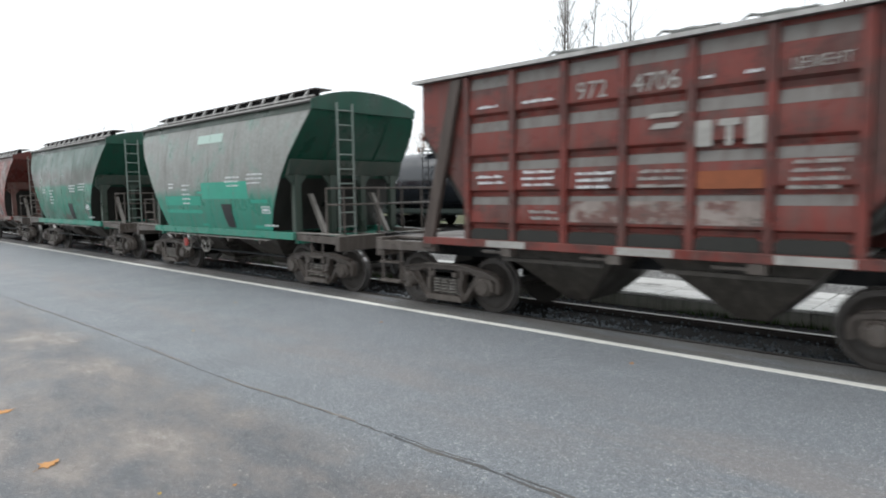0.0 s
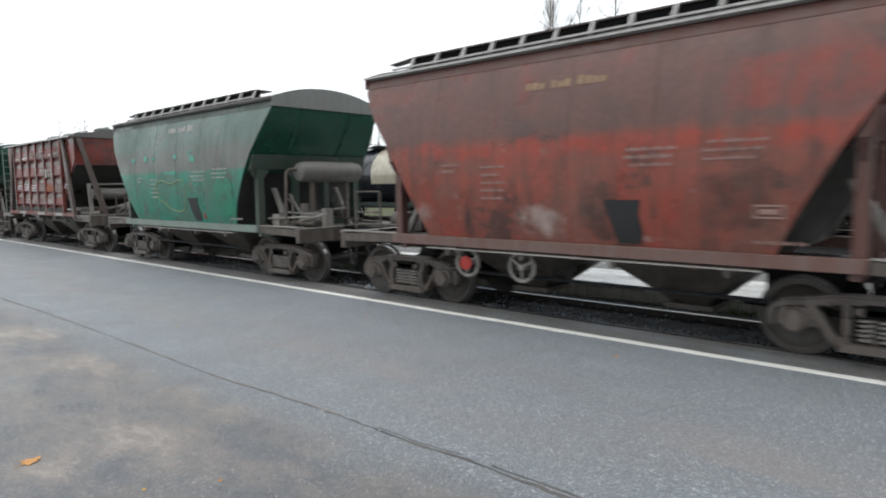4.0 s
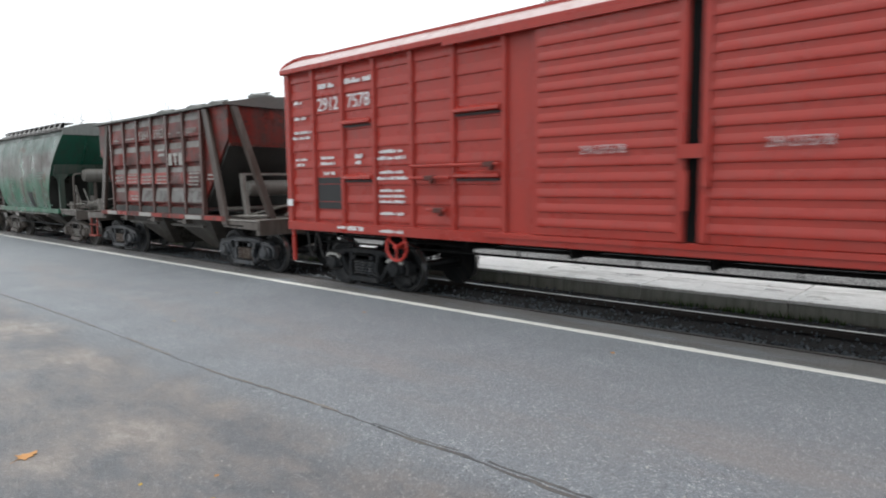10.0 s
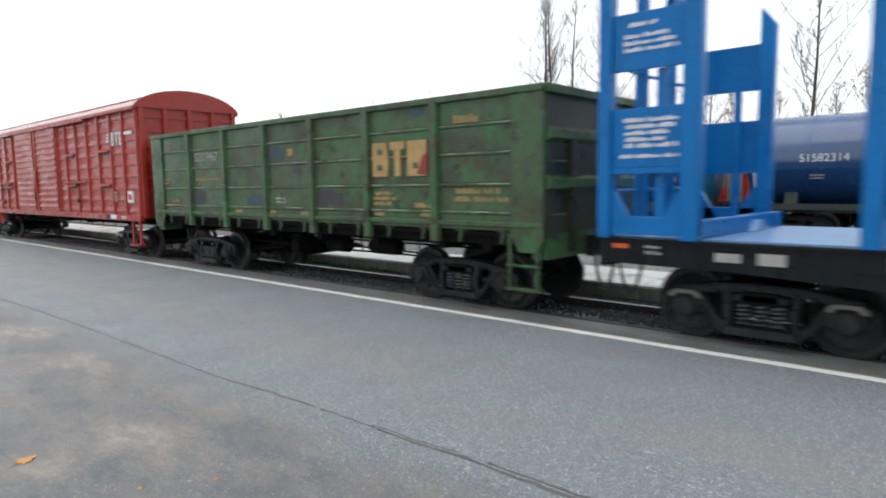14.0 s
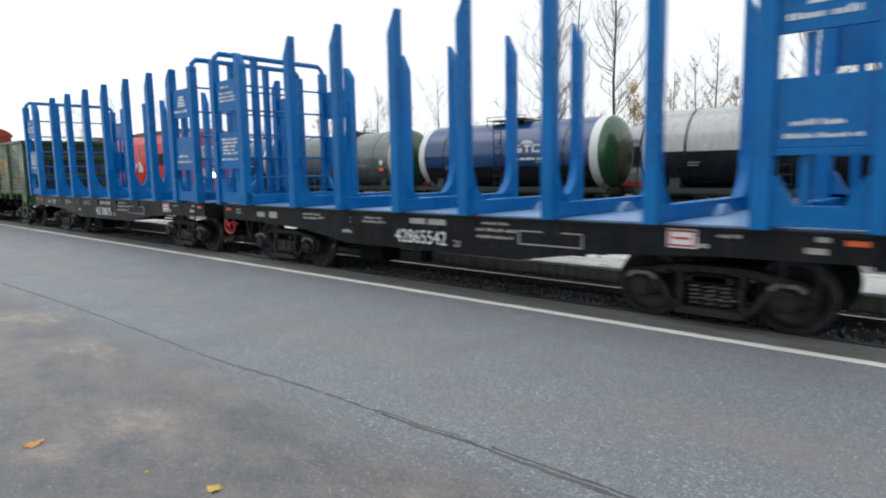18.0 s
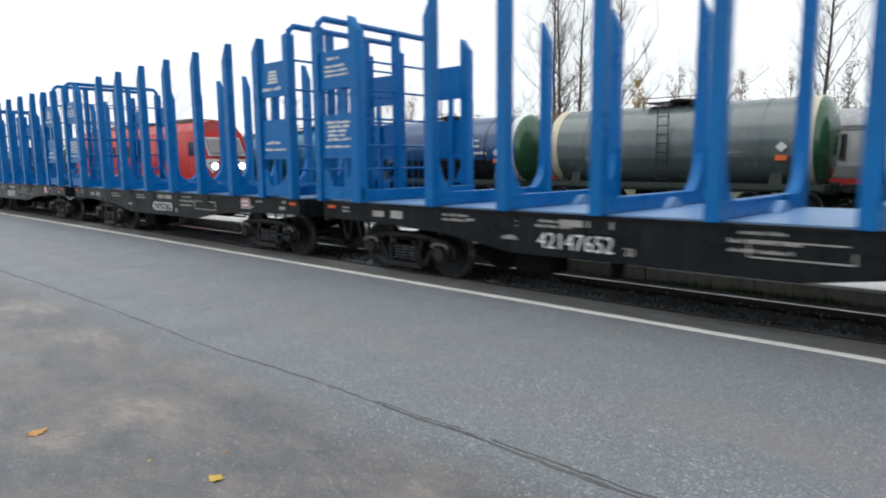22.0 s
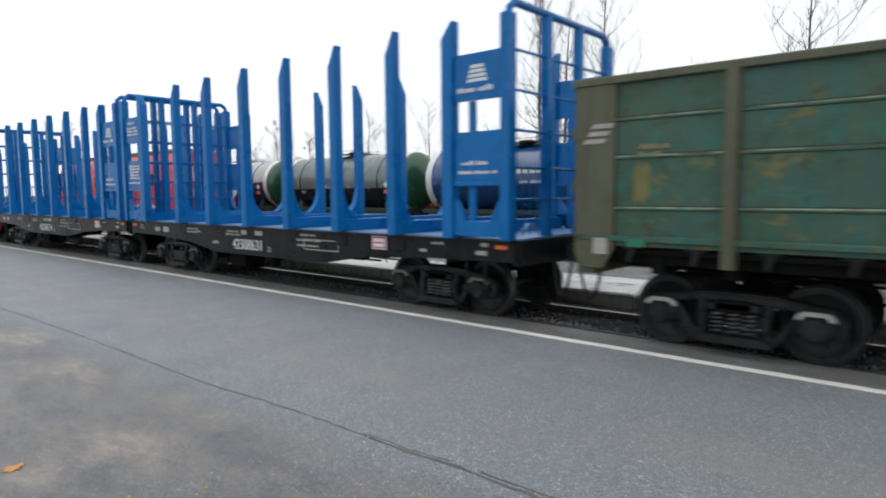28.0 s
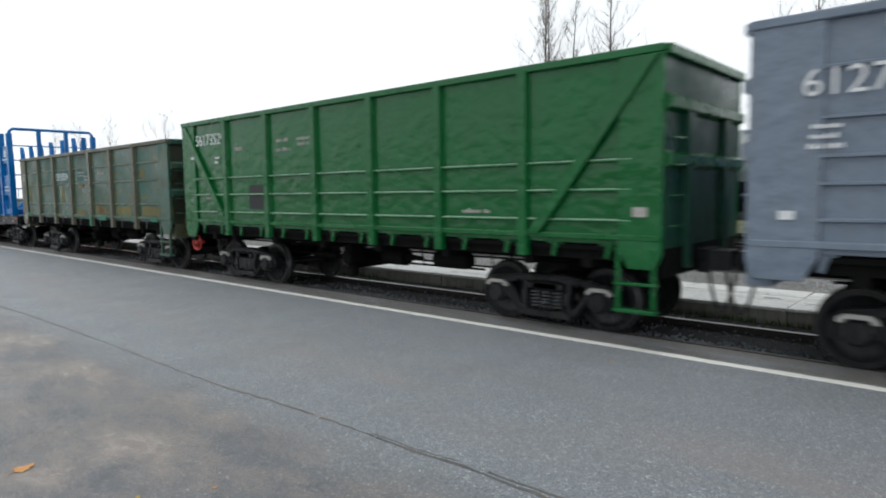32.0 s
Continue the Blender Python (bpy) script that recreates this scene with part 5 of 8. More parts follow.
# ---- ribbed hopper for cement ----

def ribbed_hopper(c, mat, number, label, side_marks):
    w = thing("cement_hopper_wagon", (c, TRACK, 0), label, "freight wagon", "wagons of the passing train")
    WAGONS.append((w, c, "freight"))

    def body(bm):
        for s in (-1, 1):
            prism(bm, [(-3.88, 3.97), (-3.88, 3.15), (-2.72, 1.70), (-2.72, 1.30), (2.72, 1.30), (2.72, 1.70), (3.92, 3.20), (3.92, 3.97)], "y", s * 1.46, s * 1.50)
        for d in (-1, 1):
            prism(bm, [(d * 3.9, 3.97), (d * 3.9, 3.02), (d * 3.85, 3.02), (d * 3.85, 3.97)], "y", -1.46, 1.46)
    parts("body_sheet", body, mat, w, "red-brown body sheet", key="ribbed_body")
    for d in (-1, 1):
        part("funnel_sheet", lambda bm: prism(bm, [(d * 3.89, 3.02), (d * 2.70, 1.50), (d * 2.63, 1.54), (d * 3.82, 3.04)], "y", -1.46, 1.46), SHADED_LOW, w, "slanted end sheet, its shade painted dark", key=("funnel_sheet", d))
        part("end_lip", lambda bm: box(bm, d * 3.92 - 0.03, d * 3.92 + 0.03, -1.48, 1.48, 3.00, 3.06), mat, w, key=("ribbed_end_lip", d))
    dark = mat is OXIDE_DARK
    posts = [-2.80 + i * 0.922 for i in range(7)]
    for x in posts:
        for s in (-1, 1):
            part("side_post", lambda bm: prism(bm, [(s * 1.50, 1.18), (s * 1.605, 1.18), (s * 1.60, 3.94), (s * 1.50, 3.94)], "x", -0.055, 0.055), POST_RUST if dark else mat, w, key=("ribbed_post", mat.name, s), m=pose(x, 0, 0), bevel=0.008)
    rows = (3.90, 3.20, 2.56, 2.01, 1.50)
    for a, b in zip(posts, posts[1:]):
        for i, z in enumerate(rows):
            low = rows[i + 1] if i < 4 else 1.32
            # a pressed panel that leans outwards to its lower edge and is undercut there
            h = z - low
            part("pressed_panel", lambda bm: prism(bm, [(-1.498, 0), (-1.515, -0.01), (-1.545, -0.30 * h), (-1.575, -0.76 * h), (-1.57, -0.82 * h), (-1.51, -0.88 * h), (-1.498, -h)], "x", -0.405, 0.405), mat, w, key=("pressed_panel", i), m=pose((a + b) / 2, 0, z))
            if i < 4 or dark:
                part("dust_layer", lambda bm: prism(bm, [(-1.518, -0.01), (-1.540, -0.22 * h), (-1.544, -0.26 * h), (-1.537, -0.26 * h), (-1.533, -0.22 * h), (-1.512, -0.01)], "x", -0.39, 0.39), LEDGE, w, "grey dust on the panel's upper slope", key=("dust_layer", i), m=pose((a + b) / 2, 0, z))
        part("drain_gap", lambda bm: prism(bm, [(-0.385, 1.318), (0.385, 1.318), (0.385, 1.44), (0.32, 1.49), (-0.32, 1.49), (-0.385, 1.44)], "y", -1.582, -1.50), SHADED_LOW, w, "opening above the sill, its shade drawn as a dark plate", key="drain_gap", m=pose((a + b) / 2, 0, 0))
    parts("side_sill", lambda bm: [box(bm, -3.80, 3.80, s * 1.545 - 0.07, s * 1.545 + 0.07, 1.19, 1.315) for s in (-1, 1)], mat, w, key="ribbed_sill", bevel=0.008)
    for x, k, wd in ((-2.95, 1, 0.35), (-2.2, 0, 0.35), (-0.6, 1, 0.4), (0.15, 0, 0.3), (1.32, 0, 0.42), (2.22, 1, 0.42), (3.25, 0, 0.42)) if dark else ((-2.0, 1, 0.38), (0.3, 1, 0.4), (2.3, 1, 0.4)):
        part("sill_mark", lambda bm: box(bm, -wd, wd, -1.622, -1.612, 1.20, 1.305), (LABEL_RED, PALE_MARK)[k], w, key=("sill_mark", wd), m=pose(x, 0, 0))
    for x in (-2.0, -0.15, 1.7):
        part("sill_bracket", lambda bm: (box(bm, -0.10, 0.10, -1.60, -1.40, 1.06, 1.19), box(bm, -0.55, -0.12, -1.52, -1.44, 1.09, 1.13)), GRIME, w, key="ribbed_sill_bracket", m=pose(x, 0, 0))

    def roof(bm):
        loft(bm, [[(x, -1.64, 3.96), (x, -1.64, 4.005), (x, -0.7, 4.20), (x, 0, 4.27), (x, 0.7, 4.20), (x, 1.64, 4.005), (x, 1.64, 3.96)] for x in (-3.97, 3.99)])
    part("roof", roof, ROOF_DULL, w, "low-pitched grey sheet roof", key="ribbed_roof")
    part("roof_edge", lambda bm: box(bm, -3.98, 4.0, -1.662, -1.635, 3.955, 4.01), ROOF_GREY if not dark else ROOF_END_GREY, w, "dusty roof edge", key="ribbed_roof_edge")
    for x in (-1.35, 0.55, 1.75, 3.75):
        part("hatch", lambda bm: (lathe(bm, [(0.30, 4.14), (0.33, 4.25), (0.33, 4.29), (0.16, 4.35), (0.03, 4.36)], "z", 16, (0, -0.35, 0)), tube(bm, [(-0.48, -0.35, 4.22), (-0.52, -0.35, 4.34), (-0.44, -0.35, 4.39), (-0.30, -0.35, 4.36), (0.40, -0.35, 4.34)], 0.022, 6)), ROOF_END_GREY, w, "round loading hatch", key="ribbed_hatch", m=pose(x - 0.15, 0, 0))
    for d in (-1, 1):
        for s in (-1, 1):
            part("corner_brace", lambda bm: prism(bm, [(d * 3.62, 1.12), (d * 3.88, 1.12), (d * 3.12, 3.93), (d * 2.90, 3.93)], "y", s * 1.51, s * 1.61), BRACE_GRIME, w, key=("corner_brace", d, s), bevel=0.01)
            if d > 0:
                part("end_brace", lambda bm: loft(bm, [[(d * 4.55, s * 0.84 - 0.08, 1.24), (d * 4.70, s * 0.84 - 0.08, 1.24), (d * 4.70, s * 0.84 + 0.08, 1.24), (d * 4.55, s * 0.84 + 0.08, 1.24)],
                                                       [(d * 3.91, s * 1.36 - 0.08, 3.93), (d * 4.03, s * 1.36 - 0.08, 3.93), (d * 4.03, s * 1.36 + 0.08, 3.93), (d * 3.91, s * 1.36 + 0.08, 3.93)]]), BRACE_GRIME, w, key=("end_brace", d, s))

    def frame_bm(bm):
        for d in (-1, 1):
            for s in (-1, 1):
                prism(bm, [(d * 3.6, 1.05), (d * 5.15, 1.02), (d * 5.15, 1.20), (d * 3.6, 1.22)], "y", s * 1.42, s * 1.56)
            box(bm, min(d * 5.02, d * 5.17), max(d * 5.02, d * 5.17), -1.54, 1.54, 0.90, 1.25)
            box(bm, min(d * 2.9, d * 5.1), max(d * 2.9, d * 5.1), -1.1, 1.1, 1.20, 1.25)
    parts("end_platform", frame_bm, GRIME, w, "dusty end platform beam", key="ribbed_frame", bevel=0.01)
    part("platform_ledge", lambda bm: box(bm, 3.65, 5.16, -1.57, -1.40, 1.222, 1.242), CONCRETE_DUST, w, "pale dust on the platform edge", key="ribbed_ledge")
    part("platform_ledge", lambda bm: box(bm, 5.0, 5.18, -1.54, 1.54, 1.252, 1.266), CONCRETE_DUST, w, "pale dust on the platform edge", key="ribbed_ledge_end")
    part("air_tank", lambda bm: lathe(bm, [(0.05, -0.80), (0.17, -0.75), (0.20, -0.62), (0.20, 0.62), (0.17, 0.75), (0.05, 0.80)], "y", 16, (3.75, -0.2, 1.98)), TANK_DUST, w, "dusty cylindrical air tank", key="ribbed_tank")
    parts("tank_rack", lambda bm: [prism(bm, [(3.60, 2.34), (3.72, 2.34), (3.92, 1.22), (3.78, 1.22)], "y", y - 0.05, y + 0.05) for y in (-1.02, 0.62)] + [box(bm, 3.60, 3.70, -1.05, 0.66, 2.30, 2.36), box(bm, 3.5, 3.6, -1.4, 1.3, 1.46, 1.52)], DUSTY_STRUT, w, "dusty rack bar of the air tank", key="ribbed_rack")
    parts("air_pipe", lambda bm: (tube(bm, [(3.5, -1.0, 1.30), (4.0, -0.9, 1.36), (4.4, -0.5, 1.50), (4.7, 0.0, 1.66), (4.9, 0.4, 1.70)], 0.028, 6), tube(bm, [(3.5, 0.4, 1.45), (5.1, 0.5, 1.40)], 0.04, 6), lathe(bm, [(0.05, 4.45), (0.18, 4.5), (0.20, 4.85), (0.05, 5.05)], "x", 12, (0, -0.05, 1.50)), prism(bm, [(4.55, 1.27), (5.0, 1.46), (5.0, 1.54), (4.55, 1.34)], "y", -0.42, -0.30), tube(bm, [(3.6, -1.3, 1.30), (4.9, -1.15, 1.34)], 0.03, 6)), DUSTY_STRUT, w, "air pipe or valve", key="ribbed_pipe")
    for x in (4.0, 4.35):
        part("beam_slot", lambda bm: box(bm, -0.14, 0.14, -1.566, -1.55, 1.085, 1.12), DARK, w, key="beam_slot", m=pose(x, 0, 0))
    parts("step_iron", lambda bm: (tube(bm, [(-5.0, -1.5, 1.2), (-5.0, -1.52, 0.45), (-4.5, -1.52, 0.45), (-4.5, -1.5, 1.2)], 0.028, 5), box(bm, -5.02, -4.48, -1.6, -1.42, 0.42, 0.46), box(bm, -5.02, -4.48, -1.58, -1.44, 0.78, 0.81)), DULL_RED if dark else GRIME, w, "hanging step iron")

    def bunkers(bm):
        for x in (-1.35, 1.35):
            loft(bm, [[(x - 0.2, -0.5, 0.30), (x + 0.2, -0.5, 0.30), (x + 0.2, 0.5, 0.30), (x - 0.2, 0.5, 0.30)],
                      [(x - 1.15, -1.32, 1.20), (x + 1.15, -1.32, 1.20), (x + 1.15, 1.32, 1.20), (x - 1.15, 1.32, 1.20)]])
            box(bm, x - 0.9, x + 0.9, -1.36, -1.28, 0.96, 1.02)
    parts("discharge_bunker", bunkers, BUNKER, w, "steep discharge funnel", key="ribbed_bunkers")
    part("centre_sill", lambda bm: box(bm, -5.1, 5.1, -0.24, 0.24, 0.84, 1.16), GRIME_DARK, w, key="hopper_centre2")
    for k, digits in enumerate(number.split()):
        writing("number_lettering", digits, 0.34, PALE_MARK, w, -0.50 + k * 0.93, -1.581, 3.46, 0.95)
    part("name_mark", lambda bm: [prism(bm, q, "y", -1.584, -1.574) for q in (
        [(0.95, 2.60), (1.15, 2.60), (1.15, 2.92), (0.95, 2.92)], [(1.22, 2.84), (1.48, 2.84), (1.48, 2.92), (1.22, 2.92)], [(1.31, 2.60), (1.39, 2.60), (1.39, 2.84), (1.31, 2.84)],
        [(1.54, 2.60), (1.76, 2.60), (1.76, 2.92), (1.54, 2.92)])], PALE_MARK, w, "pale blocky maker's mark")
    part("logo_mark", lambda bm: [prism(bm, q, "y", -1.584, -1.574) for q in ([(0.35, 2.86), (0.70, 2.86), (0.76, 2.93), (0.42, 2.93)], [(0.30, 3.0), (0.70, 3.0), (0.76, 3.06), (0.38, 3.06)])], PALE_MARK, w, "pale slanted logo bars")
    for x, z, wd, n, k in side_marks:
        bars("stencil_lettering", lines(x, z, wd, n, 0.05, 0.095, n + 3), (PALE_MARK, WHITE_MARK)[k], w, -1.58, "small unreadable stencilled lines")
    gear(w, 7.55, 5.15, GRIME_COOL if mat is OXIDE_DARK else GRIME, "freight")
    return w


MARKS = [(-2.55, 3.4, 0.4, 1, 1), (-1.7, 3.4, 0.6, 1, 1), (1.0, 3.42, 0.15, 1, 1), (1.5, 3.42, 0.2, 1, 1), (2.0, 3.45, 0.65, 1, 1), (-2.6, 2.3, 0.6, 2, 1), (-1.7, 2.35, 0.65, 3, 1), (-0.75, 2.3, 0.6, 3, 1),
         (0.2, 2.3, 0.65, 3, 0), (2.0, 2.35, 0.65, 4, 0), (-1.6, 1.75, 0.6, 2, 0), (3.0, 2.3, 0.3, 2, 1)]
SCRAPED = paint("scraped_pale_paint", (0.24, 0.20, 0.18), soil=0.6, rough=0.8, dirt=(0.10, 0.06, 0.05), faded=(0.30, 0.27, 0.25), blots=(((0.13, 0.045, 0.036), 2.6, 0.47, 0.56), ((0.07, 0.06, 0.055), 3.4, 0.55, 0.62)))
SCRAPED_DARK = paint("scraped_grey_paint", (0.15, 0.145, 0.138), soil=0.7, rough=0.8, dirt=(0.06, 0.05, 0.045), faded=(0.20, 0.20, 0.195), blots=(((0.06, 0.04, 0.036), 2.4, 0.50, 0.58),))
R1 = ribbed_hopper(-4.05, OXIDE, "972 4706", "red-brown ribbed cement hopper wagon with slanted ends", [q for q in MARKS if q[:2] != (2.0, 3.45)])
writing("cargo_lettering", "ЦЕМЕНТ", 0.17, PALE_MARK, R1, 2.3, -1.582, 3.45, 0.85)
R3 = ribbed_hopper(42.27, OXIDE_DARK, "9364 3963", "dark red ribbed cement hopper wagon with slanted ends", [(x, z, wd, n, 0) for x, z, wd, n, k in MARKS if (x, z) != (2.0, 3.45)])
writing("cargo_lettering", "ЦЕМЕНТ", 0.17, PALE_MARK, R3, 2.3, -1.582, 3.45, 0.85)
part("repair_patch", lambda bm: prism(bm, [(-1.562, 2.30), (-1.582, 2.08), (-1.576, 2.08), (-1.556, 2.30)], "x", 0.98, 1.78), plain("rust_orange", (0.25, 0.075, 0.03), 0.8), R1, "orange rusty panel")
parts("scraped_patch", lambda bm: [prism(bm, [(-1.54, 1.93), (-1.583, 1.63), (-1.577, 1.63), (-1.534, 1.93)], "x", a, a + 0.78) for a in (-0.86, 0.06, 0.99)], SCRAPED, R1, "pale scraped panel")
parts("scraped_patch", lambda bm: [prism(bm, [(-1.54, 1.93), (-1.583, 1.63), (-1.577, 1.63), (-1.534, 1.93)], "x", a, a + 0.78) for a in (-0.86, 0.06, 0.99, 1.91)], SCRAPED_DARK, R3, "grey scraped lower panel")
parts("red_label", lambda bm: [prism(bm, [(-1.556, z + 0.30), (-1.584, z), (-1.577, z), (-1.549, z + 0.30)], "x", a, a + 0.76) for a, z in ((-1.79, 2.12), (-0.86, 2.12), (0.06, 2.12), (-1.79, 1.62))], LABEL_RED, R3, "bright red label panel")


# ---- covered goods wagon ----
PINK_MARK = plain("pink_stencil", (0.50, 0.38, 0.38), 0.6)


def goods_wagon(c):
    w = thing("covered_goods_wagon", (c, TRACK, 0), "bright red covered goods wagon with closed sliding doors", "freight wagon", "wagons of the passing train")
    WAGONS.append((w, c, "freight"))
    H = 8.72
    part("body", lambda bm: box(bm, -H, H, -1.52, 1.52, 1.20, 4.40), BOX_RED, w)

    def roof(bm):
        n, rings = 14, []
        for x in (-H - 0.06, H + 0.06):
            rings.append([(x, -1.66 * math.cos(math.pi * i / n), 4.42 + 0.50 * math.sin(math.pi * i / n) ** 1.7) for i in range(n + 1)])
        loft(bm, rings)
    part("roof", roof, ROOF_PINK, w, "pale arched sheet roof")
    for y in (-1.22, -0.75):
        z = 4.43 + 0.50 * (1 - (y / 1.66) ** 2) ** 0.85
        part("roof_strip", lambda bm: box(bm, -H, H, y - 0.03, y + 0.03, z - 0.05, z + 0.025), BOX_RED, w, "red strip along the roof")
    n = 14
    for d in (-1, 1):
        part("roof_end", lambda bm: prism(bm, [(-1.64 * math.cos(math.pi * i / n), 4.39 + 0.58 * math.sin(math.pi * i / n) ** 1.2) for i in range(n + 1)], "x", d * (H + 0.02), d * (H + 0.09)), BOX_RED, w, "arched red gable")
    for s in (-1, 1):
        part("eave_rail", lambda bm: box(bm, -H - 0.05, H + 0.05, s * 1.60 - 0.06, s * 1.60 + 0.06, 4.33, 4.43), BOX_RED, w, bevel=0.01)
        part("side_sill", lambda bm: box(bm, -H, H, s * 1.55 - 0.06, s * 1.55 + 0.06, 1.12, 1.30), BOX_RED, w, bevel=0.01)
    posts = [-8.62, -7.8, -6.9, -6.0, -5.04, -4.09, -3.06, 2.15, 2.95, 3.91, 4.88, 5.85, 6.80, 7.70, 8.64]
    for x in posts:
        for s in (-1, 1):
            part("side_post", lambda bm: prism(bm, [(-0.06, s * 1.52), (-0.04, s * 1.585), (0.04, s * 1.585), (0.06, s * 1.52)], "z", 1.25, 4.34), BOX_RED, w, key=("box_post", s), m=pose(x, 0, 0))
    spans = [(a, b) for a, b in zip(posts, posts[1:]) if b - a < 1.5]
    for i, (a, b) in enumerate(spans):
        for z in (1.38, 1.72, 2.07, 2.42, 2.77, 3.13, 3.48, 3.82, 4.16):
            part("side_rib", lambda bm: prism(bm, [(-1.52, -0.03), (-1.541, -0.022), (-1.546, 0.0), (-1.536, 0.06), (-1.52, 0.14)], "x", -(b - a) / 2 + 0.07, (b - a) / 2 - 0.07), BOX_RED, w, key=("box_rib", round(b - a, 2)), m=pose((a + b) / 2, 0, z))
    for a, b in ((-6.9, -6.0), (-4.09, -3.06), (2.95, 3.91), (5.85, 6.8)):
        for z in (2.14, 3.18):
            part("hatch_rail", lambda bm: prism(bm, [(-1.52, z), (-1.64, z + 0.02), (-1.64, z + 0.07), (-1.52, z + 0.13)], "x", a + 0.06, b - 0.06), BOX_RED, w, bevel=0.006)
            # The rail's shadow is drawn as a thin dark strip.
            part("hatch_gap", lambda bm: box(bm, a + 0.07, b - 0.07, -1.58, -1.515, z - 0.035, z - 0.004), DARK_PATCH, w, "dark strip drawn for the shadow under the hatch rail")
    for k, (a, b) in enumerate(((-2.48, -0.24), (-0.08, 2.10))):
        door = part("door", lambda bm: box(bm, a, b, -1.62, -1.525, 1.30, 4.28), BOX_RED, w, "ribbed steel sliding door", bevel=0.008)
        for i in range(13):
            z = 1.45 + i * 0.215
            part("door_rib", lambda bm: prism(bm, [(-1.62, -0.03), (-1.641, -0.022), (-1.647, 0.0), (-1.636, 0.05), (-1.62, 0.10)], "x", a + 0.08, b - 0.08), BOX_RED, door, key=("door_rib", k), m=pose(0, 0, z))
        part("door_bar", lambda bm: box(bm, (b - 0.12, a + 0.02)[k], (b - 0.02, a + 0.12)[k], -1.66, -1.60, 1.32, 4.26), BOX_RED, door)
        writing("door_lettering", "29127578", 0.17, PINK_MARK, w, (a + b) / 2, -1.668, 2.50, 1.0)
    part("door_gap", lambda bm: box(bm, -0.235, -0.085, -1.605, -1.53, 1.31, 4.27), DARK, w)
    part("door_lock", lambda bm: (box(bm, -0.32, 0.02, -1.72, -1.64, 2.35, 2.52), box(bm, -0.04, 0.06, -1.70, -1.63, 2.0, 2.8), box(bm, -0.3, -0.2, -1.70, -1.64, 1.7, 2.2)), BOX_RED, w, "door lock and lever")
    parts("door_rail", lambda bm: (box(bm, -4.2, 5.0, -1.69, -1.61, 4.27, 4.35), box(bm, -3.4, 3.9, -1.64, -1.58, 1.22, 1.29)), BOX_RED, w, "long sliding-door rails")
    for d in (-1, 1):
        for y in (-1.45, -0.75, 0.0, 0.75, 1.45):
            part("end_post", lambda bm: box(bm, d * (H + 0.055) - 0.055, d * (H + 0.055) + 0.055, y - 0.06, y + 0.06, 1.2, 4.38), BOX_RED, w, key=("box_end_post", d, y))
        for z in (1.5, 1.95, 2.4, 2.85, 3.3, 3.75, 4.15):
            part("end_rib", lambda bm: box(bm, d * (H + 0.02) - 0.02, d * (H + 0.02) + 0.02, -1.4, 1.4, z - 0.05, z + 0.05), BOX_RED, w, key=("box_end_rib", d, z))
    part("vent_hatch", lambda bm: box(bm, -7.72, -6.98, -1.545, -1.515, 1.58, 2.20), DARK_PATCH, w, "dark patch near the sill")
    part("plate", lambda bm: box(bm, -8.70, -8.52, -1.612, -1.60, 1.62, 1.76), WHITE_MARK, w, "small white plate")
    part("plate", lambda bm: box(bm, 7.86, 8.22, -1.575, -1.515, 1.66, 2.00), WHITE_MARK, w, "square white plate")
    part("plate_mark", lambda bm: box(bm, 7.93, 8.15, -1.580, -1.574, 1.75, 1.91), RED_MARK, w)
    writing("number_lettering", "2912", 0.36, WHITE_MARK, w, -7.32, -1.56, 3.62, 0.9)
    writing("number_lettering", "7578", 0.36, WHITE_MARK, w, -6.42, -1.56, 3.62, 0.9)
    for q in (lines(-7.65, 3.94, 0.6, 1, 0.1), lines(-6.8, 3.96, 0.75, 1, 0.1)):
        bars("stencil_lettering", q, WHITE_MARK, w, -1.556)
    for q in (lines(-8.45, 3.7, 0.3, 1, 0.08), lines(-8.45, 3.38, 0.4, 1, 0.08), lines(-8.5, 3.1, 0.6, 2, 0.06), lines(-8.45, 2.55, 0.4, 2, 0.06)):
        bars("stencil_lettering", q, WHITE_MARK, w, -1.556)
    for q in (lines(-7.6, 2.56, 0.5, 2, 0.06), lines(-7.55, 2.25, 0.45, 1, 0.08), lines(-6.55, 2.55, 0.22, 2, 0.09)):
        bars("stencil_lettering", q, WHITE_MARK, w, -1.556)
    for q in (lines(-5.93, 2.62, 0.8, 2, 0.07, 0.12), lines(-5.93, 2.25, 0.8, 2, 0.06), lines(-5.93, 1.92, 0.8, 3, 0.055, 0.1), lines(-5.93, 1.5, 0.8, 1, 0.06)):
        bars("stencil_lettering", q, WHITE_MARK, w, -1.556)
    for q in (lines(-7.1, 1.2, 0.3, 1, 0.06), lines(-6.75, 1.18, 0.5, 1, 0.09), lines(-5.9, 1.18, 0.8, 1, 0.06), [(6.62, 1.16, 0.42, 0.12)], lines(7.4, 1.18, 0.4, 1, 0.08)):
        bars("stencil_lettering", q, WHITE_MARK, w, -1.612)
    writing("number_lettering", "29127578", 0.17, PINK_MARK, w, 5.32, -1.616, 1.21, 1.0)
    part("grid_mark", lambda bm: [box(bm, x, x + a, -1.572, -1.560, z, z + h) for x, z, a, h in ((6.87, 1.70, 0.22, 0.02), (6.87, 1.83, 0.22, 0.02), (6.87, 1.97, 0.22, 0.02), (6.87, 1.70, 0.02, 0.28), (6.97, 1.70, 0.02, 0.28), (7.07, 1.70, 0.02, 0.28))], PINK_MARK, w, "pale grid stencil")
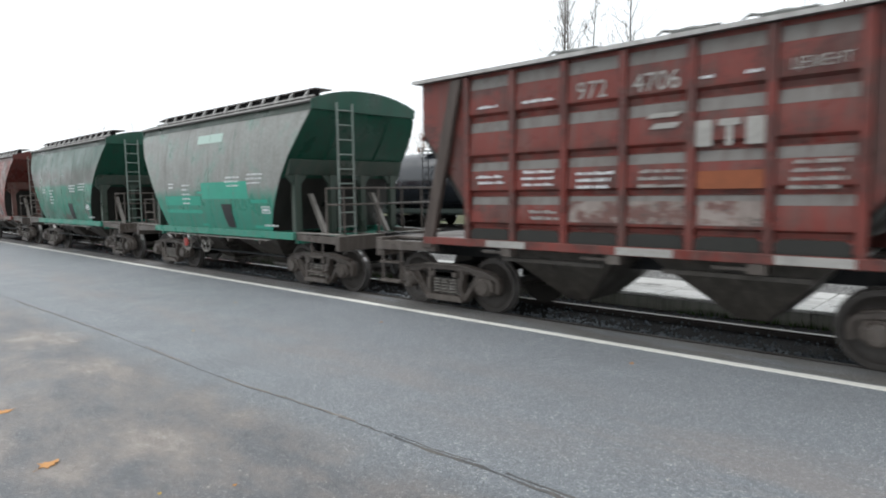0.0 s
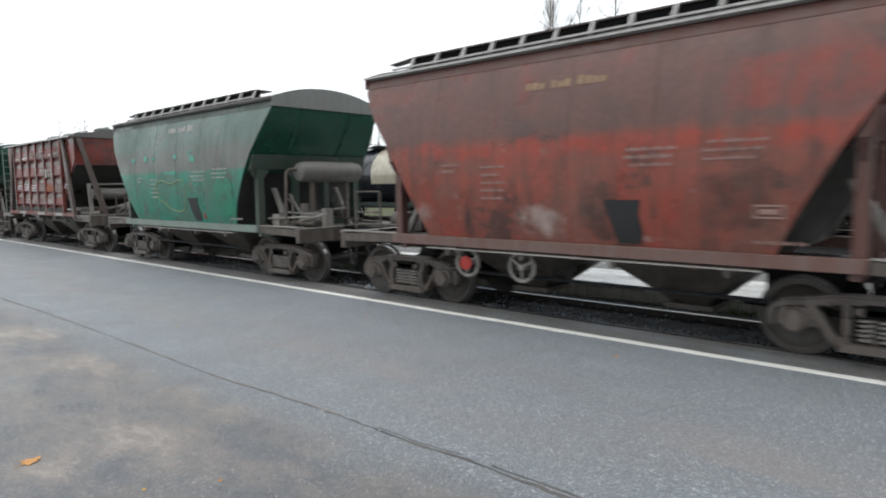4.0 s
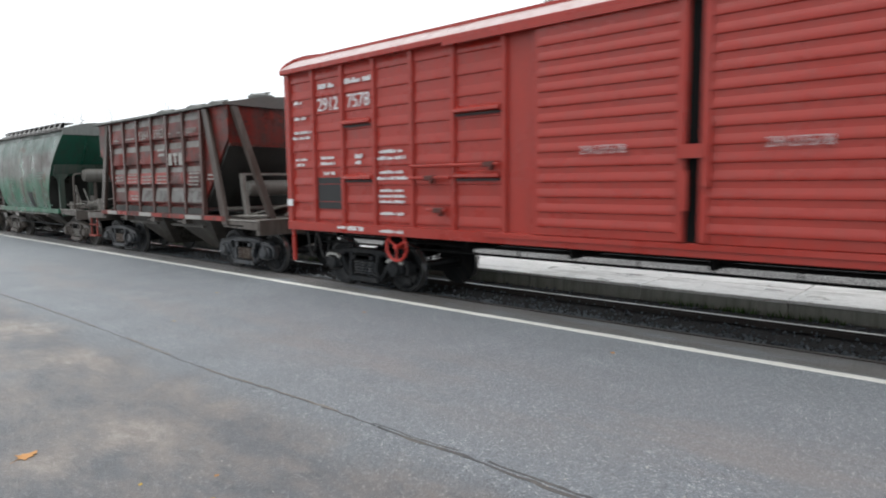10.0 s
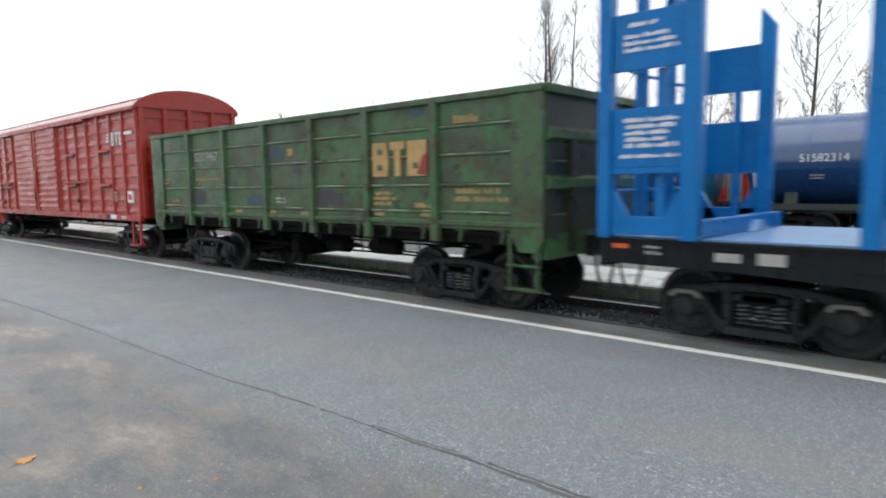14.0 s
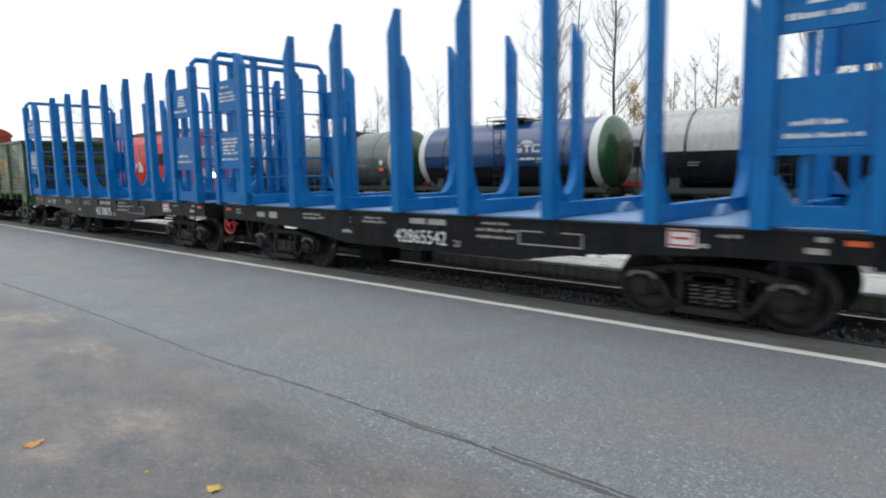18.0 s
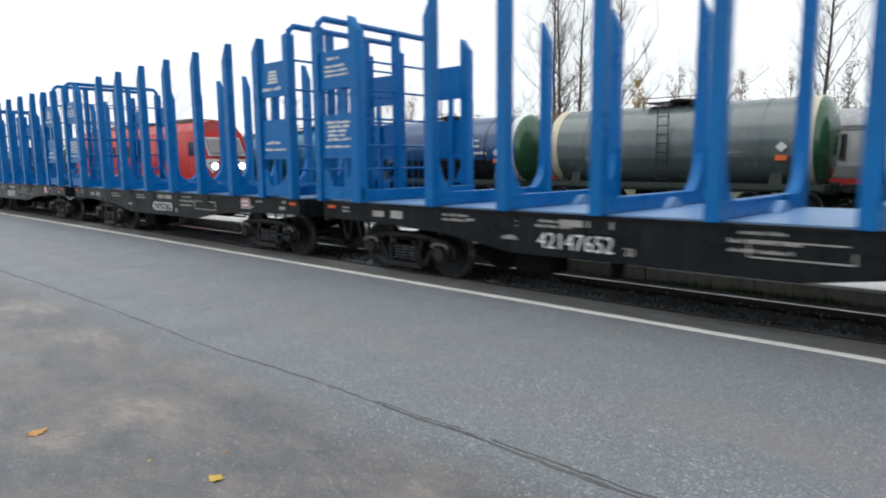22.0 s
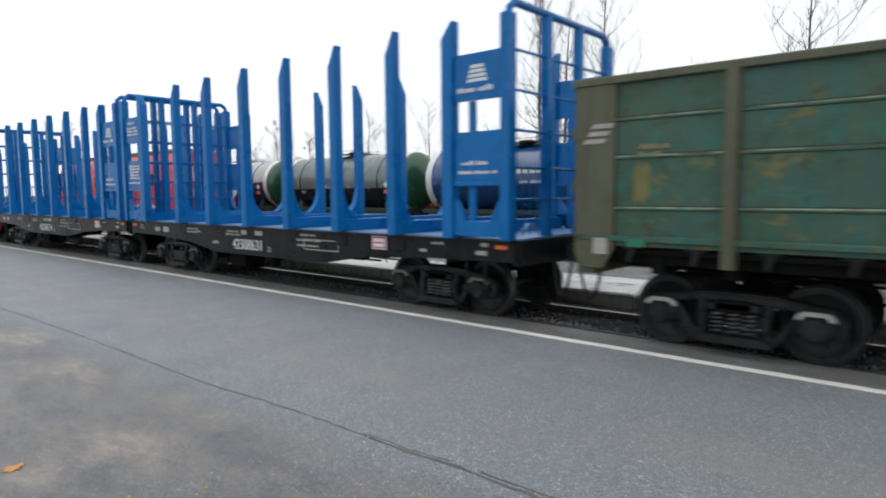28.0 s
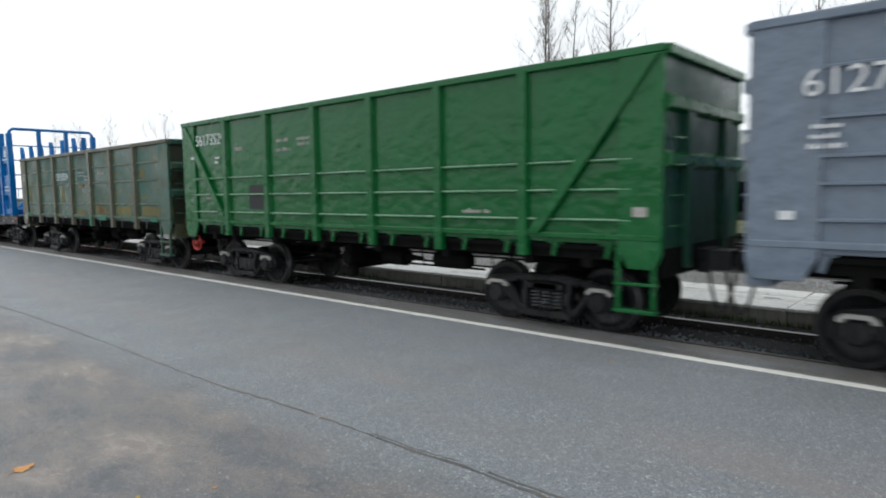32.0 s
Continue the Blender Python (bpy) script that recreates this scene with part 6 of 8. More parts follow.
    bars("dark_plate", [(6.30, 1.15, 0.26, 0.13)], DARK_PATCH, w, -1.612)
    for x0, x1, z, xl in ((2.98, 4.85, 2.30, 4.05), (3.90, 4.20, 1.74, 4.05), (-5.0, -3.1, 2.36, -3.3), (-5.0, -4.1, 2.16, -4.55), (-4.6, -4.2, 1.62, -4.35)):
        part("locking_bar", lambda bm: tube(bm, [(x0, -1.65, z), (x1, -1.65, z)], 0.028, 6), BOX_RED, w)
        part("lock_catch", lambda bm: (box(bm, xl - 0.10, xl + 0.10, -1.69, -1.60, z - 0.045, z + 0.04), box(bm, xl + 0.03, xl + 0.08, -1.70, -1.60, z - 0.10, z - 0.04)), RED_END, w, "dark lock catch", bevel=0.01)
    parts("name_mark", lambda bm: [prism(bm, [(x + 0.12 * (z - 3.4), z), (x + 0.12 * (z - 3.4) + a, z), (x + 0.12 * (z + h - 3.4) + a, z + h), (x + 0.12 * (z + h - 3.4), z + h)], "y", -1.566, -1.556) for x, z, a, h in (
        (6.87, 3.38, 0.064, 0.40), (6.93, 3.38, 0.121, 0.08), (6.93, 3.55, 0.106, 0.07), (6.93, 3.70, 0.106, 0.08), (7.03, 3.42, 0.057, 0.14), (7.02, 3.60, 0.057, 0.14),
        (7.15, 3.70, 0.241, 0.08), (7.24, 3.38, 0.064, 0.32), (7.45, 3.38, 0.064, 0.40), (7.52, 3.70, 0.128, 0.08), (7.52, 3.38, 0.121, 0.08), (7.52, 3.52, 0.114, 0.08), (7.61, 3.42, 0.057, 0.14),
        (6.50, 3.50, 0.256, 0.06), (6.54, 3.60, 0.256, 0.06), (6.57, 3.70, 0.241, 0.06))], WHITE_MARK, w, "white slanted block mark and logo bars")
    bars("stencil_lettering", [(7.82, 3.66, 0.55, 0.09)], WHITE_MARK, w, -1.556)
    parts("step_iron", lambda bm: (box(bm, 8.05, 8.12, -1.58, -1.52, 0.42, 1.2), box(bm, 8.52, 8.60, -1.58, -1.52, 0.42, 1.2), box(bm, 8.0, 8.62, -1.66, -1.45, 0.40, 0.45), box(bm, -8.62, -8.55, -1.58, -1.52, 0.45, 1.2)), BOX_RED, w, "hanging red steps")
    hand_wheel(w, -5.52, -1.50, 0.92, RED_MARK, 0.26)
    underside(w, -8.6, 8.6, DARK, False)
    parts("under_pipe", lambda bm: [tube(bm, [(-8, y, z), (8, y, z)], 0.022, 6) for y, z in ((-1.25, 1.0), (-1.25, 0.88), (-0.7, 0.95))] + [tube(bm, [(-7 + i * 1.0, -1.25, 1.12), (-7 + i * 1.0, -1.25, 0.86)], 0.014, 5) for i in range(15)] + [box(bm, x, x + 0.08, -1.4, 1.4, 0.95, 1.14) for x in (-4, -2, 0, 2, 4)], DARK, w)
    gear(w, 13.75, 8.75, GRIME_DARK, "freight", True)


goods_wagon(57.37)


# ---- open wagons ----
# Pale edge tones carry the highlight along the ribs in their colour.
SHELF_OLIVE = paint("pale_green_glint", (0.20, 0.25, 0.17), soil=0.7, rough=0.5, dirt=(0.06, 0.08, 0.05), faded=(0.34, 0.38, 0.30), blots=(((0.04, 0.07, 0.04), 1.6, 0.46, 0.56),))
SHELF_GREEN = paint("bright_green_glint", (0.22, 0.42, 0.26), soil=0.4, rough=0.35, dirt=(0.02, 0.12, 0.04), faded=(0.40, 0.60, 0.45))
DARK_OLIVE = paint("dark_olive_paint", (0.03, 0.05, 0.025), soil=0.7, rough=0.6, dirt=(0.02, 0.02, 0.016), faded=(0.045, 0.07, 0.035))
# Dark tone with the shade of the coupling gap painted in; rib grooves use it too.
SHADED = paint("shaded_end_paint", (0.024, 0.028, 0.018), soil=0.6, rust=0.3, dirt=(0.05, 0.045, 0.035))
LATCH = {GREEN_NEW.name: GREEN_NEW, GREY_NEW.name: GREY_NEW, OLIVE.name: DARK_OLIVE}


def open_wagon(c, mat, post_mat, top, label, ribs, braces=False, white=True, corner=0.58, bold=1.57, shelf=None):
    w = thing("open_wagon", (c, TRACK, 0), label, "freight wagon", "wagons of the passing train")
    WAGONS.append((w, c, "freight"))
    H = 6.34
    tag = (mat.name, top)
    for s in (-1, 1):
        part("side_wall", lambda bm: box(bm, -H, H, s * 1.50 - 0.02, s * 1.50 + 0.02, 1.34, top - 0.08), mat, w, key=("side_wall", tag, s))
        part("top_rail", lambda bm: box(bm, -H - 0.02, H + 0.02, s * 1.52 - 0.075, s * 1.52 + 0.075, top - 0.11, top), post_mat if mat is MOSSY else mat, w, key=("top_rail", tag, s), bevel=0.015)
        part("bottom_rail", lambda bm: box(bm, -H, H, s * 1.53 - 0.05, s * 1.53 + 0.05, 1.40, 1.48), mat, w, key=("bottom_rail", tag, s), bevel=0.01)
        # Black plate added to stand for the shade below the floor edge.
        part("floor_sill", lambda bm: box(bm, -H + 0.3, H - 0.3, s * 1.37 - 0.03, s * 1.37 + 0.03, 1.10, 1.44), DARK, w, "black plate for the shade behind the hatch latches", key=("floor_sill", s))
        for x in (-4.28, -2.58, -0.87, 0.82, 2.50, 4.20):
            part("side_post", lambda bm: prism(bm, [(-0.10, s * 1.52), (-0.075, s * 1.605), (0.075, s * 1.605), (0.10, s * 1.52)], "z", 1.12, top - 0.06), post_mat, w, key=("open_post", tag, s), m=pose(x, 0, 0))
        for d in (-1, 1):
            part("corner_plate", lambda bm: prism(bm, [(d * (H - corner), top - 0.1), (d * (H + 0.01), top - 0.1), (d * (H + 0.01), 1.22), (d * (H - 0.08), 1.02), (d * (H - corner + 0.15), 1.02), (d * (H - corner), 1.30)], "y", s * 1.515, s * 1.57), post_mat if mat is MOSSY and d < 0 else mat, w, key=("corner_plate", tag, d, s), bevel=0.008)
        for i, z in enumerate(ribs):
            part("pressed_rib", lambda bm: prism(bm, [(s * 1.515, -0.03), (s * bold, -0.014), (s * bold, 0.010), (s * 1.515, 0.024)], "x", -H + 0.4, H - 0.4), mat, w, key=("pressed_rib", tag, s), m=pose(0, 0, z))
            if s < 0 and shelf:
                part("rib_shelf", lambda bm: prism(bm, [(-1.52, 0.016), (-bold - 0.002, 0.006), (-bold - 0.002, 0.014), (-1.52, 0.026)], "x", -H + 0.42, H - 0.42), shelf, w, "pale upper edge of the rib, its highlight painted on", key=("rib_shelf", tag), m=pose(0, 0, z))
                # The groove's shade is a flat dark strip on the sheet.
                part("rib_groove", lambda bm: box(bm, -H + 0.42, H - 0.42, -1.5245, -1.51, 0.030, 0.043), SHADED if mat is not GREEN_NEW else GREEN_END, w, "groove over the rib, its shade drawn as a dark strip", key=("rib_groove", tag), m=pose(0, 0, z))
        if braces:
            for d in (-1, 1):
                part("diagonal_brace", lambda bm: prism(bm, [(d * 6.30, top - 0.12), (d * 6.10, top - 0.12), (d * 4.28, 1.45), (d * 4.50, 1.45)], "y", s * 1.535, s * 1.615), mat, w, key=("diag", tag, d, s), bevel=0.01)
    for d in (-1, 1):
        part("end_wall", lambda bm: box(bm, d * (H - 0.03) - 0.03, d * (H - 0.03) + 0.03, -1.48, 1.48, 1.3, top - 0.05), {GREEN_NEW: GREEN_END, OLIVE: SHADED, MOSSY: SHADED}.get(mat, mat), w, key=("end_wall", tag, d))
        part("end_rail", lambda bm: box(bm, d * (H + 0.03) - 0.06, d * (H + 0.03) + 0.06, -1.52, 1.52, top - 0.13, top), mat, w, key=("end_rail", tag, d), bevel=0.012)
        for z in (top - 0.72, top - 1.45):
            part("end_rib", lambda bm: prism(bm, [(d * H, z - 0.12), (d * (H + 0.10), z - 0.06), (d * (H + 0.10), z + 0.06), (d * H, z + 0.12)], "y", -1.5, 1.5), mat, w, key=("open_end_rib", tag, d, z))
        for y in (-0.75, 0.75):
            part("end_post", lambda bm: box(bm, d * (H + 0.03) - 0.05, d * (H + 0.03) + 0.05, y - 0.09, y + 0.09, 1.0, top - 0.8), {OLIVE: SHADED, MOSSY: SHADED, GREEN_NEW: GREEN_END}.get(mat, mat), w, key=("open_end_post", tag, d, y))
        parts("grab_rung", lambda bm: [tube(bm, [(d * (H + 0.06), -1.40, z), (d * (H + 0.10), -1.38, z), (d * (H + 0.10), -1.05, z), (d * (H + 0.06), -1.03, z)], 0.014, 5) for z in (1.6, 2.0, 2.4, 2.75)], mat, w, key=("grab", tag, d))
        part("end_beam", lambda bm: box(bm, d * 6.22 - 0.14, d * 6.22 + 0.14, -1.45, 1.45, 0.92, 1.30), post_mat if mat is not GREEN_NEW else DARK, w, key=("open_end_beam", tag, d))
    part("floor", lambda bm: box(bm, -H, H, -1.48, 1.48, 1.24, 1.30), DARK, w, key="open_floor")
    for i in range(14):
        x = -5.55 + i * 0.855
        part("hatch_latch", lambda bm: (prism(bm, [(-0.05, 1.40), (0.06, 1.40), (0.07, 1.30), (0.03, 1.22), (0.0, 1.12), (-0.05, 1.14), (-0.03, 1.28)], "y", -1.50, -1.44), box(bm, -0.15, 0.13, -1.46, -1.41, 1.30, 1.36)), LATCH.get(mat.name, GRIME_DARK), w, key=("latch", mat.name), m=pose(x, 0, 0))
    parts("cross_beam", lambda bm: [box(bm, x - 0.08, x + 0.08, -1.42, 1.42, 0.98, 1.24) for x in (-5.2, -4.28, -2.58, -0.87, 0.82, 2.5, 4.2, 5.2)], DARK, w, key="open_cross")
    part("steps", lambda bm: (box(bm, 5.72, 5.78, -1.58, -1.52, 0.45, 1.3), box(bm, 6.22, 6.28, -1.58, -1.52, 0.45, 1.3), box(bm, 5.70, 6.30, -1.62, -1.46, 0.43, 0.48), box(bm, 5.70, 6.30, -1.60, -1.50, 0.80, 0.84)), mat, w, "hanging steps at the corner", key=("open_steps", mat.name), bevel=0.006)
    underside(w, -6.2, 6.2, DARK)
    gear(w, 8.65, 6.36, GRIME_DARK, "freight", white)
    return w


def patches(spec, mat, parent, lift=0.0):
    """Patches of other paint with ragged outlines on a wagon side."""
    rnd = random.Random(len(spec))

    def make(bm):
        for x, z, w, h in spec:
            top = [(x + w * i / 6, z + h * rnd.uniform(0.75, 1.1)) for i in range(7)]
            low = [(x + w * i / 6, z + h * rnd.uniform(-0.1, 0.2)) for i in range(7)]
            prism(bm, top + low[::-1], "y", -1.526 - lift, -1.518)
    parts("paint_patch", make, mat, parent)


O1 = open_wagon(73.32, OLIVE, OLIVE, 3.52, "worn olive-green open wagon with seven bays", (3.01, 2.555, 2.06, 1.61), white=False, bold=1.545, shelf=SHELF_OLIVE)
writing("number_lettering", "53317467", 0.30, PALE_MARK, O1, -3.47, -1.526, 2.82, 0.93)
part("name_mark", lambda bm: [prism(bm, q, "y", -1.551, -1.522) for q in ([(2.66, 2.23), (3.05, 2.23), (3.08, 2.50), (3.02, 2.84), (2.66, 2.84)], [(3.12, 2.70), (3.49, 2.70), (3.49, 2.84), (3.12, 2.84)], [(3.24, 2.23), (3.38, 2.23), (3.38, 2.70), (3.24, 2.70)], [(3.56, 2.23), (4.02, 2.23), (4.02, 2.84), (3.56, 2.84)])], BLOCK_MARK, O1, "faded orange block mark")
parts("name_mark_hole", lambda bm: [box(bm, x, x + 0.12, -1.556, -1.549, z, z + 0.1) for x, z in ((2.80, 2.34), (2.80, 2.62), (3.70, 2.36))], OLIVE, O1)
part("worn_corner", lambda bm: prism(bm, [(3.78, 2.26), (4.03, 2.24), (4.04, 2.62), (3.92, 2.56), (3.86, 2.40)], "y", -1.557, -1.549), LABEL_RED, O1, "red worn corner of the mark")
for spec, mat in ((lines(2.65, 1.90, 0.55, 3, 0.075, 0.095, 4), BLOCK_MARK), (lines(3.70, 1.68, 0.40, 1, 0.085, 0.1, 2), BLOCK_MARK), (lines(4.55, 1.92, 1.2, 2, 0.09, 0.13, 3), YELLOW_MARK), (lines(4.55, 3.06, 0.7, 1, 0.14, 0.1, 5), YELLOW_MARK), (lines(-4.10, 2.25, 1.3, 1, 0.085, 0.1, 6), YELLOW_MARK),
                  (lines(-5.77, 2.28, 0.42, 2, 0.06, 0.09, 7), YELLOW_MARK), (lines(-5.37, 1.70, 0.42, 1, 0.09, 0.1, 8), YELLOW_MARK), (lines(-0.55, 1.80, 0.47, 2, 0.055, 0.08, 9), PALE_MARK), ([(-0.03, 2.72, 0.2, 0.15)], YELLOW_MARK)):
    bars("stencil_lettering", spec, mat, O1, -1.524, "faded unreadable lettering")
for spec, mat in (([(3.83, 1.52, 0.24, 0.08), (2.65, 1.52, 0.24, 0.08), (-0.81, 1.48, 0.26, 0.08), (0.37, 1.48, 0.26, 0.08), (-2.2, 1.48, 0.3, 0.08)], YELLOW_MARK),
                  ([(-0.66, 2.63, 0.5, 0.34), (-1.68, 1.66, 0.62, 0.24), (3.62, 3.24, 0.3, 0.2)], plain("blue_patch", (0.032, 0.062, 0.085), 0.7)),
                  ([(0.92, 1.66, 0.82, 0.36), (-4.14, 1.66, 0.58, 0.34), (0.22, 2.32, 0.2, 0.24)], plain("violet_patch", (0.040, 0.040, 0.048), 0.7))):
    patches(spec, mat, O1)
P1 = open_wagon(172.41, MOSSY, MOSSY_POST, 3.60, "dark green open wagon with rusty brown posts", (3.02, 2.52, 1.84), bold=1.54, shelf=SHELF_OLIVE)
patches([(-2.50, 2.60, 1.35, 0.38), (-0.40, 2.60, 1.05, 0.36)], plain("teal_patch", (0.022, 0.115, 0.105), 0.7, vary=0.5, scale=4), P1)
writing("number_lettering", "53310524", 0.36, WHITE_MARK, P1, -1.84, -1.532, 2.77, 0.82)
for spec in (lines(-0.32, 2.86, 0.6, 2, 0.06, 0.1, 4), lines(0.22, 2.72, 0.4, 2, 0.06, 0.1, 6), lines(1.42, 2.78, 0.5, 1, 0.12, 0.1, 2), lines(-1.45, 2.42, 0.2, 1, 0.12, 0.1, 3)):
    bars("stencil_lettering", spec, PALE_MARK, P1, -1.53, "worn unreadable lettering")
for spec in (lines(-5.45, 2.62, 0.45, 2, 0.07, 0.1, 4), lines(-0.35, 2.38, 0.55, 1, 0.12, 0.1, 6)):
    bars("stencil_lettering", spec, plain("tan_mark", (0.24, 0.20, 0.12), 0.8), P1, -1.53, "tan unreadable lettering")
patches([(1.35, 1.56, 0.38, 0.22)], plain("rust_patch_paint", (0.15, 0.075, 0.035), 0.85, vary=0.6, scale=4), P1, 0.006)
patches([(-5.5, 1.95, 0.22, 0.55), (-2.0, 1.9, 0.3, 0.5), (4.55, 1.50, 1.1, 0.30), (2.70, 1.50, 1.1, 0.28), (1.05, 1.50, 0.95, 0.26), (-0.6, 1.48, 0.9, 0.16), (4.5, 2.56, 0.3, 0.34)], plain("ochre_patch", (0.145, 0.135, 0.05), 0.8, vary=0.6, scale=3), P1)
parts("green_touch", lambda bm: [box(bm, x, x + a, -1.60, -1.583, z, z + h) for x, z, a, h in ((1.45, 1.33, 0.6, 0.11), (3.9, 1.33, 0.25, 0.1), (-5.55, 1.34, 0.25, 0.1), (5.2, 1.35, 0.4, 0.09))] + [box(bm, 0.73, 0.90, -1.62, -1.604, 1.12, 1.42)], plain("green_touch", (0.014, 0.16, 0.085), 0.65), P1, "bright green touched-up paint")
bars("white_plate", [(-6.05, 1.22, 0.2, 0.22)], PALE_MARK, P1, -1.575)
part("corner_mark", lambda bm: [prism(bm, [(-6.22 + 0.06 * i, 2.72 + 0.1 * i), (-5.92 + 0.06 * i, 2.72 + 0.1 * i), (-5.88 + 0.06 * i, 2.78 + 0.1 * i), (-6.18 + 0.06 * i, 2.78 + 0.1 * i)], "y", -1.578, -1.569) for i in (0, 1, 2)], PALE_MARK, P1, "pale logo bars")
Q1 = open_wagon(185.99, GREEN_NEW, GREEN_NEW, 3.92, "freshly painted green open wagon with diagonal braces", (2.48, 2.08, 1.66), braces=True, corner=0.6, shelf=SHELF_GREEN)
writing("number_lettering", "56173529", 0.38, WHITE_MARK, Q1, -5.05, -1.526, 3.42, 0.9)
for q in (lines(-5.95, 2.98, 0.5, 1, 0.09), lines(-4.75, 2.95, 0.25, 2, 0.07)):
    bars("stencil_lettering", q, WHITE_MARK, Q1, -1.58)
for q in (lines(-2.3, 3.2, 0.7, 2, 0.08, 0.2), lines(-1.5, 3.2, 0.5, 2, 0.08), lines(-5.3, 2.2, 0.3, 3, 0.06), lines(3.0, 1.74, 0.7, 1, 0.08), lines(-3.9, 3.1, 0.3, 1, 0.1)):
    bars("stencil_lettering", q, PALE_MARK, Q1, -1.524)
bars("dark_patch", [(-3.35, 1.75, 0.7, 0.55)], DARK_PATCH, Q1, -1.524)
bars("white_plate", [(5.95, 1.72, 0.2, 0.13)], PALE_MARK, Q1, -1.574)
W1 = open_wagon(199.70, GREY_NEW, GREY_NEW, 3.98, "blue-grey open wagon with pressed ribs", (3.38, 2.84, 2.42, 2.12, 1.72), corner=0.75)
writing("number_lettering", "61273", 0.42, WHITE_MARK, W1, -5.28, -1.60, 3.20, 1.0)
for q in (lines(-5.75, 2.72, 0.35, 3, 0.06), lines(-5.1, 3.7, 0.9, 1, 0.14), [(-6.0, 1.72, 0.16, 0.1)]):
    bars("stencil_lettering", q, WHITE_MARK, W1, -1.578)
for w, mat in ((Q1, RED_MARK),):
    hand_wheel(w, -6.15, -1.4, 0.86, mat, 0.2)


# ---- timber flat wagons ----
# Deck blue is paled to hold the sky's reflection in the base colour.
DECK_BLUE = plain("sky_paled_blue_deck", (0.13, 0.26, 0.47), 0.35, vary=0.3, scale=3.0)

STAKES = (-3.62, -2.10, -0.50, 1.06, 2.65, 4.20)


def gusset(bm, x, y, d):
    prism(bm, [(x, 1.38), (x + d * 0.34, 1.38), (x + d * 0.34, 1.44), (x + d * 0.06, 1.95), (x, 1.95)], "y", y - 0.05, y + 0.05)


def timber_wagon(c, number, at):
    w = thing("timber_flat_wagon", (c, TRACK, 0), "bright blue timber wagon with tall stakes on a black frame", "freight wagon", "wagons of the passing train")
    WAGONS.append((w, c, "freight"))
    H = 6.72
    away = -0.85 if at < -0.5 else 0.0
    belly = [(-H, 1.32), (H, 1.32), (H, 0.98), (5.0, 0.96), (3.4, 0.87), (2.75, 0.78), (2.05, 0.675), (-2.05, 0.675), (-2.75, 0.78), (-3.4, 0.87), (-5.0, 0.96), (-H, 0.98)]
    for s in (-1, 1):
        part("side_beam", lambda bm: prism(bm, belly, "y", s * 1.42, s * 1.52), BLACK_FRAME, w, "black fish-belly side beam", key=("belly", s), bevel=0.006)
        part("beam_flange", lambda bm: box(bm, -H, H, s * 1.50 - 0.07, s * 1.50 + 0.07, 1.29, 1.325), BLACK_FRAME, w, key=("flange", s))
        for d in (-1, 1):
            part("end_rail", lambda bm: box(bm, min(d * 5.40, d * 6.70), max(d * 5.40, d * 6.70), s * 1.60 - 0.05, s * 1.60 + 0.05, 1.385, 1.62), BLUE, w, key=("blue_end_rail", d, s), bevel=0.008)
        for x in STAKES:
            stake = part("stake", lambda bm: prism(bm, [(-0.10, 1.33), (0.10, 1.33), (0.10, 4.84 if s < 0 else 4.44), (-0.10, 4.44 if s < 0 else 4.84)], "y", s * 1.60 - 0.09, s * 1.60 + 0.09),
                         BLUE, w, "tall steel stake with a slanted top", key=("stake", s), m=pose(x + (0.2 if s > 0 else 0), 0, 0), bevel=0.008)
            part("gusset", lambda bm: prism(bm, [(s * 1.51, 1.56), (s * 1.12, 1.56), (s * 1.24, 1.62), (s * 1.40, 1.80), (s * 1.49, 2.05), (s * 1.51, 2.20)], "x", -0.085, 0.085), BLUE, stake, "curved foot of the stake", key=("gusset", s))
            part("pocket", lambda bm: box(bm, -0.16, 0.16, s * 1.52 - 0.02, s * 1.52 + 0.07, 1.06, 1.31), BLACK_FRAME, stake, key=("pocket", s))
        for d in (-1, 1):
            part("end_stake", lambda bm: prism(bm, [(d * 5.40, 1.33), (d * 5.62, 1.33), (d * 5.62, 4.78), (d * 5.40, 4.50)], "y", s * 1.60 - 0.10, s * 1.60 + 0.10), BLUE, w, key=("end_stake", s, d), bevel=0.008)
            part("end_stake", lambda bm: box(bm, d * 6.65 - 0.09, d * 6.65 + 0.09, s * 1.60 - 0.10, s * 1.60 + 0.10, 1.33, 4.72), BLUE, w, key=("end_stake2", s, d), bevel=0.012)
            for z0, z1 in ((3.50, 4.22), (2.26, 3.02)):
                part("sign_panel", lambda bm: box(bm, min(d * 5.60, d * 6.57), max(d * 5.60, d * 6.57), s * 1.61 - 0.025, s * 1.61 + 0.025, z0, z1), BLUE, w, "blue sheet panel", key=("sign_panel", s, d, z0), bevel=0.006)
            part("sign_frame", lambda bm: (box(bm, min(d * 5.60, d * 6.57), max(d * 5.60, d * 6.57), s * 1.60 - 0.05, s * 1.60 + 0.05, 2.18, 2.26), box(bm, d * 5.93 - 0.06, d * 5.93 + 0.06, s * 1.54 - 0.03, s * 1.54 + 0.03, 1.4, 3.5), gusset(bm, d * 5.61, s * 1.60, d), gusset(bm, d * 6.57, s * 1.60, -d)), BLUE, w, key=("sign_frame", s, d))
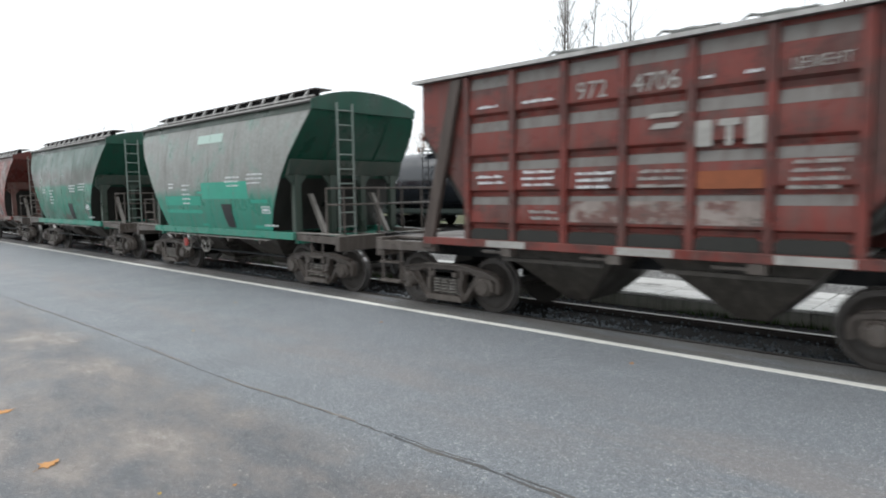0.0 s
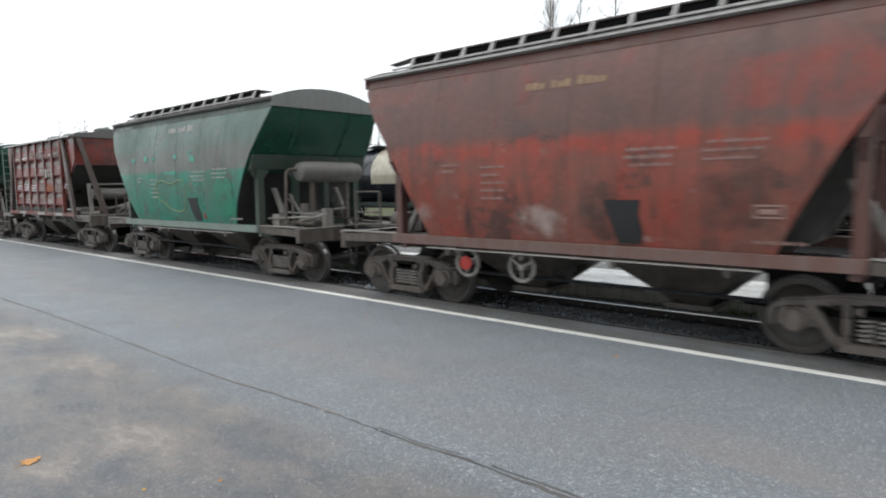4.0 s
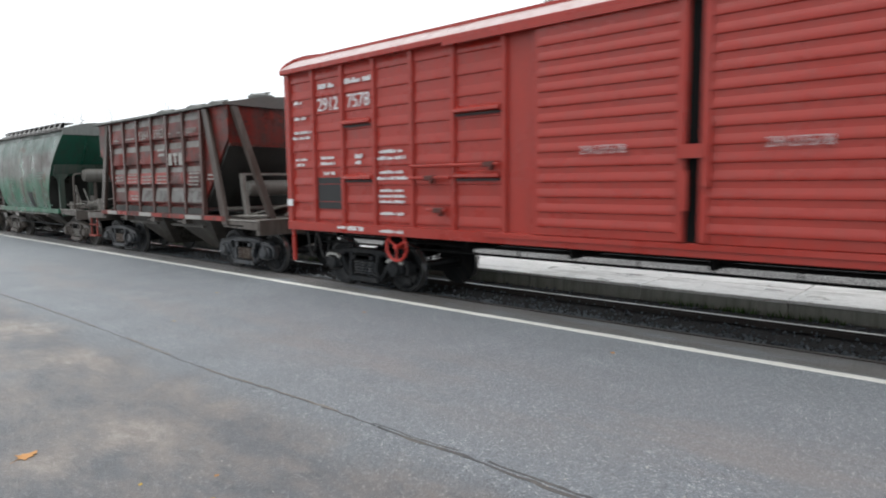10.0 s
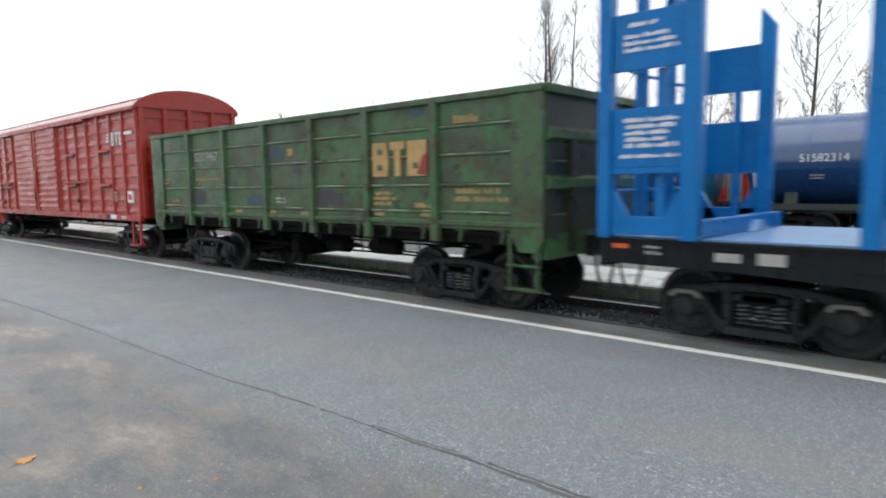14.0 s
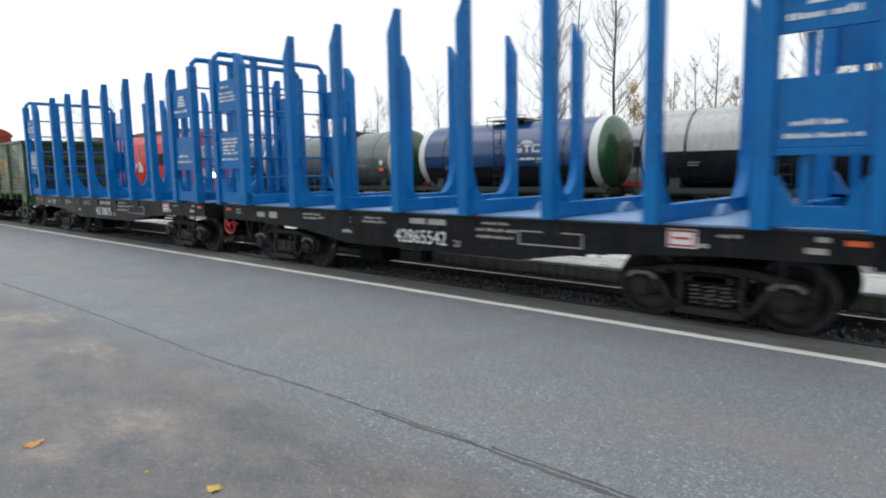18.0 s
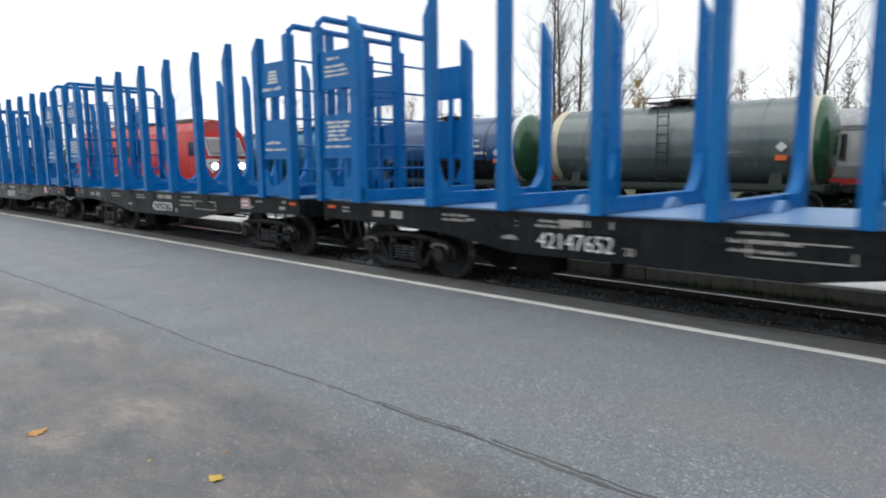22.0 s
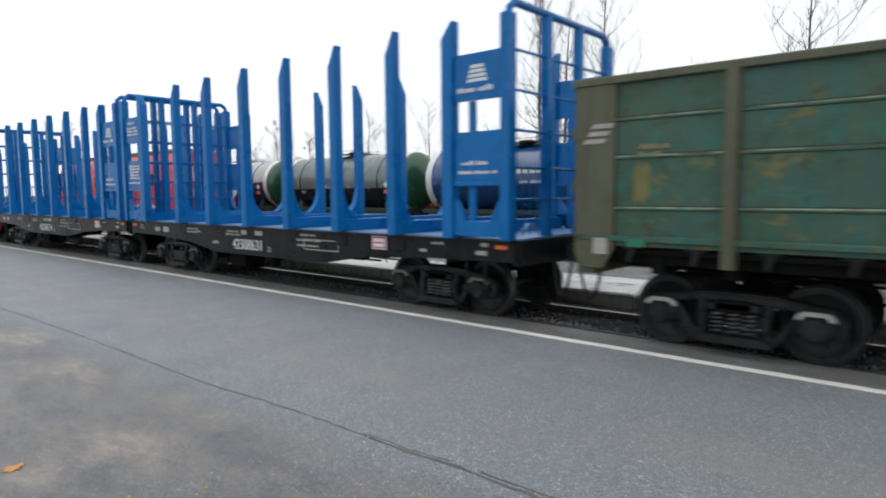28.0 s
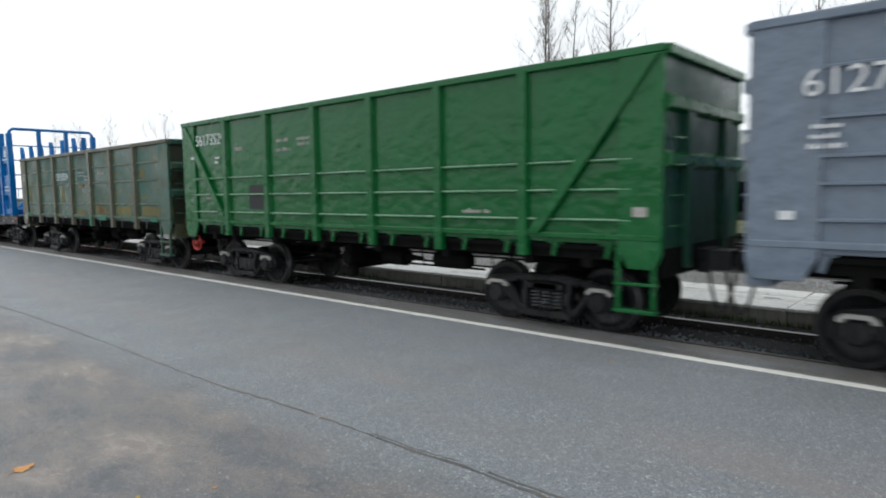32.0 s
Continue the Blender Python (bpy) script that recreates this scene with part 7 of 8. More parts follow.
    for x in (-5.51, *STAKES, 5.51):
        beam = part("bolster", lambda bm: loft(bm, [[(q - 0.09, y, 1.35), (q + 0.09, y, 1.35), (q + 0.09, y, 1.57), (q - 0.09, y, 1.57)] for q, y in ((0.0, -1.52), (0.2, 1.52))]), BLUE, w, "blue cross beam between two stakes", key="bolster_beam", m=pose(x, 0, 0), bevel=0.008)
        part("wedge", lambda bm: prism(bm, [(0.05, 1.35), (0.65, 1.35), (0.43, 1.50), (0.27, 1.50)], "x", 0.19, 0.32), DECK_BLUE, beam, "pale wedge on the deck", key="bolster_wedge")
    for d in (-1, 1):
        def hoop(bm):
            x = d * 6.65
            tube(bm, [(x, -1.60, 4.60), (x, -1.57, 4.80), (x, -1.46, 4.90), (x, 1.46, 4.90), (x, 1.57, 4.80), (x, 1.60, 4.60)], 0.062, 8)
        part("end_hoop", hoop, BLUE, w, "bent tube hoop over the end", key=("hoop", d))
        for y in (-0.52, 0.52):
            part("end_upright", lambda bm: box(bm, d * 6.65 - 0.08, d * 6.65 + 0.08, y - 0.07, y + 0.07, 1.33, 4.86), BLUE, w, key=("upright", d, y), bevel=0.01)
        for z in (4.22, 3.62, 3.02, 2.45, 1.95):
            part("end_bar", lambda bm: tube(bm, [(d * 6.65, -1.55, z), (d * 6.65, 1.55, z)], 0.026, 6), BLUE, w, key=("end_bar", d, z))
        parts("end_grid", lambda bm: [tube(bm, [(d * 6.65, -1.4 + i * 0.2, 1.4), (d * 6.65, -1.4 + i * 0.2, 2.45)], 0.012, 4) for i in range(15)], BLUE, w, key=("end_grid", d))
        part("end_beam", lambda bm: box(bm, d * 6.72 - 0.10, d * 6.72 + 0.05, -1.46, 1.46, 0.92, 1.32), BLACK_FRAME, w, key=("timber_end", d), bevel=0.01)
        part("end_lamp", lambda bm: box(bm, d * 6.47 - 0.11, d * 6.47 + 0.11, -1.538, -1.515, 1.185, 1.245), ORANGE_MARK, w, "small orange plate", key=("end_lamp", d))
    part("deck", lambda bm: box(bm, -H, H, -1.47, 1.47, 1.30, 1.345), DECK_BLUE, w, "blue deck with sky sheen in its pale colour", key="timber_deck")
    parts("cross_beam", lambda bm: [box(bm, x - 0.07, x + 0.07, -1.36, 1.36, 1.02, 1.30) for x in (-5.5, *STAKES, 5.5)], DARK, w, key="timber_cross")
    underside(w, -6.6, 6.6, DARK)
    part("brake_box", lambda bm: (box(bm, -2.3, -1.6, -1.0, -0.5, 0.30, 0.62), lathe(bm, [(0.05, -0.3), (0.2, -0.25), (0.2, 0.25), (0.05, 0.3)], "y", 12, (-1.95, -0.6, 0.4))), DARK, w, key="brake_box")
    writing("number_lettering", number, 0.34, WHITE_MARK, w, at, -1.532, 0.90, 0.92)
    for q in ([(at - 0.25, 1.14, 0.38, 0.10)], [(at + 0.20, 1.14, 0.40, 0.10)]):
        bars("stencil_lettering", q, PALE_MARK, w, -1.526)
    writing("number_lettering", "20", 0.16, PALE_MARK, w, at + 0.85, -1.532, 0.84)
    for q in (lines(1.33, 1.20, 0.55, 1, 0.05), lines(1.07, 1.09, 1.06, 1, 0.055), lines(1.20, 0.98, 0.8, 1, 0.05), lines(-6.14, 1.20, 0.25, 2, 0.05, 0.08), lines(-3.74, 1.18, 0.85, 2, 0.05, 0.08), lines(-2.95, 1.12, 0.2, 1, 0.06), lines(-2.23, 1.16, 0.33, 2, 0.05, 0.075), lines(-1.63, 1.18, 0.8, 2, 0.05, 0.075), lines(-2.2, 0.88, 0.31, 1, 0.075),
              [(-5.23, 1.08, 0.30, 0.11)], [(-4.74, 1.07, 0.30, 0.14)], [(4.74, 1.06, 0.16, 0.05)], lines(5.0, 1.20, 0.3, 1, 0.05), [(5.97, 1.07, 0.22, 0.07)], [(6.07, 1.21, 0.14, 0.06)]):
        bars("stencil_lettering", q, PALE_MARK, w, -1.526)
    part("frame_plate", lambda bm: [box(bm, x, x + a, -1.534, -1.518, z, z + h) for x, z, a, h in ((2.05, 0.92, 1.1, 0.018), (2.05, 1.12, 1.1, 0.018), (2.05, 0.92, 0.018, 0.2), (3.14, 0.92, 0.018, 0.2))], PALE_MARK, w, "outlined plate", key="frame_plate", m=pose(-0.6 if away else 0.0, 0, 0))
    part("square_plate", lambda bm: box(bm, 4.38, 4.76, -1.536, -1.518, 1.04, 1.29), WHITE_MARK, w, "white plate with a red frame", key="square_plate", m=pose(away, 0, 0))
    part("square_mark", lambda bm: [box(bm, x, x + a, -1.542, -1.534, z, z + h) for x, z, a, h in ((4.40, 1.06, 0.34, 0.025), (4.40, 1.245, 0.34, 0.025), (4.40, 1.06, 0.025, 0.21), (4.715, 1.06, 0.025, 0.21), (4.46, 1.15, 0.22, 0.03))], RED_MARK, w, key="square_mark", m=pose(away, 0, 0))
    part("panel_logo", lambda bm: [prism(bm, [(6.09 - a, z), (6.09 + a, z), (6.09 + a - 0.02, z + 0.05), (6.09 - a + 0.02, z + 0.05)], "y", -1.642, -1.634) for a, z in ((0.20, 3.78), (0.18, 3.85), (0.16, 3.92), (0.14, 3.99))], WHITE_MARK, w, "white striped trapezoid logo", key="panel_logo")
    for q in (lines(5.66, 3.63, 0.86, 1, 0.09, 0.1, 4), lines(5.74, 2.50, 0.62, 1, 0.07, 0.1, 6), lines(5.66, 2.36, 0.86, 1, 0.06, 0.1, 8), lines(-6.4, 4.04, 0.5, 1, 0.07, 0.1, 2), lines(-6.45, 3.9, 0.75, 3, 0.06, 0.085, 3), lines(-6.42, 2.84, 0.72, 5, 0.062, 0.082, 5), lines(-6.45, 2.38, 0.78, 1, 0.055, 0.1, 9)):
        bars("panel_lettering", q, WHITE_MARK, w, -1.640, "white unreadable panel writing")
    if number in ("42865542", "42330274"):
        hand_wheel(w, -6.86, -1.30, 0.80, RED_MARK, 0.22)
    part("step_iron", lambda bm: (tube(bm, [(5.75, -1.48, 1.0), (5.75, -1.50, 0.50), (6.12, -1.50, 0.50), (6.12, -1.48, 1.0)], 0.022, 5), box(bm, 5.74, 6.13, -1.58, -1.42, 0.50, 0.53)), BLACK_FRAME, w, "hanging black step iron", key="timber_step")
    gear(w, 9.6, 6.5, GRIME_DARK, "freight", TANK_DUST)


for c, number, at in ((87.35, "42130875", 0.1), (101.75, "42865542", -0.05), (116.25, "42325779", 0.15), (130.55, "42147652", -0.9), (144.5, "42330274", -0.15), (158.3, "42308631", -0.65)):
    timber_wagon(c, number, at)


# ---- the tank train on the farther track ----
PITCH = 12.02
RING = {"white": plain("white_ring", (0.62, 0.63, 0.62), 0.4, vary=0.12), "cream": plain("cream_ring", (0.58, 0.52, 0.38), 0.45, vary=0.15)}
TANK = {k: paint(k + "_tank_paint", v, soil=0.3, rough=0.10, faded=f, dirt=(0.035, 0.042, 0.052), wear=0.004, gloss=0.8) for k, v, f in (
    ("navy", (0.008, 0.045, 0.150), (0.016, 0.072, 0.215)), ("black", (0.010, 0.013, 0.018), (0.018, 0.022, 0.028)), ("brown", (0.11, 0.018, 0.016), (0.14, 0.03, 0.025)),
    ("bright_blue", (0.012, 0.19, 0.55), (0.02, 0.26, 0.62)), ("cream", (0.42, 0.38, 0.29), (0.48, 0.45, 0.36)), ("silver", (0.36, 0.38, 0.39), (0.42, 0.44, 0.45)),
    ("grey", (0.095, 0.125, 0.125), (0.15, 0.18, 0.18)), ("teal", (0.02, 0.16, 0.28), (0.03, 0.21, 0.35)), ("green", (0.02, 0.085, 0.035), (0.03, 0.11, 0.05)), ("lime", (0.10, 0.20, 0.035), (0.13, 0.25, 0.05)))}
TANK_ANGLES = 28


def barrel(bm, a0, a1, x0, x1, r=1.56, zc=2.66, cap=False):
    """A strip of the tank's skin between two angles from the top, as a closed shell 3 cm thick."""
    n = max(3, int(TANK_ANGLES * (a1 - a0) / 6.283))
    out, inn = [], []
    for i in range(n + 1):
        a = a0 + (a1 - a0) * i / n
        out.append((r * math.sin(a), zc + r * math.cos(a)))
        inn.append(((r - 0.03) * math.sin(a), zc + (r - 0.03) * math.cos(a)))
    prism(bm, out + inn[::-1], "x", x0, x1) if n < 4 else loft(bm, [[(x, *p) for p in out + inn[::-1]] for x in (x0, x1)])


def dome(bm, d, r=1.56, zc=2.66, x=5.0):
    lathe(bm, [(r, d * x), (r * 0.985, d * (x + 0.09)), (r * 0.93, d * (x + 0.20)), (r * 0.80, d * (x + 0.32)), (r * 0.55, d * (x + 0.41)), (r * 0.25, d * (x + 0.455)), (0.01, d * (x + 0.465))], "x", TANK_ANGLES, (0, 0, zc))


def tank_wagon(n, upper, lower, ring_l, ring_r, end, label, band=None, number="", split=1.75):
    c = -PITCH * n - PITCH / 2
    w = thing("tank_wagon", (c, TANK_TRACK, 0), label, "tank wagon", "wagons of the tank train")
    WAGONS.append((w, c, "tank"))
    part("barrel", lambda bm: barrel(bm, -split, split, -5.0, 5.0), TANK[upper], w, "painted upper barrel", key=("barrel_top", split))
    part("barrel_belly", lambda bm: barrel(bm, split, 6.283 - split, -5.0, 5.0), TANK[lower], w, "dark barrel underside", key=("barrel_low", split))
    if band:
        part("spill_band", lambda bm: lathe(bm, [(1.50, -0.95), (1.568, -0.95), (1.568, 0.95), (1.50, 0.95)], "x", TANK_ANGLES, (0, 0, 2.66)), TANK[band], w, "dark spill band round the middle", key="spill_band")
    for d, k in ((-1, ring_l), (1, ring_r)):
        part("end_cap", lambda bm: dome(bm, d), TANK[end if d > 0 else lower if end != "lime" else "green"], w, "domed tank end", key=("dome", d))
        if k:
            part("end_ring", lambda bm: lathe(bm, [(1.45, d * 4.66), (1.572, d * 4.66), (1.572, d * 5.04), (1.45, d * 5.04)], "x", TANK_ANGLES, (0, 0, 2.66)), RING[k], w, "painted ring at the tank end", key=("end_ring", d))

    def manway(bm):
        lathe(bm, [(0.36, 4.1), (0.36, 4.36), (0.40, 4.38), (0.40, 4.42), (0.1, 4.46)], "z", 14)
        box(bm, -1.1, 1.1, -0.9, 0.9, 4.28, 4.31)
        for x in (-1.1, 1.1):
            for y in (-0.9, 0.9):
                tube(bm, [(x, y, 4.0), (x, y, 4.46)], 0.02, 5)
        for y in (-0.9, 0.9):
            tube(bm, [(-1.1, y, 4.46), (1.1, y, 4.46)], 0.018, 5)
    part("manway", manway, GRIME_DARK, w, "dome hatch with a small platform", key="manway")
    ladder("ladder", w, -0.2, -1.62, 1.2, 4.2, GRIME_DARK, along="x", steps=9)
    parts("tank_strap", lambda bm: [lathe(bm, [(1.55, x - 0.05), (1.58, x - 0.05), (1.58, x + 0.05), (1.55, x + 0.05)], "x", TANK_ANGLES, (0, 0, 2.66)) for x in (-3.4, 3.4)], TANK[lower], w, key="tank_strap")

    def frame_bm(bm):
        for s in (-1, 1):
            box(bm, -5.4, 5.4, s * 1.36 - 0.06, s * 1.36 + 0.06, 1.02, 1.22)
        box(bm, -5.4, 5.4, -0.26, 0.26, 0.86, 1.16)
        for x in (-5.35, -3.9, 0, 3.9, 5.35):
            box(bm, x - 0.08, x + 0.08, -1.36, 1.36, 0.98, 1.2)
        for x in (-3.9, 3.9):
            prism(bm, [(-1.25, 1.2), (1.25, 1.2), (1.1, 1.75), (0.5, 1.32), (-0.5, 1.32), (-1.1, 1.75)], "x", x - 0.2, x + 0.2)
    part("frame", frame_bm, plain("green_black_frame", (0.022, 0.035, 0.03), 0.7), w, key="tank_frame")
    parts("handrail", lambda bm: [tube(bm, [(d * 4.4, -1.42, 1.2), (d * 4.4, -1.42, 2.2), (d * 5.3, -1.42, 2.2), (d * 5.3, -1.42, 1.2)], 0.022, 5) for d in (-1, 1)], GRIME_DARK, w, key="tank_rail")
    if number:
        writing("number_lettering", number, 0.36, WHITE_MARK, w, -2.9, -1.585, 2.72)
    bars("stencil_lettering", lines(-3.3, 2.15, 0.5, 2, 0.05, 0.1) + lines(1.9, 2.3, 1.0, 1, 0.07), PALE_MARK, w, -1.515)
    part("hazard_plate", lambda bm: box(bm, 3.95, 4.3, -1.57, -1.55, 2.02, 2.2), ORANGE_MARK, w, "orange hazard plate", key="hazard_plate")
    part("hazard_sign", lambda bm: prism(bm, [(4.12, 2.30), (4.30, 2.48), (4.12, 2.66), (3.94, 2.48)], "y", -1.585, -1.565), WHITE_MARK, w, "white diamond sign", key="hazard_sign")
    for s in (-1, 1):
        bogie(w, s * 3.9, GRIME_DARK, "tank")
        coupler(w, s * 5.4, s, False)
    return w


TANKS = [(-10, "black", "black", "cream", "cream", "green", "black tank wagon with a green end", None, "", 1.75), (-9, "silver", "black", "white", "white", "green", "silver and black tank wagon with a green end", None, "", 1.5),
         (-8, "brown", "black", "cream", "cream", "green", "brown and black tank wagon with a wide black band", "black", "53987491", 1.62),
         (-7, "black", "black", "cream", "cream", "lime", "black tank wagon with a cream ring and lime end", None, "50450303", 1.75),
         (-6, "bright_blue", "bright_blue", "white", "white", "green", "bright blue tank wagon with a black middle band", "black", "", 1.75),
         (-5, "cream", "black", None, "cream", "cream", "cream tank wagon with a black middle band", "black", "", 1.85), (-4, "silver", "navy", "white", "white", "green", "silver-topped navy tank wagon", None, "", 1.3),
         (-3, "navy", "navy", "white", "white", "green", "navy tank wagon with white end rings", None, "51582314", 1.75), (-2, "navy", "navy", "white", "white", "teal", "navy tank wagon with a teal end", None, "", 1.75),
         (-1, "silver", "black", "cream", "cream", "green", "silver-topped black tank wagon with a green end", None, "", 1.62), (0, "navy", "black", "white", "white", "green", "navy tank wagon with a white ring and green end", None, "", 1.9),
         # Tank 2: the lower barrel is black to hold the shade of its underside.
         (1, "grey", "grey", "cream", "cream", "green", "weathered grey tank wagon with cream rings and a green end", None, "", 1.9), (2, "navy", "black", "white", "white", "green", "navy tank wagon with a black belly and green end", None, "56106200", 1.9),
         (3, "teal", "teal", None, None, "green", "teal tank wagon with a green end", None, "", 1.75), (4, "navy", "navy", "white", "white", "green", "navy tank wagon with a white ring and green end", None, "", 1.75),
         (5, "grey", "black", "white", "white", "green", "weathered grey tank wagon with a white ring and green end", None, "", 1.8), (6, "silver", "navy", "white", "white", "green", "silver-topped navy tank wagon", None, "", 1.5),
         (7, "black", "black", "white", "white", "green", "black tank wagon with a white ring", None, "", 1.75), (8, "navy", "navy", "white", "white", "green", "navy tank wagon with white rings", None, "", 1.75)]
BUILT = {}
for row in TANKS:
    BUILT[row[0]] = tank_wagon(*row)
for n, dx in ((-3, 0.0), (-2, 0.0), (0, 0.1), (2, 0.9), (4, 0.0)):
    w = BUILT[n]
    part("logo_mark", lambda bm: [prism(bm, [(x + dx, z) for x, z in q], "y", -1.585, -1.55) for q in (
        [(0.75, 2.75), (1.22, 2.75), (1.25, 2.95), (0.86, 2.97), (0.86, 3.04), (1.20, 3.04), (1.20, 3.1), (0.75, 3.1)], [(1.32, 3.0), (1.70, 3.0), (1.70, 3.1), (1.32, 3.1)], [(1.46, 2.75), (1.56, 2.75), (1.56, 3.0), (1.46, 3.0)],
        [(1.77, 2.75), (2.2, 2.75), (2.2, 2.83), (1.87, 2.83), (1.87, 3.02), (2.2, 3.02), (2.2, 3.1), (1.77, 3.1)],
        [(1.5 + 0.34 * math.cos(a * 0.3927), 3.13 + 0.16 * math.sin(a * 0.3927)) for a in range(9)])] if n != 4 else
         [box(bm, 0.4 + i * 0.36, 0.68 + i * 0.36, -1.585, -1.55, 2.85, 3.12) for i in range(9)], WHITE_MARK, w, "white block mark on the barrel")
    bars("name_lettering", lines(0.35 + dx, 2.42, 2.5, 1, 0.13, 0.1, n + 20), WHITE_MARK, w, -1.553, "white unreadable name line")


# ---- the standing red diesel locomotive ----
def locomotive():
    y, front = LOCO_TRACK, -34.2
    w = thing("diesel_locomotive", (front, y, 0), "red diesel locomotive standing with both headlights lit", "locomotive")
    red = paint("locomotive_red", (0.52, 0.014, 0.012), soil=0.2, rough=0.35, faded=(0.58, 0.026, 0.020), gloss=0.3)
    pink = paint("dusty_red_roof", (0.46, 0.06, 0.05), soil=0.5, rough=0.6, dirt=(0.22, 0.09, 0.08))
    grey = plain("locomotive_grey", (0.42, 0.43, 0.44), 0.45, vary=0.12)
    L = 21.0

    def shell(bm):
        ring = [(-1.5, 1.05), (-1.5, 3.6), (-1.35, 3.95), (1.35, 3.95), (1.5, 3.6), (1.5, 1.05)]
        loft(bm, [[(x, *p) for p in ring] for x in (-L + 0.8, -0.75)] + [[(-0.1, -1.4, 1.05), (-0.05, -1.4, 2.45), (-0.75, -1.25, 3.8), (-0.75, 1.25, 3.8), (-0.05, 1.4, 2.45), (-0.1, 1.4, 1.05)]])
    part("body", shell, red, w)
    part("roof", lambda bm: loft(bm, [[(x, -1.38, 3.94), (x, -1.0, 4.45), (x, -0.5, 4.62), (x, 0.5, 4.62), (x, 1.0, 4.45), (x, 1.38, 3.94)] for x in (-L + 1.2, -0.9)]), pink, w, "dusty red roof")
    for i in range(6):
        part("roof_grille", lambda bm: box(bm, -0.9, 0.9, -0.8, 0.8, 4.55, 4.78), GRIME, w, key="roof_grille", m=pose(-3.6 - i * 2.7, 0, 0))
    part("windscreen", lambda bm: prism(bm, [(-0.03, 2.55), (-0.62, 3.62), (-0.66, 3.60), (-0.07, 2.52)], "y", -1.15, 1.15), grey, w, "grey windscreen surround")
    for s in (-1, 1):
        # The grey pane colour stands in for sky mirrored in the windscreen.
        part("window_pane", lambda bm: prism(bm, [(-0.06, 2.68), (-0.52, 3.50), (-0.49, 3.52), (-0.02, 2.70)], "y", min(s * 0.1, s * 1.05), max(s * 0.1, s * 1.05)), plain("sky_lit_glass", (0.20, 0.19, 0.20), 0.05, vary=0.1), w, key=("pane", s))
        part("cab_window", lambda bm: box(bm, -1.75, -1.05, s * 1.49 - 0.02, s * 1.49 + 0.02, 2.55, 3.35), GLASS, w, key=("cab_window", s))
        part("headlight", lambda bm: lathe(bm, [(0.02, 0.02), (0.19, 0.0), (0.19, -0.18), (0.02, -0.18)], "x", 14, (0.07, s * 0.86, 1.95)), glow, w, "lit round headlight", key=("headlight", s))
        part("headlight_rim", lambda bm: lathe(bm, [(0.19, -0.2), (0.25, -0.2), (0.25, 0.02), (0.19, 0.02)], "x", 14, (0.02, s * 0.86, 1.95)), grey, w, key=("headlight_rim", s))
        part("side_stripe", lambda bm: box(bm, -L + 1, -3.0, s * 1.505 - 0.01, s * 1.505 + 0.01, 1.2, 1.42), grey, w, "grey lower stripe", key=("side_stripe", s))
        part("side_logo", lambda bm: [prism(bm, q, "y", s * 1.515 - 0.01, s * 1.515 + 0.01) for q in ([(-9.6, 2.2), (-9.2, 2.2), (-9.0, 3.1), (-9.4, 3.1)], [(-9.0, 2.2), (-8.6, 2.2), (-8.6, 2.5), (-8.3, 2.5), (-8.3, 2.8), (-8.9, 2.8)], [(-8.1, 2.2), (-7.5, 2.2), (-7.5, 2.5), (-7.9, 2.9), (-8.1, 2.9)])], WHITE_MARK, w, "white logo shapes", key=("side_logo", s))
        part("front_chevron", lambda bm: prism(bm, [(s * 1.42, 2.35), (s * 0.55, 2.35), (s * 0.55, 2.22), (s * 1.22, 2.16), (s * 0.85, 1.62), (s * 1.02, 1.55), (s * 1.42, 2.1)], "x", -0.05, 0.0), WHITE_MARK, w, "white zigzag stripe", key=("front_chevron", s))
        for i in range(5):
            part("side_window", lambda bm: box(bm, -0.55, 0.55, s * 1.505 - 0.015, s * 1.505 + 0.015, 2.6, 3.3), GRIME_DARK, w, "dark side grille", key=("loco_window", s), m=pose(-4.8 - i * 3.1 if i < 1 else -10.5 - (i - 1) * 2.4, 0, 0))
    part("buffer_beam", lambda bm: box(bm, -0.4, 0.02, -1.45, 1.45, 0.75, 1.15), RED_MARK, w, "red buffer beam")
    part("snow_plough", lambda bm: prism(bm, [(0.15, 0.2), (0.02, 0.75), (-0.1, 0.75), (-0.05, 0.2)], "y", -1.3, 1.3), GRIME_DARK, w)
    part("fuel_tank", lambda bm: box(bm, -13.0, -8.2, -1.3, 1.3, 0.3, 1.05), GRIME_DARK, w, bevel=0.06)
    coupler(w, 0.0, 1, False)
    for x in (-4.6, -16.6):
        bo = part("bogie", lambda bm: [box(bm, -2.6, 2.6, s * 1.1 - 0.1, s * 1.1 + 0.1, 0.45, 0.85) for s in (-1, 1)] + [box(bm, -0.3, 0.3, -1.1, 1.1, 0.5, 0.9)], GRIME_DARK, w, key="loco_bogie", m=pose(x, 0, RAIL))
        for k in (-1.85, 0, 1.85):
            o = new("wheelset", wheelset(GRIME_DARK))
            o.parent, o.matrix_basis = bo, pose(k, 0, 0.475)


glow, nt, b = start("lit_headlight", 0.3)
b.inputs["Emission Color"].default_value, b.inputs["Emission Strength"].default_value = (1.0, 0.98, 0.9, 1), 9.0
locomotive()


# ---- standing passenger coaches behind the tank train ----
COACH_GREY = paint("coach_silver_grey", (0.36, 0.37, 0.38), soil=0.35, rough=0.4, faded=(0.42, 0.43, 0.44))
COACH_RED = paint("coach_red", (0.42, 0.03, 0.025), soil=0.2, rough=0.4, faded=(0.48, 0.045, 0.035))


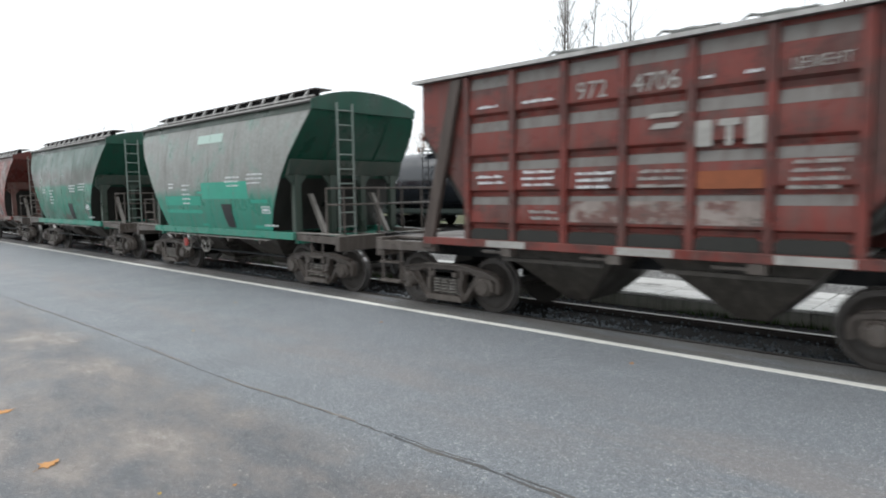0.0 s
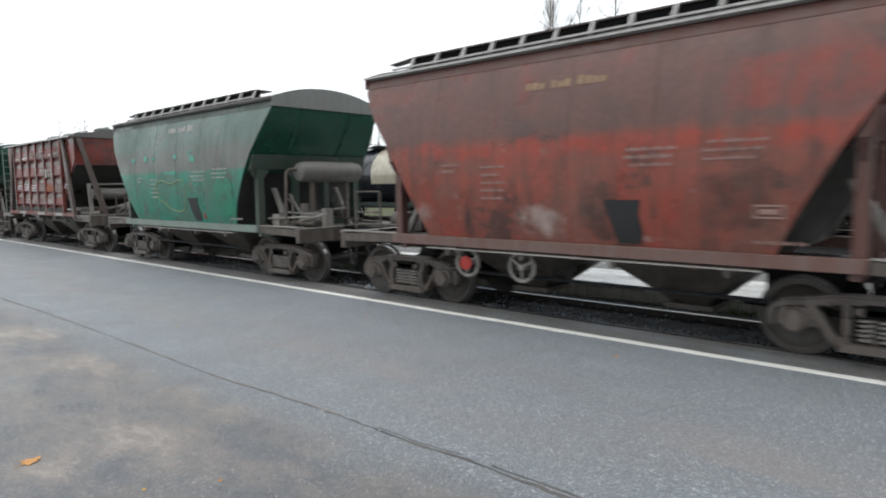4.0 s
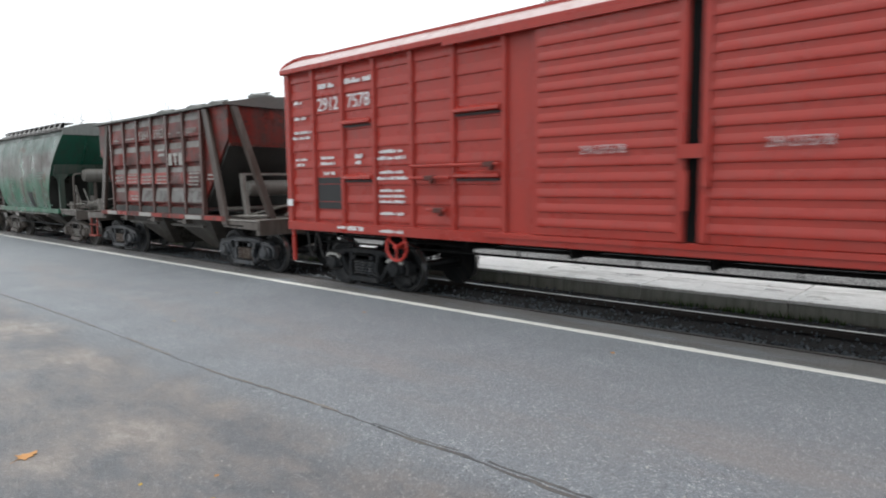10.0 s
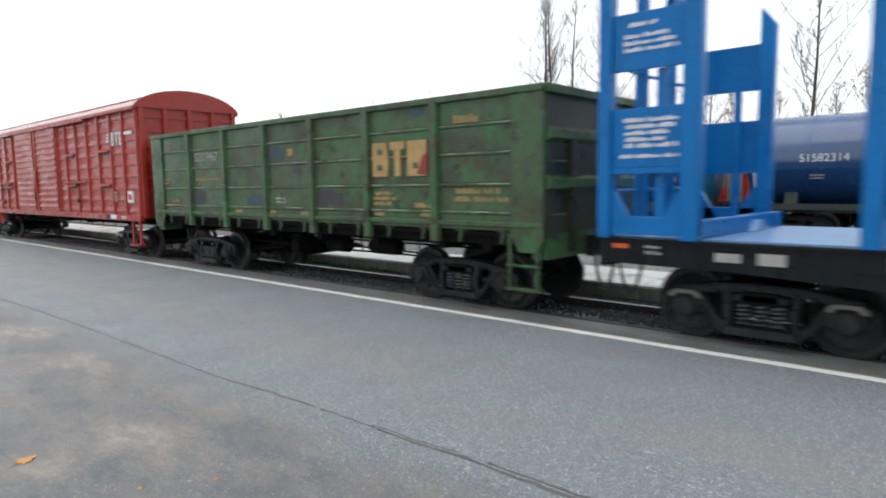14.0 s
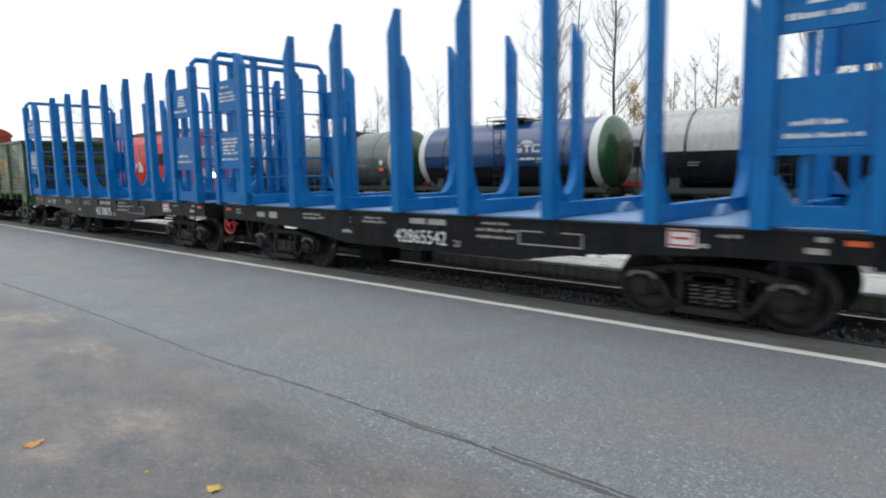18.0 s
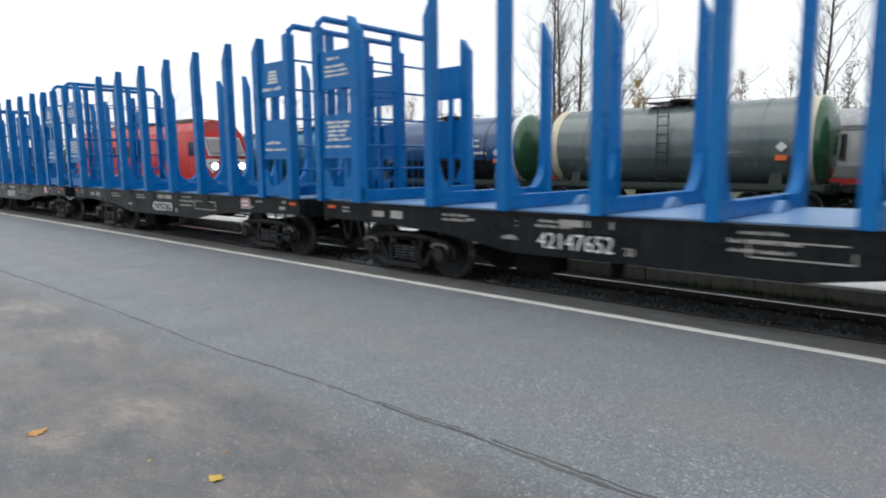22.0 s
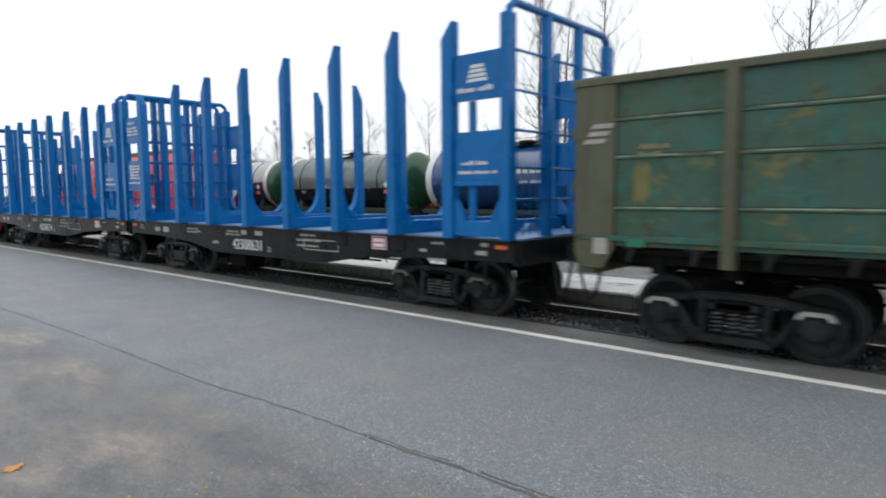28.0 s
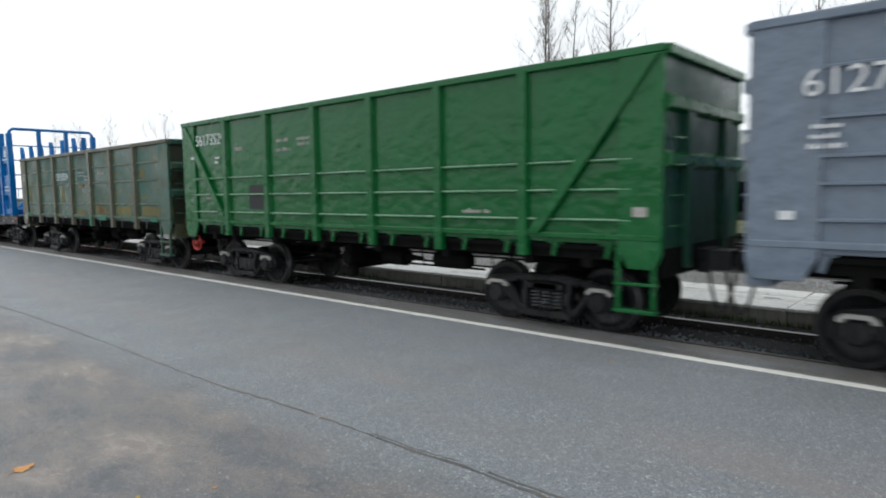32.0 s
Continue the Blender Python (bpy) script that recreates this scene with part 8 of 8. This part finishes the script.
def coach(c, red_right):
    w = thing("passenger_coach", (c, COACH_TRACK, 0), "silver-grey passenger coach with a red lower stripe, standing", "passenger coach", "standing coaches")
    L = 12.0

    def shell(bm):
        ring = [(-1.5, 0.95), (-1.54, 2.2), (-1.5, 3.35), (-1.25, 3.75), (-0.6, 4.05), (0.6, 4.05), (1.25, 3.75), (1.5, 3.35), (1.54, 2.2), (1.5, 0.95)]
        loft(bm, [[(x, *p) for p in ring] for x in (-L, L)])
    part("body", shell, COACH_GREY, w, key="coach_body")
    part("red_stripe", lambda bm: box(bm, -L, L, -1.55, -1.49, 0.98, 1.28), COACH_RED, w, key="coach_stripe")
    parts("corrugation", lambda bm: [box(bm, -L, L, -1.565, -1.50, z, z + 0.035) for z in (1.36, 1.46, 1.56, 1.66, 1.76, 3.2, 3.3)], COACH_GREY, w, key="coach_corrugation")
    part("end_livery", lambda bm: (box(bm, L - 1.9, L + 0.01, -1.572, -1.50, 1.3, 3.62)) if red_right else box(bm, -L - 0.01, -L + 1.35, -1.572, -1.50, 1.3, 3.62), COACH_RED, w, "red end panel")
    part("end_door", lambda bm: box(bm, *((L - 0.95, L - 0.35) if red_right else (-L + 0.35, -L + 0.95)), -1.585, -1.57, 1.35, 3.3), plain("pale_door", (0.45, 0.46, 0.46), 0.4, vary=0.1), w, "pale door panel")
    for i in range(10):
        win = part("window", lambda bm: box(bm, -0.62, 0.62, -1.575, -1.53, 2.02, 3.02), plain("window_rubber", (0.05, 0.05, 0.055), 0.5), w, key="coach_window", m=pose(-9.2 + i * 2.05, 0, 0))
        part("pane", lambda bm: box(bm, -0.55, 0.55, -1.582, -1.57, 2.09, 2.95), GLASS, win, key="coach_pane")
    part("underframe", lambda bm: (box(bm, -L, L, -1.2, 1.2, 0.7, 0.97), box(bm, -4, 3, -1.3, 1.3, 0.3, 0.72)), GRIME_DARK, w, key="coach_under")
    for s in (-1, 1):
        bogie(w, s * 8.5, GRIME_DARK, "none")


for c, right in ((-70.6, True), (-45.7, True), (-21.0, True), (3.65, False)):
    coach(c, right)


# ---- bare autumn trees beyond the tracks ----
BARK = plain("grey_brown_bark", (0.085, 0.072, 0.062), 0.9, vary=0.4, scale=6)
TWIG = plain("brown_twigs", (0.12, 0.095, 0.080), 0.9, vary=0.3)
LEAVES = {"rust": plain("rusty_leaves", (0.26, 0.13, 0.06), 0.8, vary=0.5, scale=2), "gold": plain("golden_leaves", (0.48, 0.30, 0.05), 0.8, vary=0.4, scale=2), "olive": plain("olive_leaves", (0.16, 0.15, 0.06), 0.8, vary=0.5, scale=2)}


def stick(verts, faces, a, b, ra, rb, n=3):
    d = (b - a).normalized()
    u = d.orthogonal().normalized()
    w = d.cross(u)
    k = len(verts)
    for p, r in ((a, ra), (b, rb)):
        for j in range(n):
            verts.append(p + (u * math.cos(6.283 * j / n) + w * math.sin(6.283 * j / n)) * r)
    for j in range(n):
        faces.append((k + j, k + (j + 1) % n, k + n + (j + 1) % n, k + n + j))


def from_lists(verts, faces, mat):
    me = bpy.data.meshes.new("foliage_mesh")
    me.from_pydata([tuple(v) for v in verts], [], faces)
    me.materials.append(mat)
    return me


def tree(x, y, h, seed, spread=0.25, first=0.3, leaf=None, count=0, bushy=1.0, label="bare autumn tree with thin upright branches"):
    rnd = random.Random(seed)
    w = thing("tree", (x, y, -0.36), label, "tree", "trees beyond the tracks")
    tv, tf, bv, bf, tips = [], [], [], [], []
    p, r = Vector((0, 0, 0)), 0.0068 * h + 0.02
    n = 9
    lean = Vector((rnd.uniform(-0.012, 0.012), rnd.uniform(-0.03, 0.03), 0))
    trunk = [p.copy()]
    for i in range(n):
        p = p + Vector((rnd.uniform(-0.02, 0.02) * h / n * 2, rnd.uniform(-0.02, 0.02) * h / n * 2, h / n)) + lean * h / n
        trunk.append(p.copy())
    for i in range(n):
        stick(tv, tf, trunk[i], trunk[i + 1], r * (1 - i / n) + 0.012, r * (1 - (i + 1) / n) + 0.012, 7)

    def grow(a, d, length, rad, level):
        q, segs = a.copy(), 3
        for i in range(segs):
            d = (d + Vector((rnd.uniform(-0.25, 0.25), rnd.uniform(-0.25, 0.25), rnd.uniform(-0.04, 0.34)))).normalized()
            e = q + d * length / segs
            stick(bv, bf, q, e, rad * (1 - i / segs * 0.7), rad * (1 - (i + 1) / segs * 0.7), 3)
            if level < 3:
                for k in range(2 if level < 2 or h > 15 else 1 + (rnd.random() < 0.5)):
                    side = Vector((rnd.uniform(-1, 1), rnd.uniform(-1, 1), rnd.uniform(0.0, 0.9))).normalized()
                    grow(q.lerp(e, rnd.random()), (d * 0.55 + side * 0.8).normalized(), length * rnd.uniform(0.25, 0.6), max(0.0065, rad * 0.45), level + 1)
            else:
                tips.append(e.copy())
            q = e
        tips.append(q.copy())
    m = int((13 + h * 0.55) * bushy)
    for i in range(m):
        q = first + (1 - first) * (i + rnd.random()) / m
        k = min(n - 1, int(q * n))
        a = trunk[k].lerp(trunk[k + 1], q * n - k)
        ang = rnd.uniform(0, 6.283)
        d = Vector((math.cos(ang), math.sin(ang), rnd.uniform(0.45, 1.15))).normalized()
        grow(a, d, h * spread * 0.85 * (0.35 + 0.85 * math.sin(math.pi * min(1, 0.18 + 0.82 * q))) * rnd.choice((0.35, 0.6, 0.9, 1.25)) * rnd.uniform(0.8, 1.2), 0.0019 * h * (1.15 - q) + 0.008, 1)
    for name, v, f, mat in (("trunk", tv, tf, BARK), ("crown", bv, bf, TWIG)):
        o = new(name, from_lists(v, f, mat))
        o.parent = w
    if leaf:
        lv, lf = [], []
        for i in range(int(count * 1.7)):
            t = rnd.choice(tips) + Vector((rnd.gauss(0, 0.12), rnd.gauss(0, 0.12), rnd.gauss(0, 0.12)))
            s = rnd.uniform(0.03, 0.08)
            a = Vector((rnd.uniform(-1, 1), rnd.uniform(-1, 1), rnd.uniform(-1, 1))).normalized() * s
            b = a.orthogonal().normalized() * s
            k = len(lv)
            lv += [t - a, t + b * 0.6, t + a, t - b * 0.6]
            lf.append((k, k + 1, k + 2, k + 3))
        o = new("foliage", from_lists(lv, lf, LEAVES[leaf]))
        o.parent = w


TREES = [(-30.2, 48, 22, 1, 0.20, 0.15, None, 0, 2.4), (-27.8, 48, 19, 2, 0.14, 0.2, None, 0, 1.8), (-24.0, 48, 20.5, 3, 0.19, 0.15, None, 0, 2.2), (-29.4, 48, 21, 4, 0.17, 0.2, None, 0, 2.2),
         (-9.7, 48, 19, 5, 0.22, 0.22, "rust", 260, 1.6), (-16.2, 48, 11.6, 6, 0.26, 0.3, None, 0, 1.2), (-17.6, 48.5, 10, 7, 0.30, 0.3, None, 0, 1.3), (-6.4, 48, 9.6, 8, 0.24, 0.2, "gold", 700, 1.3),
         (-22.3, 48, 8.3, 9, 0.24, 0.3, "gold", 1100, 1.3), (-14.8, 48, 8.4, 10, 0.16, 0.25, "rust", 420, 1.3), (-19.2, 48, 8.9, 30, 0.22, 0.25, "rust", 420, 1.2), (-11.6, 48, 8.2, 11, 0.26, 0.2, "rust", 300, 1.3), (-8.2, 48, 8.4, 12, 0.26, 0.2, "olive", 320, 1.3),
         (-3.0, 47, 9, 13, 0.35, 0.15, "gold", 900, 1.3), (2.0, 49, 14, 14, 0.25, 0.2, "rust", 500, 1.3), (-75.0, 52, 12, 15, 0.34, 0.15, "rust", 900, 1.3), (-66.5, 51, 9.2, 16, 0.36, 0.15, "rust", 800, 1.3),
         (-54.5, 50, 11, 17, 0.32, 0.2, "olive", 150, 1.2), (-50.5, 51, 8.6, 18, 0.4, 0.15, "rust", 900, 1.3), (-45.0, 50, 11.5, 19, 0.3, 0.2, None, 0, 1.2), (-42.0, 51, 7.8, 20, 0.4, 0.15, "rust", 600, 1.2),
         (-37.5, 52, 8.4, 21, 0.35, 0.15, "olive", 300, 1.1), (-110, 52, 16.5, 22, 0.28, 0.25, None, 0, 1.0), (-140, 54, 18, 23, 0.28, 0.25, None, 0, 1.0), (-152, 52, 17.5, 24, 0.28, 0.25, "rust", 200, 1.0),
         (-180, 56, 20, 25, 0.3, 0.25, None, 0, 1.0), (-60.0, 53, 8.0, 26, 0.4, 0.15, "olive", 300, 1.2), (-84.0, 54, 9.0, 27, 0.4, 0.15, "rust", 400, 1.2), (-33.5, 52, 7.5, 28, 0.4, 0.15, "gold", 200, 1.1), (8, 50, 12, 29, 0.3, 0.15, "rust", 300, 1.2)]
for row in TREES:
    tree(*row)
rnd = random.Random(77)
for i in range(26):
    kind = rnd.choice(("gold", "rust", "rust", "olive"))
    tree(-118 + i * 4.9 + rnd.uniform(-1.6, 1.6), rnd.uniform(41, 46), rnd.uniform(3.8, 5.9), 100 + i, 0.5, 0.06, kind, 800, 1.3, {"gold": "low autumn shrub with thin golden leaves", "rust": "low autumn shrub with rusty brown leaves", "olive": "low autumn shrub with dull olive leaves"}[kind])


def thicket(bm):
    rnd = random.Random(31)
    for i in range(9000):
        x, y = rnd.uniform(-190, 25), rnd.uniform(56, 62)
        h = (2.0 + 2.4 * (0.5 + 0.5 * math.sin(x * 0.21) * math.sin(x * 0.077 + 1))) * rnd.uniform(0.5, 1.15)
        dx, dy, r = rnd.uniform(-0.5, 0.5), rnd.uniform(-0.4, 0.4), rnd.uniform(0.02, 0.05)
        z = -0.35 if rnd.random() < 0.4 else rnd.uniform(0, h * 0.6)
        p = [bm.verts.new((x - r, y, z)), bm.verts.new((x + r, y + r, z)), bm.verts.new((x + dx, y + dy, z + h * rnd.uniform(0.3, 0.6)))]
        bm.faces.new(p)


tagged(new("far_thicket", shape(None, thicket, TWIG)), "far brown thicket of bare shrubs", "thicket", kind="stuff")


# ---- all that moves ----
TANK_RUN = [(0, -101.35), (4.5, -79.0), (14.4, -29.5), (19, -6.7), (20.5, 0.65), (24.2, 18.85), (28, 37.6), (32, 57.2)]


def motions():
    shift = {"freight": RUN, "tank": TANK_RUN}
    depth = {"freight": TRACK, "tank": TANK_TRACK}
    for w, c, train in WAGONS:
        walk(w, [(t, pose(c + d, depth[train], 0)) for t, d in shift[train]])
    steps = [i / 10 for i in range(321)]
    turn = {k: [math.degrees(float(np.interp(t, [q[0] for q in v], [q[1] for q in v])) / 0.475) for t in steps] for k, v in shift.items()}
    for w, x, z, train in WHEELS:
        if train in turn:
            walk(w, [(t, pose(x, 0, z, 0, a, 0)) for t, a in zip(steps, turn[train])])


motions()
